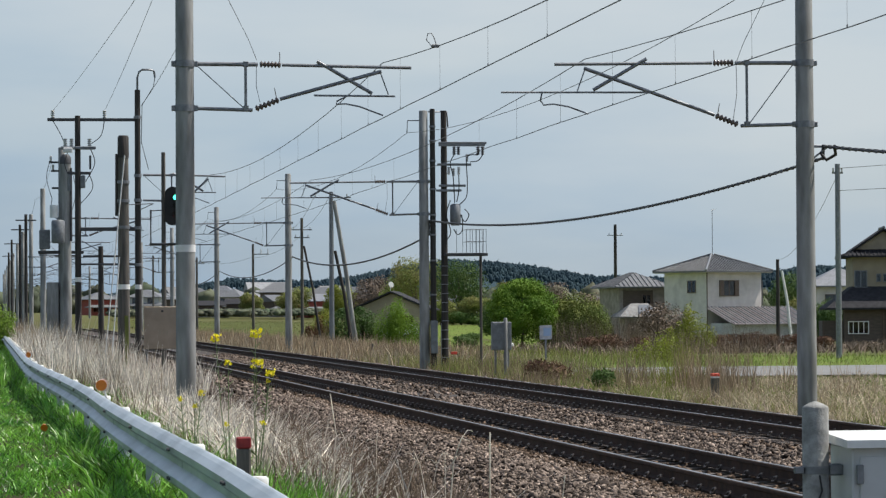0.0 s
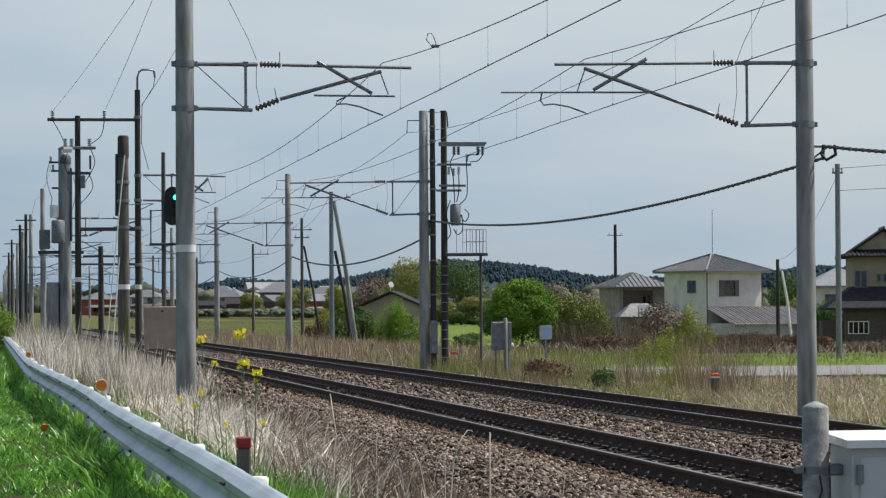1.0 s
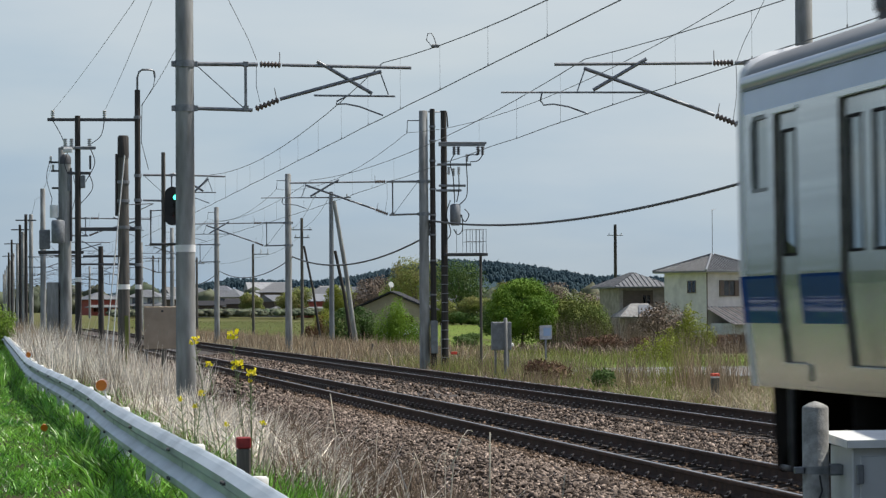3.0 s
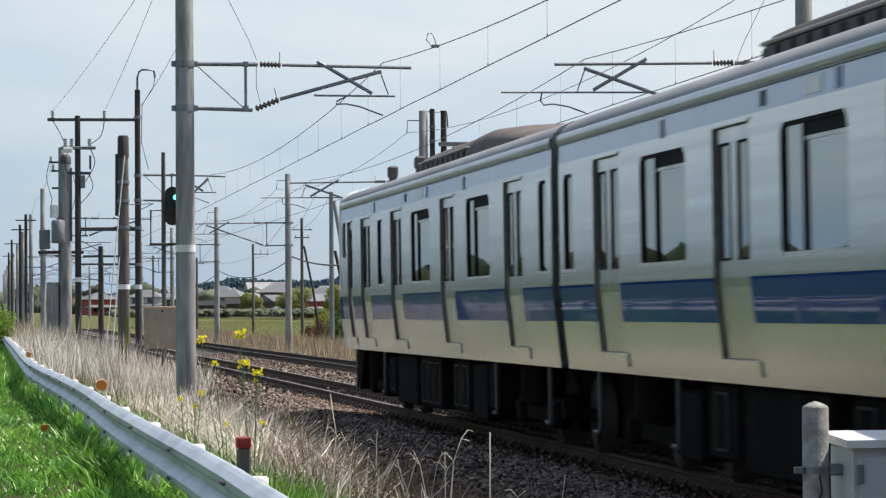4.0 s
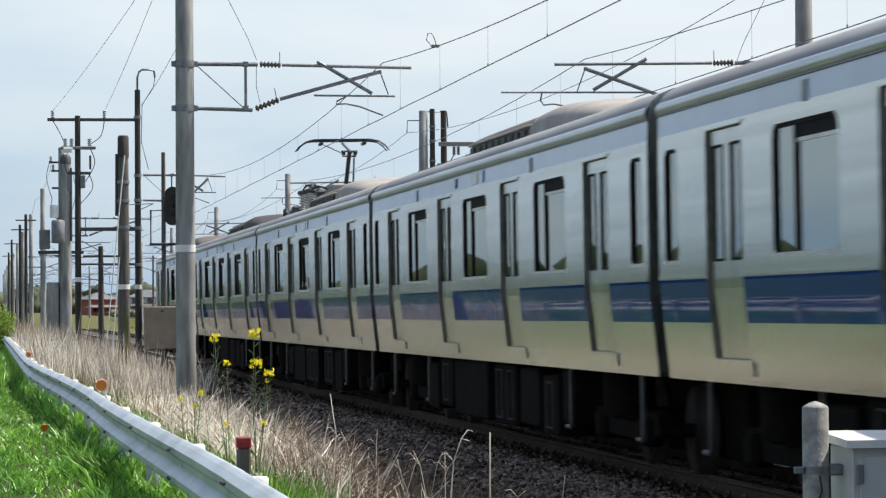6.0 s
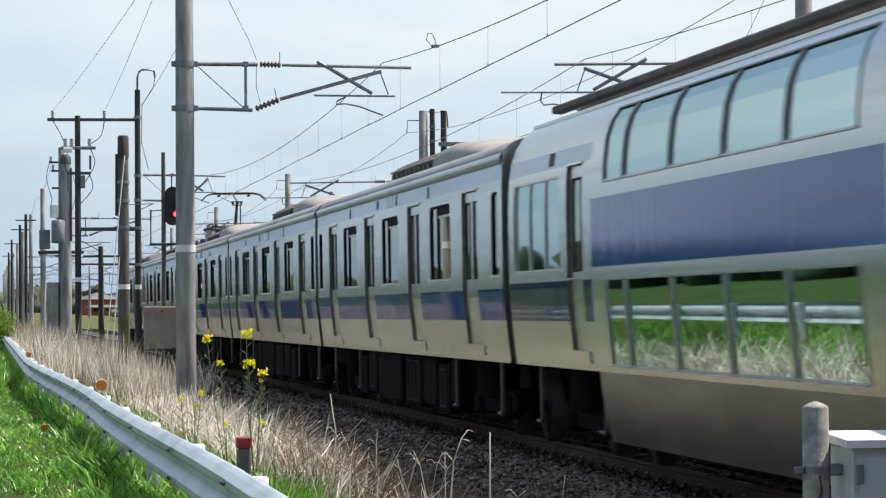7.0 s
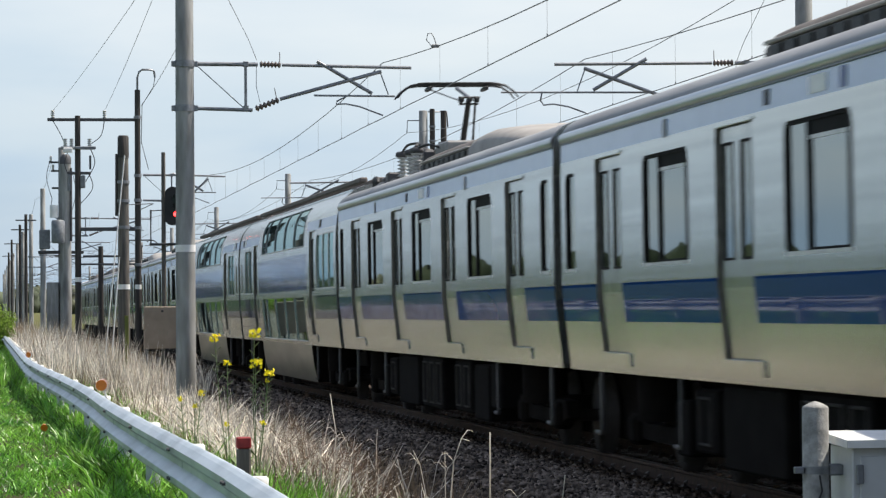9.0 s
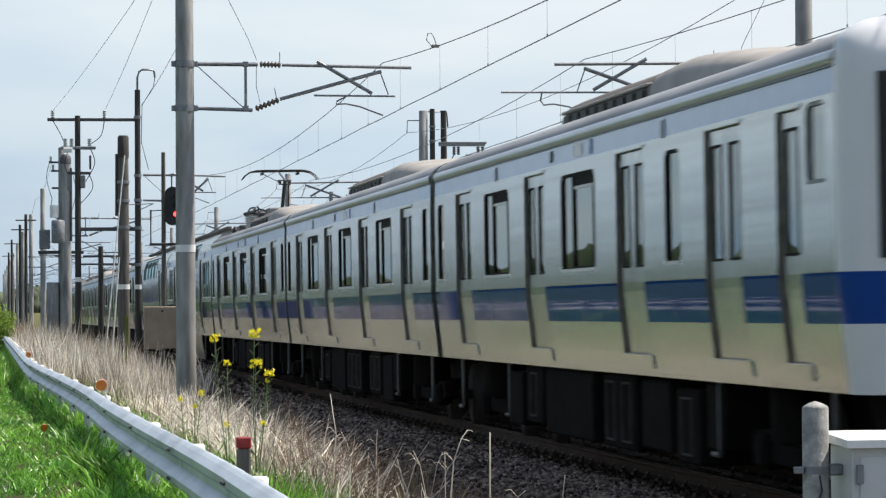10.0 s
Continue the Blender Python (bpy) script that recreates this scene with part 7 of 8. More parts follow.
def spread(n, x0, x1, y0, y1, near=1.0, clump=0.0):
    """Random bases, denser near y0; clumped where asked."""
    u = RNG.uniform(0, 1, n) ** near
    y = y0 + (y1 - y0) * u
    x = RNG.uniform(x0, x1, n)
    if clump:
        m = max(n // 25, 1)
        c = RNG.integers(0, m, n)
        cx, cy = x[:m], y[:m]
        g = RNG.normal(0, clump, (2, n))
        x, y = np.clip(cx[c] + g[0], x0, x1), np.clip(cy[c] + g[1] * 1.6, y0, y1)
    return x, y


def field_of(name, n, x0, x1, y0, y1, h0, h1, w0, w1, lean, material, label, near=1.6, clump=0.0, lift=0.0, category="grass", bend=0.35, patch=None):
    x, y = spread(n, x0, x1, y0, y1, near, clump)
    if patch:
        # grows in patches: share of bare ground, phase
        g = 0.5 + 0.28 * np.sin(1.3 * x + 0.31 * y + patch[1]) + 0.26 * np.sin(0.23 * y - 0.9 * x + 2.1 * patch[1]) + 0.14 * RNG.normal(0, 1, n)
        x, y = x[g > patch[0]], y[g > patch[0]]
        n = len(x)
    if material is STRAW:
        # straw thins out towards the foot of the ballast
        gone = (y < 38) & (x > -7.47 + 0.110 * y + RNG.normal(0, 0.18, n)) & (RNG.uniform(0, 1, n) < 0.93)
        gone |= (y > 17) & (y < 28) & (x < -4.95) & (RNG.uniform(0, 1, n) < 0.7)
        x, y = x[~gone], y[~gone]
        n = len(x)
    h = RNG.uniform(h0, h1, n) * (0.72 + 0.16 * np.sin(x * 2.1 + y * 0.7) * np.cos(y * 0.37) + 0.22 * np.sin(x * 8.3 + 1.3 * np.sin(y * 2.2)) * np.sin(y * 3.1 + x))
    zz = np.where((x > -3.9) & (x < 7.3), np.maximum(bz(x, y), gz(x, y)), gz(x, y))
    return blades(name, x, y, zz - 0.02 + lift, h, RNG.uniform(w0, w1, n), lean, material, label, category, bend)


# verge on the road side of the guardrail
def tuft_grass(n, y0, y1, h0, h1, w0, w1, lean, label, near):
    """Short grass whose height swells into tufts."""
    x, y = spread(n, -8.6, -6.22, y0, y1, near)
    t = 0.5 + 0.5 * np.sin(7 * x + 2.5 * np.sin(1.9 * y)) * np.sin(3.1 * y + 2 * np.sin(4.3 * x)) + 0.35 * np.sin(17 * x + 6 * y) * np.sin(9 * y - 5 * x)
    keep = RNG.uniform(-0.35, 0.8, n) < t
    x, y, t = x[keep], y[keep], np.clip(t[keep], 0.1, 1.4)
    h = RNG.uniform(h0, h1, len(x)) * (0.35 + 1.1 * t)
    return blades("green_grass", x, y, gz(x, y) - 0.02, h, RNG.uniform(w0, w1, len(x)), lean, GRASS, label, bend=0.1)


tuft_grass(90000, 17, 60, 0.05, 0.12, 0.012, 0.028, 1.0, "lush tufted green roadside grass", 1.7)
tuft_grass(6000, 17, 60, 0.10, 0.18, 0.010, 0.022, 1.0, "tufts of taller green roadside grass", 1.6)
field_of("green_grass", 9000, -6.65, -6.12, 17, 60, 0.18, 0.44, 0.012, 0.026, 0.9, GRASS, "tall green grass against the guardrail", 1.35, 0.06, bend=0.25)
field_of("green_grass", 16000, -9.0, -6.6, 60, 240, 0.25, 0.6, 0.014, 0.03, 0.8, GRASS, "lush green roadside grass", 1.3)
field_of("tall_dry_reeds", 5200, -6.3, -3.1, 58, 110, 1.0, 1.75, 0.010, 0.022, 0.4, STRAW, "tall pale dry reeds round the pole feet", 1.0, 0.22, category="reeds", bend=0.6)
field_of("tall_dry_reeds", 3000, -6.3, -3.1, 62, 190, 1.0, 1.9, 0.012, 0.028, 0.4, BROWNREED, "tall brown dry reeds round the pole feet", 1.0, 0.25, category="reeds", bend=0.6)
field_of("tall_dry_reeds", 420, -3.75, -2.5, 66, 74, 0.8, 1.5, 0.010, 0.020, 0.5, STRAW, "pale dry reeds before a tan panel", 1.0, 0.15, category="reeds", bend=0.6)
# verge beside and behind the standpoint
field_of("green_grass", 9000, -8.6, -6.2, -14, 18, 0.08, 0.25, 0.014, 0.03, 1.0, GRASS, "short green roadside grass", 1.0, 0.1)
field_of("dry_grass", 5000, -5.9, -3.6, -14, 18, 0.15, 0.4, 0.012, 0.03, 1.2, STRAW, "short dry straw grass beside the track", 1.0, 0.15)
# dry strip between guardrail and ballast
field_of("dry_grass", 4600, -5.05, -3.8, 18, 60, 0.35, 0.95, 0.016, 0.042, 1.4, STRAW, "pale dry straw grass beside the track", 1.1, 0.12, bend=0.25)
field_of("dry_grass", 5200, -5.1, -3.3, 26, 85, 0.45, 1.05, 0.016, 0.038, 1.1, STRAW, "pale dry straw grass beside the track", 1.0, 0.16)
field_of("dry_grass", 4200, -4.9, -3.55, 23, 40, 0.5, 1.1, 0.014, 0.034, 0.9, STRAW, "tall pale straw at the foot of the ballast", 1.0, 0.14, bend=0.45)
field_of("dry_stems", 1500, -4.6, -3.2, 23, 40, 0.5, 1.0, 0.008, 0.014, 0.7, DEADWEED, "brown branching dry weeds", 1.0, 0.1, category="weeds", bend=0.6)
field_of("green_weeds", 3000, -5.9, -4.7, 19, 28, 0.25, 0.5, 0.014, 0.030, 0.9, GRASS, "fresh broad green weeds in the straw", 1.0, 0.1)
field_of("fallen_straw", 2000, -5.5, -3.5, 18, 60, 0.45, 1.0, 0.016, 0.034, 2.3, STRAW, "broken and fallen pale straw stalks", 1.1, 0.16, bend=0.6)
field_of("dry_stems", 4200, -5.2, -3.3, 18, 60, 0.3, 0.8, 0.010, 0.020, 1.6, DEADWEED, "brown tangled dry weeds", 1.1, 0.12, category="weeds", bend=0.5)
field_of("dry_grass", 16000, -6.4, -3.2, 70, 220, 0.5, 1.15, 0.012, 0.03, 0.6, STRAW, "pale dry straw grass beside the track", 1.3)
field_of("dry_stems", 2400, -5.9, -3.1, 20, 80, 0.6, 1.1, 0.007, 0.011, 0.35, DEADWEED, "thin brown dry weed stems", 1.1, 0.12, category="weeds", bend=0.8)
field_of("pale_stems", 2400, -5.4, -3.2, 20, 75, 0.6, 1.2, 0.012, 0.022, 0.45, STRAW, "tall pale dry weed stems", 1.1, 0.12, category="weeds", bend=0.75)
field_of("dry_stems", 1300, -3.8, -2.9, 24, 60, 0.3, 0.8, 0.006, 0.010, 0.5, DEADWEED, "thin brown dry weed stems", 1.0, 0.12, category="weeds", bend=0.7)
field_of("dry_grass", 5000, -4.6, -3.2, 21, 45, 0.15, 0.45, 0.005, 0.009, 0.9, STRAW, "flattened dry grass at the ballast edge", 1.0, 0.2)
field_of("green_weeds", 5500, -6.0, -4.7, 14, 34, 0.2, 0.5, 0.008, 0.016, 0.8, OLIVEGRASS, "green weeds growing through dry grass", 1.2, 0.12)
field_of("green_weeds", 5000, -5.95, -4.55, 18, 30, 0.22, 0.5, 0.010, 0.022, 0.9, GRASS, "fresh green weeds behind the guardrail", 1.0, 0.1)
field_of("green_weeds", 3500, -6.0, -5.0, 14, 40, 0.25, 0.55, 0.008, 0.016, 0.8, GRASS, "green weeds behind the guardrail", 1.0, 0.1)
field_of("green_weeds", 15000, -6.0, -4.9, 24, 100, 0.18, 0.46, 0.012, 0.028, 0.9, GRASS, "green weeds along the back of the guardrail", 1.0, 0.12)
field_of("green_weeds", 3500, -5.7, -4.2, 26, 80, 0.2, 0.5, 0.012, 0.026, 0.9, OLIVEGRASS, "olive weeds growing through dry grass", 1.0, 0.12)
field_of("dry_stems", 1700, -4.7, -3.0, 23, 37, 0.3, 0.75, 0.006, 0.012, 0.9, TWIG, "dark brown branching dead weeds", 1.0, 0.1, category="weeds", bend=0.6)
field_of("green_weeds", 3600, -5.95, -4.85, 18, 28, 0.28, 0.55, 0.016, 0.034, 0.9, GRASS, "broad fresh green weeds behind the guardrail", 1.0, 0.1)
field_of("green_weeds", 2200, -5.8, -4.6, 20, 34, 0.30, 0.60, 0.014, 0.030, 0.8, OLIVEGRASS, "olive green weeds among the straw", 1.0, 0.1)
field_of("green_weeds", 2600, -5.75, -5.0, 18.5, 25, 0.45, 0.72, 0.008, 0.018, 0.6, GRASS, "tall fresh green weeds behind the guardrail", 1.0, 0.12, bend=0.3)
field_of("green_weeds", 11000, -5.3, -3.5, 32, 110, 0.25, 0.62, 0.014, 0.030, 0.8, GRASS, "fresh green weeds among the straw beside the track", 1.0, 0.15, bend=0.3)
field_of("green_weeds", 7000, -5.3, -3.4, 30, 100, 0.25, 0.60, 0.014, 0.030, 0.8, OLIVEGRASS, "olive weeds among the straw beside the track", 1.0, 0.15, bend=0.3)
# far side of the tracks: a patchwork of straw, olive weeds and brown dead stems
field_of("green_weeds", 4200, 7.8, 12.5, 38, 66, 0.15, 0.45, 0.010, 0.020, 0.9, OLIVEGRASS, "green weeds among bleached straw", 1.0, 0.25, patch=(0.4, 0.9))
field_of("dry_grass", 3600, 7.7, 11.5, 38, 66, 0.25, 0.75, 0.008, 0.018, 1.3, OLDSTRAW, "pale bleached straw beyond the far track", 1.0, 0.22)
field_of("dry_grass", 3800, 7.5, 14, 62, 110, 0.2, 0.5, 0.010, 0.020, 1.2, OLDSTRAW, "dry straw grass beyond the tracks", 1.0, 0.5, patch=(0.5, 0.3))
field_of("olive_weeds", 8000, 7.6, 14, 62, 88, 0.12, 0.42, 0.010, 0.020, 0.8, OLIVEDARK, "low olive weeds before the lane", 1.0, 0.4, patch=(0.3, 0.0))
field_of("olive_weeds", 9000, 7.6, 14, 86, 125, 0.3, 0.95, 0.010, 0.022, 0.6, OLIVEDARK, "olive green weeds beyond the tracks", 1.0, 0.4, patch=(0.35, 0.0))
field_of("green_weeds", 5000, 8.0, 15, 64, 86, 0.10, 0.35, 0.010, 0.022, 0.8, FIELDGRASS, "fresh green grass before the lane", 1.0, 0.5, patch=(0.5, 1.7))
field_of("green_weeds", 6500, 7.8, 13, 84, 122, 0.3, 0.85, 0.010, 0.022, 0.7, OLIVEGRASS, "fresher green weeds beyond the tracks", 1.0, 0.35, patch=(0.42, 1.7))
field_of("dry_reeds", 3600, 7.6, 13.5, 82, 130, 0.5, 1.15, 0.009, 0.018, 0.5, DEADWEED, "brown dead weed stems beyond the tracks", 1.0, 0.3, category="reeds", bend=0.7, patch=(0.5, 3.1))
field_of("dry_reeds", 1500, 7.6, 12.5, 60, 84, 0.25, 0.6, 0.008, 0.016, 0.6, BROWNREED, "short brown dry reeds before the lane", 1.0, 0.3, category="reeds", patch=(0.45, 3.1))
field_of("dry_reeds", 3600, 7.4, 10.5, 78, 150, 0.35, 0.9, 0.009, 0.018, 0.7, BROWNREED, "brown dry reeds beyond the tracks", 1.0, 0.3, category="reeds", patch=(0.4, 4.4))
field_of("dark_weeds", 2600, 7.3, 9.2, 48, 120, 0.10, 0.28, 0.008, 0.018, 1.6, TWIG, "brown matted debris at the ballast's edge", 1.0, 0.25, category="weeds")
field_of("tall_stems", 420, 9.5, 13.5, 74, 96, 1.0, 1.9, 0.008, 0.013, 0.3, DEADWEED, "tall thin brown stems standing beyond the tracks", 1.0, 0.35, category="weeds", bend=0.8)
field_of("tall_stems", 500, 8.0, 11.5, 50, 68, 0.6, 1.3, 0.006, 0.010, 0.4, BROWNREED, "tall thin brown stems beyond the far track", 1.0, 0.3, category="weeds", bend=0.8)
field_of("dry_reeds", 12000, 7.4, 14, 120, 270, 0.5, 1.5, 0.02, 0.05, 0.4, BROWNREED, "brown dry reeds along the line", 1.0, category="reeds")
field_of("dry_grass", 9000, 7.2, 15, 110, 300, 0.4, 1.1, 0.02, 0.05, 0.5, OLDSTRAW, "dry straw grass beyond the tracks", 1.0)
field_of("olive_weeds", 9000, 9, 24, 114, 240, 0.3, 0.8, 0.02, 0.05, 0.6, OLIVEGRASS, "olive green weeds beyond the tracks", 1.0)
field_of("green_grass", 12000, 13, 60, 113, 140, 0.15, 0.4, 0.02, 0.045, 0.7, FIELDGRASS, "yellow green grass beyond the lane", 1.0)
field_of("green_grass", 9000, 11, 24, 84, 96, 0.08, 0.22, 0.012, 0.03, 0.7, FIELDGRASS, "yellow green grass before the lane", 1.0, 0.5)
field_of("dry_grass", 9000, 11, 24, 60, 92, 0.2, 0.6, 0.012, 0.03, 1.6, OLDSTRAW, "dry straw grass before the lane", 1.0, 0.4)
field_of("meadow_grass", 26000, 9, 70, 230, 420, 0.12, 0.4, 0.03, 0.07, 0.8, MEADOW, "meadow grass beyond the line", 1.0)
field_of("dry_hedge", 9000, 22, 70, 150, 200, 0.5, 1.0, 0.03, 0.07, 1.2, TWIG, "brown dead weeds along a field edge", 1.0, category="weeds")


def leaves(name, lobes, n, size, material, parent=None, label="", fill=0.35):
    """Crown of small leaf quads spread through lumpy ellipsoids: (cx, cy, cz, rx, ry, rz)."""
    vol = np.array([l[3] * l[4] * l[5] for l in lobes]) ** 0.67
    pick = RNG.choice(len(lobes), n, p=vol / vol.sum())
    L = np.array(lobes)[pick]
    d = RNG.normal(0, 1, (n, 3))
    d /= np.linalg.norm(d, axis=1)[:, None]
    r = 1 - fill * RNG.uniform(0, 1, n) ** 1.5
    lump = 1 + 0.16 * np.sin(d[:, 0] * 5 + L[:, 0]) * np.cos(d[:, 2] * 6 + L[:, 1]) + 0.045 * RNG.normal(0, 1, n)
    c = L[:, :3] + d * L[:, 3:] * (r * lump)[:, None]
    face = d + RNG.normal(0, 0.45, (n, 3))
    u = np.cross(face, RNG.normal(0, 1, (n, 3)))
    u /= np.linalg.norm(u, axis=1)[:, None] + 1e-9
    w = np.cross(face, u)
    w /= np.linalg.norm(w, axis=1)[:, None] + 1e-9
    s = size * RNG.uniform(0.6, 1.3, n)[:, None]
    v = np.stack([c - u * s, c - w * s * 0.5, c + u * s, c + w * s * 0.5], 1)
    f = np.arange(n * 4).reshape(n, 4)
    ob = fast(name, v.reshape(-1, 3), f, material, parent)
    return tagged(ob, label) if label else ob


def tree(name, x, y, lobes, n, size, material, label, category="tree", trunk=0.12):
    z = float(gz(x, y))
    t = thing(name, label, category, pose(x, y, z))
    top = max(l[2] for l in lobes)
    m = Mesh().tube([(0, 0, -0.2), (0.05, 0, top * 0.4), (0, 0.05, top)], [trunk, trunk * 0.7, trunk * 0.25], 8)
    for l in lobes[:6]:
        m.tube([(0, 0, top * 0.3), (l[0] * 0.6, l[1] * 0.6, l[2] * 0.8), (l[0], l[1], l[2])], [trunk * 0.5, trunk * 0.3, trunk * 0.1], 6)
    m.put("trunk", BARK, t)
    leaves("crown", lobes, n, size, material, t)
    return t


def lobes_of(w, h, n, base=0.0, seed=1):
    r = random.Random(seed)
    out = [(0, 0, base + h * 0.5, w * 0.42, w * 0.4, h * 0.46)]
    for k in range(n):
        a = r.uniform(0, 6.28)
        q = r.uniform(0.3, 0.62) * w / 2
        s = r.uniform(0.28, 0.45)
        out.append((q * math.cos(a), q * math.sin(a), base + h * r.uniform(0.2, 0.8), w * s * 0.6, w * s * 0.6, h * s * 0.6))
    return out


def dome(w, h, n, seed):
    """Lobes of a clipped, dense crown: one large body and many small tufts all over its outside."""
    r = random.Random(seed)
    out = [(0, 0, h * 0.46, w * 0.45, w * 0.45, h * 0.46)]
    for k in range(n):
        a, e = r.uniform(0, 6.28), r.uniform(-0.5, 1.45)
        q = r.uniform(0.13, 0.20) * w
        out.append((w * 0.40 * math.cos(a) * math.cos(e), w * 0.40 * math.sin(a) * math.cos(e), h * 0.46 + h * 0.43 * math.sin(e), q, q, q * 0.8))
    return out


def plumes(w, h, n, seed):
    """Lobes of a bush of upright sprays of uneven height."""
    r = random.Random(seed)
    out = []
    for k in range(n):
        x, y = r.uniform(-0.5, 0.5) * w, r.uniform(-0.4, 0.4) * w
        t = h * (1 - 0.9 * abs(x / w)) * r.uniform(0.55, 1.0)
        out.append((x, y, t * 0.52, w * r.uniform(0.10, 0.19), w * 0.15, t * 0.5))
    return out


tree("round_tree", 30.3, 210, dome(4.75, 4.95, 80, 3), 52000, 0.075, LEAFDOME, "dense rounded green tree beyond the tracks")
tree("bushy_tree", 34.6, 212, plumes(4.6, 5.0, 60, 5), 34000, 0.075, OLIVELEAF, "loose olive green tree beside a rounded tree")
tree("hedge_bush", 20.7, 236, dome(2.5, 3.2, 20, 8), 7000, 0.065, LEAF, "dark green hedge bush by the line", "bush")
tree("hedge_bush", 22.3, 237, dome(2.7, 3.25, 20, 9), 7000, 0.065, LEAF, "dark green hedge bush by the line", "bush")
tree("hedge_bush", 24.5, 234, plumes(3.2, 4.5, 30, 10), 12000, 0.065, LEAFNEW, "bright green bush of upright sprays by the line", "bush")
tree("hedge_bush", 19.0, 238, plumes(2.4, 3.0, 18, 11), 4500, 0.065, LEAFRED, "reddish brown hedge bush by the line", "bush")
tree("hedge_bush", 19.6, 241, dome(2.4, 3.1, 14, 14), 4000, 0.065, LEAFYEL, "yellow green shrub behind a red hedge", "bush")
tree("low_shrub", 28.0, 222, lobes_of(2.0, 0.9, 7, 0.0, 31), 2500, 0.07, LEAF, "low dark shrub at the field edge", "bush", 0.04)
tree("low_shrub", 29.3, 228, lobes_of(2.2, 1.1, 7, 0.0, 32), 2500, 0.07, LEAF, "low dark shrub at the field edge", "bush", 0.04)
tree("yellow_bush", 30.3, 158, plumes(2.4, 3.3, 18, 12), 4200, 0.065, LEAFYEL, "yellow green spring bush before the house", "bush", 0.06)
tree("yellow_bush", 20.1, 120, plumes(2.4, 1.7, 16, 44), 1900, 0.06, LEAFYEL, "low yellow green shrub beside the lane", "bush", 0.03)
tree("low_bush", 9.15, 80, lobes_of(0.9, 0.6, 5, 0.0, 13), 900, 0.05, LEAF, "low dark green bush beside the far track", "bush", 0.03)
tree("bare_thicket", 50.3, 250, lobes_of(4.0, 3.6, 7, 0.2, 15), 2200, 0.10, TWIG, "bare brown thicket before the house", "bush", 0.08)
tree("bare_thicket", 39, 205, lobes_of(3.6, 3.2, 7, 0.2, 16), 1700, 0.10, TWIG, "bare brown thicket beyond the tracks", "bush", 0.08)
tree("bare_thicket", 62, 226, lobes_of(3.2, 3.4, 7, 0.2, 17), 2200, 0.10, BROWNREED, "brown thicket before the ochre house", "bush", 0.08)
for k, (px, y, w, h, mt, lb) in enumerate(((735, 430, 10, 9.6, OLIVEGRASS, "tall light green tree in the distance"), (712, 440, 8, 7.5, LEAFNEW, "light green tree in the distance"), (812, 420, 8.5, 9.2, LEAF, "broad dark tree in the distance"),
                                           (780, 400, 5, 3.4, OLIVEGRASS, "olive tree in the distance"), (845, 400, 6, 3.6, OLIVEGRASS, "light green tree in the distance"), (690, 380, 5, 4.2, LEAFNEW, "light green tree in the distance"), (815, 400, 8, 1.7, LEAF, "dark bush behind a green field"), (880, 300, 5, 4.4, LEAF, "dark tree behind a green field"),
                                           (660, 520, 9, 8, TWIG, "leafless brown tree in the distance"), (605, 540, 7, 6.5, LEAFYEL, "yellow green tree in the distance"), (520, 600, 8, 6, OLIVEGRASS, "olive tree among distant houses"), (445, 640, 6, 5, OLIVEGRASS, "olive tree among distant houses"),
                                           (1075, 330, 6, 4.4, OLIVEGRASS, "olive tree before the houses"), (1110, 340, 7, 4.2, TWIG, "leafless brown tree before the houses"), (1050, 360, 6, 4.6, TWIG, "leafless brown tree before the houses"), (960, 420, 8, 5.5, TWIG, "leafless brown tree in the distance"), (915, 460, 8, 6.0, OLIVEGRASS, "olive tree in the distance"), (1395, 380, 8, 7.0, LEAF, "dark tree behind the houses"), (1452, 262, 4.5, 4.0, LEAF, "dark garden tree beside the ochre house"), (1420, 330, 6, 4.5, OLIVEGRASS, "olive tree behind the houses"))):
    x = -7.47 + y * math.tan(YAW + (px - 784) / 5307)
    tree("field_tree", x, y, lobes_of(w, h, 13, 0.2, 20 + k), 9500, 0.05 + 0.00022 * y, mt, lb, "tree", 0.2)
tree("roadside_bush", -7.0, 118, lobes_of(1.9, 1.9, 7, 0.0, 60), 3500, 0.06, LEAFNEW, "green bush beside the road", "bush", 0.05)


def reed_clump(x, y, n, h, label, material=BROWNREED, wide=0.5):
    t = thing("reed_clump", label, "reeds", pose(x, y, float(gz(x, y))))
    X, Y = RNG.normal(0, wide, n), RNG.normal(0, wide, n)
    blades("foliage", X, Y, np.zeros(n) - 0.05, RNG.uniform(0.5, 1.0, n) * h, RNG.uniform(0.010, 0.018, n), 0.35, material, "", "", 0.8, t, "stuff")
    return t


for k, (x, y, n, h) in enumerate(((11.6, 80, 160, 1.9), (12.2, 79, 130, 1.8), (12.9, 82, 120, 1.7), (10.9, 84, 90, 1.4), (13.6, 78, 60, 1.5), (8.3, 86, 160, 0.7), (9.3, 90, 120, 0.9), (14.4, 74, 80, 1.2))):
    reed_clump(x, y, n, h, "clump of tall brown dry reeds", wide=0.35)
reed_clump(11.7, 82, 120, 1.75, "clump of tall yellow green stems", LEAFYEL, 0.35)

for k, (x, y, n, h) in enumerate(((33.5, 205, 220, 2.6), (38.0, 212, 240, 3.0), (42.0, 222, 240, 3.0), (45.5, 235, 240, 3.0), (48.0, 240, 200, 2.6), (27.5, 150, 160, 1.6), (33.5, 158, 160, 1.9), (63.5, 222, 200, 2.6))):
    reed_clump(x, y, int(n * 1.8), h * 1.12, "thicket of bare brown upright twigs", TWIG, 1.3)

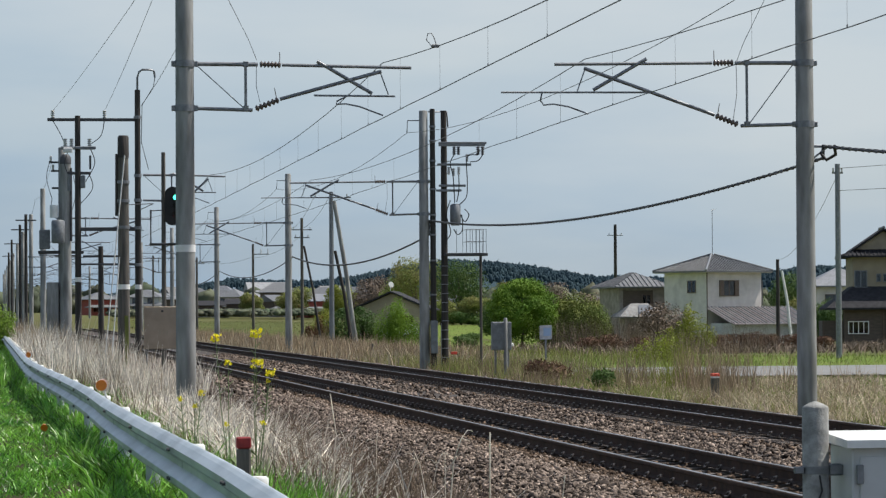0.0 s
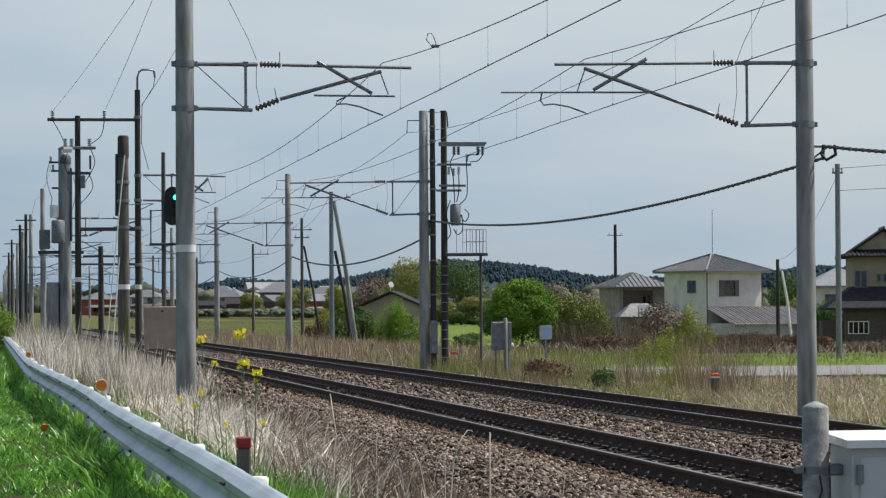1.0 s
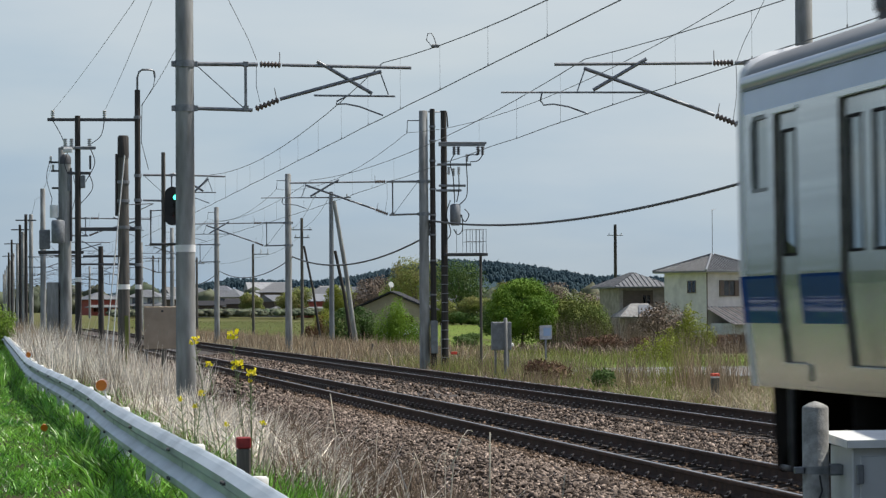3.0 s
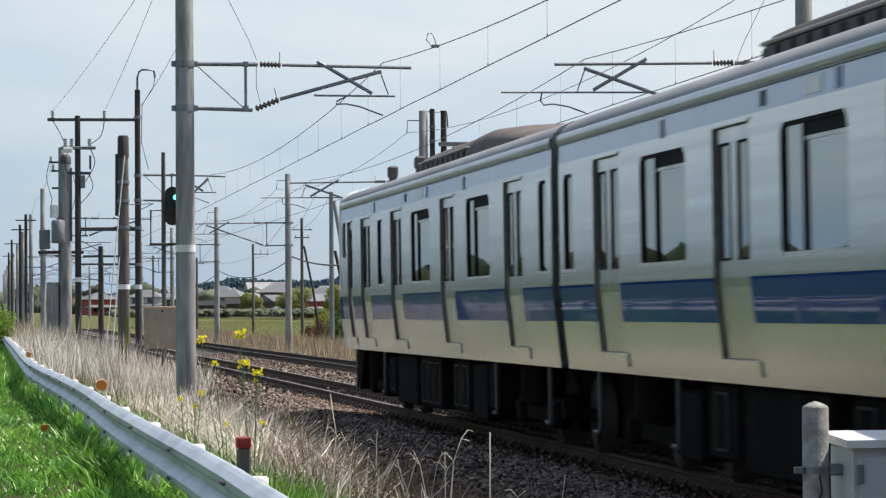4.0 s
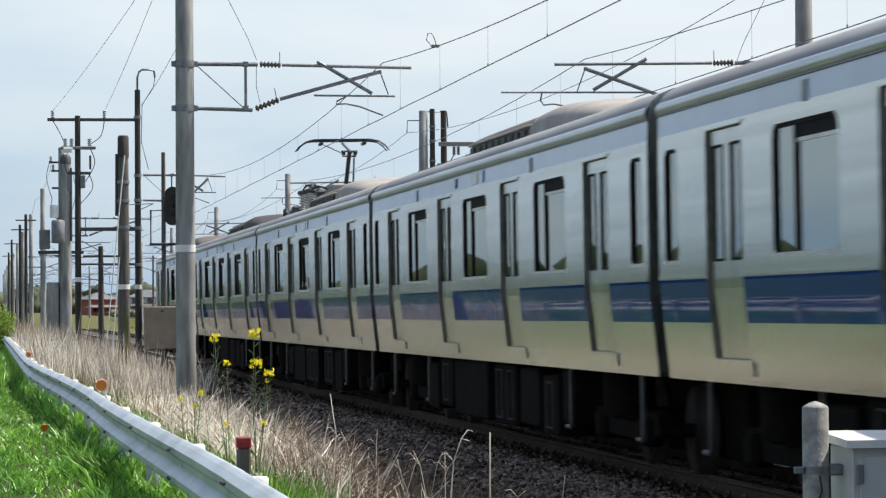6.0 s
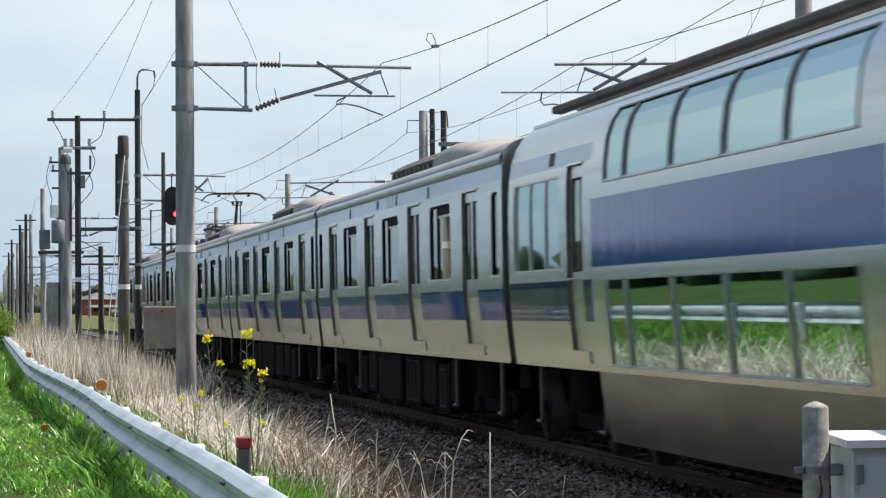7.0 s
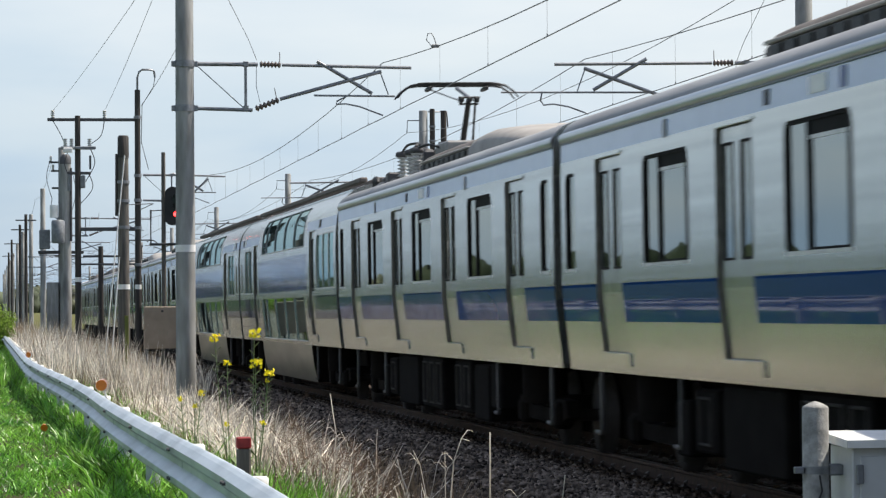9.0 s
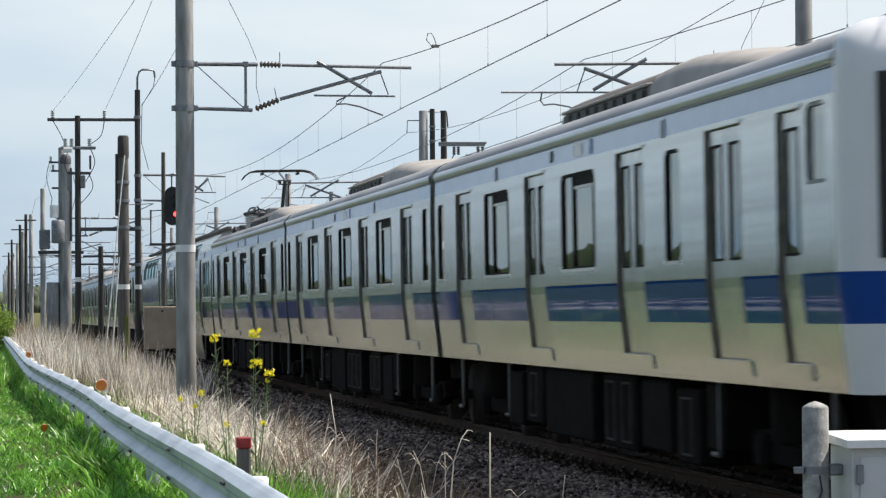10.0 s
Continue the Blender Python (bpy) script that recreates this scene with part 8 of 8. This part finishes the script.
reed_clump(51.3, 256, 420, 4.4, "tangle of bare brown vines beside the house wing", TWIG, 0.75)
for k, (x, w, h) in enumerate(((27.3, 1.9, 0.95), (28.8, 2.1, 1.1), (30.2, 1.7, 0.9), (34.2, 2.0, 1.15), (35.6, 1.9, 1.0), (36.9, 2.2, 1.2), (38.4, 1.8, 1.0), (39.7, 2.0, 1.05), (41.3, 1.9, 0.9))):
    tree("bramble_bush", x, 172 + 0.7 * math.sin(k * 2.3), lobes_of(w, h, 9, 0.0, 70 + k), 2600, 0.055, BRAMBLE, "low dark red brown bramble beyond the lane", "bush", 0.02)

for x, y, w, h, k in ((8.7, 86, 1.5, 0.75, 91), (9.6, 90, 1.3, 0.6, 92)):
    tree("dead_weed_mound", x, y, lobes_of(w, h, 7, 0.0, k), 1300, 0.05, BRAMBLE, "low mound of red brown dead weeds beside the far track", "weed", 0.02)

# single dry stems near the ballast edge
def dry_stalk(x, y, pts, r):
    s = thing("dry_stalk", "single pale dry weed stalk", "weed", pose(x, y, float(gz(x, y)) - 0.05))
    Mesh().tube(pts, [r, r * 0.9] + [r * 0.7] * (len(pts) - 2), 6).put("stalk", STRAW, s)
    for k in range(2, len(pts)):
        p = Vector(pts[k - 1])
        Mesh().tube([p, p + Vector((0.05 * (-1) ** k, 0.02, 0.06)), p + Vector((0.09 * (-1) ** k, 0.02, 0.05))], r * 0.45, 5).put("side_twig", STRAW, s)


dry_stalk(-4.10, 22, [(0, 0, 0), (0.02, 0, 0.5), (0.06, 0, 0.95), (0.12, 0, 1.12), (0.18, 0, 1.10)], 0.007)
dry_stalk(-3.77, 22, [(0, 0, 0), (0.0, 0, 0.6), (0.005, 0, 1.22)], 0.008)
dry_stalk(-3.30, 22, [(0, 0, 0), (0.04, 0, 0.4), (0.10, 0, 0.92)], 0.006)
dry_stalk(-3.95, 22.5, [(0, 0, 0), (-0.06, 0, 0.4), (-0.16, 0, 0.62), (-0.22, 0, 0.66)], 0.006)
dry_stalk(-3.62, 22, [(0, 0, 0), (0.05, 0, 0.45), (0.06, 0, 0.75), (0.12, 0, 0.80)], 0.005)
dry_stalk(-4.5, 26, [(0, 0, 0), (0.02, 0, 0.5), (0.05, 0, 0.9), (0.0, 0, 1.25)], 0.006)
dry_stalk(-4.2, 23, [(0, 0, 0), (-0.05, 0, 0.35), (-0.15, 0, 0.7)], 0.006)
for k in range(26):
    r = random.Random(90 + k)
    x, y, h = r.uniform(-5.2, -3.4), r.uniform(22, 34), r.uniform(0.45, 1.0)
    a = r.uniform(-0.25, 0.25)
    dry_stalk(x, y, [(0, 0, 0), (a * 0.3, 0, h * 0.5), (a * 0.8, 0, h * 0.85), (a * 1.3, 0, h)], 0.005)


def dead_weed(x, y, h, seed):
    """Dry branching weed: a bent stem, side branches and fine twigs."""
    r = random.Random(seed)
    w = thing("dead_weed", "brown branching dead weed beside the ballast", "weed", pose(x, y, float(gz(x, y)) - 0.05))
    a, b = r.uniform(-0.3, 0.3) * h, r.uniform(-0.2, 0.2) * h
    stem = bent([(0, 0, 0), (a * 0.3, b * 0.3, h * 0.45), (a, b, h)], 5)
    Mesh().tube(stem, [0.0055 - 0.0035 * i / (len(stem) - 1) for i in range(len(stem))], 5).put("stem", WEEDBROWN, w)
    m = Mesh()
    for k in range(r.randint(6, 10)):
        p = stem[r.randint(3, len(stem) - 1)]
        g, q = r.uniform(0, 6.28), r.uniform(0.10, 0.26) * h
        e = p + Vector((math.cos(g) * q, math.sin(g) * q * 0.7, q * r.uniform(0.4, 1.2)))
        c = p.lerp(e, 0.5) + Vector((0, 0, -0.02))
        m.tube([p, c, e], [0.003, 0.0025, 0.0015], 4)
        for j in range(3):
            o = p.lerp(e, r.uniform(0.5, 1.0))
            m.tube([o, o + Vector((r.uniform(-0.05, 0.05), r.uniform(-0.05, 0.05), r.uniform(0.02, 0.07)))], 0.0016, 4)
    tagged(m.put("twig_spray", WEEDBROWN, w), kind="stuff")


WEEDBROWN = mat("reddish brown dead stem", (0.21, 0.145, 0.105), 0.9, col2=(0.12, 0.08, 0.06), scale=2, spec=0.15, vary=0.35)
for k in range(64):
    r = random.Random(300 + k)
    y, q = r.uniform(21.5, 31), r.uniform(0, 1)
    # a slanting strip along the foot of the ballast
    dead_weed(-7.47 + y * (0.100 + 0.036 * q ** 1.3), y, r.uniform(0.45, 1.0) * (1.0 - 0.25 * q), 400 + k)

# rape plants that sway in the wind
RAPE = []


def flower_head(parent, at, r, n, seed):
    rg = random.Random(seed)
    m = Mesh()
    for k in range(n):
        a, q = rg.uniform(0, 6.28), r * math.sqrt(rg.uniform(0, 1))
        c = Vector(at) + Vector((q * math.cos(a), q * math.sin(a) * 0.8, r * rg.uniform(-0.7, 0.6)))
        s = r * 0.42
        tilt = pose(c.x, c.y, c.z, rg.uniform(20, 100), rg.uniform(-40, 40), rg.uniform(0, 360))
        for j in range(4):
            b = j * math.pi / 2
            ca, sa = math.cos(b), math.sin(b)
            m.add([(0, 0, 0), (s * (0.5 * ca - 0.4 * sa), s * (0.5 * sa + 0.4 * ca), 0.15 * s), (s * ca, s * sa, 0.1 * s), (s * (0.5 * ca + 0.4 * sa), s * (0.5 * sa - 0.4 * ca), 0.15 * s)], [(0, 1, 2, 3)], 0, False, tilt)
    m.put("flower_head", PETAL, parent, "cluster of yellow four petal flowers", fix=False)


def rape_plant(x, y, heads, seed, moves=True):
    """Heads: offsets from the base where flower clusters sit, with their radius."""
    z = -0.02
    p = thing("rape_plant", "tall rape plant with yellow flower heads", "flower", pose(x, y, z), "rape plants")
    low = Vector((0, 0, 0.35))
    Mesh().tube([(0, 0, 0), low], [0.007, 0.006], 6).put("stem", STEM, p)
    for k, (dx, dy, dz, r) in enumerate(heads):
        e = Vector((dx, dy, dz))
        mid = low.lerp(e, 0.5) + Vector((-0.02 + 0.01 * k, 0, 0.05))
        Mesh().tube([low, mid, e], [0.0035, 0.003, 0.0025], 6).put("stem", STEM, p)
        flower_head(p, e, r * 0.95, 22, seed + k)
        pods = Mesh()
        for j in range(7):
            q = mid.lerp(e, 0.2 + 0.1 * j)
            b = (-1) ** j
            pods.tube([q, q + Vector((0.035 * b, 0.01, 0.035))], 0.0025, 4)
        tagged(pods.put("seed_pod", STEM, p), kind="stuff")
    lf = Mesh()
    rg = random.Random(seed)
    for j in range(7):
        a = rg.uniform(0, 6.28)
        b, L = Vector((0, 0, rg.uniform(0.1, 0.6))), rg.uniform(0.12, 0.22)
        o = Vector((math.cos(a), math.sin(a), 0))
        u = Vector((-math.sin(a), math.cos(a), 0)) * 0.03
        lf.add([b, b + o * L * 0.5 + u + Vector((0, 0, 0.06)), b + o * L + Vector((0, 0, 0.02)), b + o * L * 0.5 - u + Vector((0, 0, 0.06))], [(0, 1, 2, 3)])
    lf.put("leaf", STEM, p, fix=False)
    if moves:
        RAPE.append((p, x, y, z))
    return p


rape_plant(-5.78, 21, [(-0.137, 0, 1.44, 0.036), (-0.045, 0, 1.27, 0.026)], 200)
rape_plant(-5.60, 21, [(-0.04, 0, 1.475, 0.042), (-0.027, 0, 1.26, 0.042), (0.07, 0, 1.20, 0.036), (0.055, 0, 1.14, 0.02)], 210)
rape_plant(-6.10, 20, [(-0.086, 0, 1.05, 0.024), (0.053, 0, 1.085, 0.026), (0.008, 0, 1.0, 0.02)], 220, False)
rape_plant(-5.84, 20, [(-0.046, 0, 0.876, 0.02)], 230, False)
rape_plant(-5.66, 20, [(0.02, 0, 0.88, 0.022)], 240, False)

# treeline across the road behind the camera's side, and the wooded ridge
def wood(name, pts, material, label, n=5, rough=0.28):
    """Many small pointed and rounded tree shapes in one mesh."""
    v, f = [], []
    for x, y, z, h, w, cone in pts:
        o = len(v)
        a0 = random.uniform(0, 6)
        if cone:
            rings = ((0.0, 0.5), (0.25, 1.0), (0.62, 0.62), (0.85, 0.28), (1.0, 0.02))
        else:
            rings = ((0.0, 0.6), (0.25, 0.95), (0.42, 1.08), (0.58, 0.92), (0.74, 0.85), (0.88, 0.5), (1.0, 0.1))
        for t, r in rings:
            for k in range(n):
                a = a0 + 6.283 * k / n
                j = random.uniform(1 - rough, 1 + rough)
                v.append((x + w / 2 * r * j * math.cos(a), y + w / 2 * r * j * math.sin(a), z + h * (t + random.uniform(-0.05, 0.05))))
        for i in range(len(rings) - 1):
            for k in range(n):
                f.append((o + i * n + k, o + i * n + (k + 1) % n, o + (i + 1) * n + (k + 1) % n, o + (i + 1) * n + k))
    return tagged(fast(name, np.array(v), np.array(f), material), label, "wood", kind="stuff")


RX = [-400, 30, 76, 92, 124, 142, 161, 180, 200, 217, 236, 273, 309, 331, 362, 600]
RZ = [7, 9, 13.4, 16.2, 15.0, 17.0, 21.0, 23.5, 22.2, 20.3, 16.8, 15.6, 17.5, 20.2, 19.6, 18]
random.seed(12)
pts = []
for k in range(13000):
    y = random.uniform(1120, 1380) if k % 2 else random.uniform(1300, 1380)
    s = y / 1200
    x = random.uniform(-350, 560)
    top = float(np.interp(x / s, RX, RZ)) * s
    h = random.uniform(1.3, 3.0) * random.uniform(0.7, 1.5)
    pts.append((x, y, top - 0.6 - h * random.uniform(0.75, 1.2) - (1380 - y) * 0.022, h, h * random.uniform(0.45, 0.85), random.random() < (0.28 if x / s > 160 else 0.1)))
wood("wooded_ridge", pts, FOREST, "dark distant conifer ridge with haze painted in blue", 6, 0.42)
crowns = [(x, y, z + h * 0.55, w * 0.5, w * 0.5, h * 0.55) for x, y, z, h, w, c in pts if y > 1150]
tagged(leaves("ridge_foliage", crowns, 90000, 0.42, FOREST), "ragged dark foliage of a distant ridge, haze painted in blue", "wood", kind="stuff")
sheet("ridge_slope", np.linspace(-380, 600, 60), np.linspace(1050, 1420, 10), lambda x, y: gz(x, y) + (np.interp(x / (y / 1200), RX, RZ) * (y / 1200) - 3.5 - gz(x, y)) * smooth01(1060, 1390, y) - 1.5, FOREST, 0.0, "dark wooded hillside with haze painted in blue", "hill")
pts = []
for k in range(900):
    y = random.uniform(760, 1040)
    x = random.uniform(-120, 420)
    h = random.uniform(4, 9)
    if 0.3 + 0.7 * math.sin(x * 0.05 + y * 0.01) < random.random() - 0.35:
        continue
    pts.append((x, y, float(gz(x, y)) - 0.5, h, h * random.uniform(0.6, 1.1), random.random() < 0.2))
for k in range(1500):
    y = random.uniform(560, 640)
    px = random.uniform(200, 700)
    h = random.uniform(0.4, 1.3)
    pts.append((-7.47 + y * math.tan(YAW + (px - 784) / 5307), y, float(gz(0, y)) - 0.2, h, h * random.uniform(0.9, 1.8), False))
wood("far_trees", pts, FOREST2, "mixed far trees and garden hedges before the ridge", 9, 0.5)
pts = []
for k in range(620):
    y = random.uniform(-200, 900)
    x = -random.uniform(46, 62)
    h = random.uniform(3.3, 6.6) * (0.72 + 0.28 * math.sin(y * 0.06) + 0.15 * math.sin(y * 0.21))
    pts.append((x, y, -0.4, h, h * random.uniform(0.7, 1.2), False))
wood("roadside_wood", pts, WOODGREEN, "green trees across the road")


# ballast stones
def stones(name, n, x0, x1, y0, y1, s0, s1, near=1.0):
    u = RNG.uniform(0, 1, n) ** near
    x, y = RNG.uniform(x0, x1, n), y0 + (y1 - y0) * u
    s = RNG.uniform(s0, s1, n)
    z = np.interp(x, BX, BZ) + RNG.uniform(-0.5, 0.55, n) * s
    for xr in (-0.5335, 0.5335, FAR - 0.5335, FAR + 0.5335):
        keep = np.abs(x - xr) > 0.085
        x, y, s, z = x[keep], y[keep], s[keep], z[keep]
    for xc in (0.0, FAR):
        on = (np.abs(x - xc) < 1.0) & (np.abs((y / SLEEPER_GAP) % 1.0 - 0.5) > 0.30)
        z = np.where(on, z - 0.02, z)
    n = len(x)
    cube = np.array([[a, b, c] for a in (-1, 1) for b in (-1, 1) for c in (-1, 1)], float)
    v = cube[None] * RNG.uniform(0.15, 1.05, (n, 8, 3)) * (s / 2)[:, None, None] * np.array([1.1, 1.1, 0.85])
    a = RNG.uniform(0, 6.28, n)
    b = RNG.uniform(-1.5, 1.5, n)
    ca, sa, cb, sb = np.cos(a), np.sin(a), np.cos(b), np.sin(b)
    X = v[:, :, 0] * ca[:, None] - v[:, :, 1] * sa[:, None]
    Y = v[:, :, 0] * sa[:, None] + v[:, :, 1] * ca[:, None]
    Y2 = Y * cb[:, None] - v[:, :, 2] * sb[:, None]
    Z2 = Y * sb[:, None] + v[:, :, 2] * cb[:, None]
    v = np.stack([X + x[:, None], Y2 + y[:, None], Z2 + z[:, None]], -1)
    q = np.array([(0, 1, 3, 2), (4, 6, 7, 5), (0, 4, 5, 1), (2, 3, 7, 6), (0, 2, 6, 4), (1, 5, 7, 3)])
    f = (np.arange(n)[:, None, None] * 8 + q[None]).reshape(-1, 4)
    return v, f


for n, x0, x1, y0, y1, s0, s1, near in ((66000, -3.7, -0.6, 26, 62, 0.030, 0.058, 1.2), (58000, -0.6, 7.4, 26, 62, 0.036, 0.070, 1.2), (34000, -3.7, 7.4, 62, 130, 0.05, 0.10, 1.0)):
    v, f = stones("stones", n, x0, x1, y0, y1, s0, s1, near)
    cx = v[:, :, 0].mean(1)
    inner = (np.abs(cx) < 1.05 + 0.25 * RNG.normal(0, 1, len(cx))) | (np.abs(cx - FAR) < 1.05 + 0.25 * RNG.normal(0, 1, len(cx)))
    for pick, mt, lb in ((inner, STONEBROWN, "rust brown ballast stones between the rails"), (~inner, STONE, "loose angular grey brown ballast stones")):
        k = int(pick.sum())
        tagged(fast("ballast_stones", v[pick].reshape(-1, 3), f[:6 * k], mt, ballast), lb, kind="stuff")
v, f = stones("stones", 300, -3.4, -1.3, 27, 31, 0.05, 0.085)
for k in range(len(v)):
    c = v[k].mean(0)
    me = bpy.data.meshes.new("ballast_stone")
    me.from_pydata([tuple(p) for p in v[k] - c], [], [tuple(int(i) for i in q) for q in f[:6]])
    me.materials.append(STONE)
    ob = new("ballast_stone", me)
    ob.parent, ob.location = ballast, tuple(c)


# ---- what moves ----
CANT = -0.552
# small departures from the steady run, metres
SLIP = {4.0: 0.04, 4.5: -0.05, 5.0: -0.02, 5.5: 0.10, 6.0: 0.05, 6.5: -0.05, 7.0: -0.17, 7.5: -0.37, 8.0: -0.36, 8.5: -0.37, 9.0: -0.13, 9.5: -0.07}
# sway of the rape plants: degrees towards the track
SWAY = [(0, 1.5), (0.5, 1.0), (1, -2.3), (1.5, -1.2), (2, 1.5), (2.5, -6.4), (3.2, -3.0), (4, -2.2), (4.5, -0.7), (5, -1.2), (5.5, 2.2), (6.2, 0.5), (7, -0.7), (7.5, 5.2), (8, -0.3), (8.5, 1.0), (9, 1.2), (9.5, 1.7), (10, 1.2)]


def motions():
    for i, car in enumerate(CARS):
        walk(car, [(k * 0.5, pose(0, train_y(k * 0.5) + SLIP.get(k * 0.5, 0) + 10 - 20 * i, 0, 0, CANT, 0)) for k in range(21)])
    for k, (plant, x, y, z) in enumerate(RAPE):
        walk(plant, [(t, pose(x, y, z, 0.3 * a, 1.14 * a * (1.0 if k else 0.95), 0)) for t, a in SWAY])
    # added discs imitate the lamps switching: one slides over the green lens as the train passes, the other then bares
    # the red one
    walk(COVERDISCS[0], [(0, pose(0.32, 0, 4.53)), (5.3, pose(0.32, 0, 4.53)), (5.4, pose(0.32, 0, 4.77)), (10, pose(0.32, 0, 4.77))])
    walk(COVERDISCS[1], [(0, pose(0.32, 0, 4.31)), (6.1, pose(0.32, 0, 4.31)), (6.2, pose(0.32, 0, 4.53)), (10, pose(0.32, 0, 4.53))])


motions()
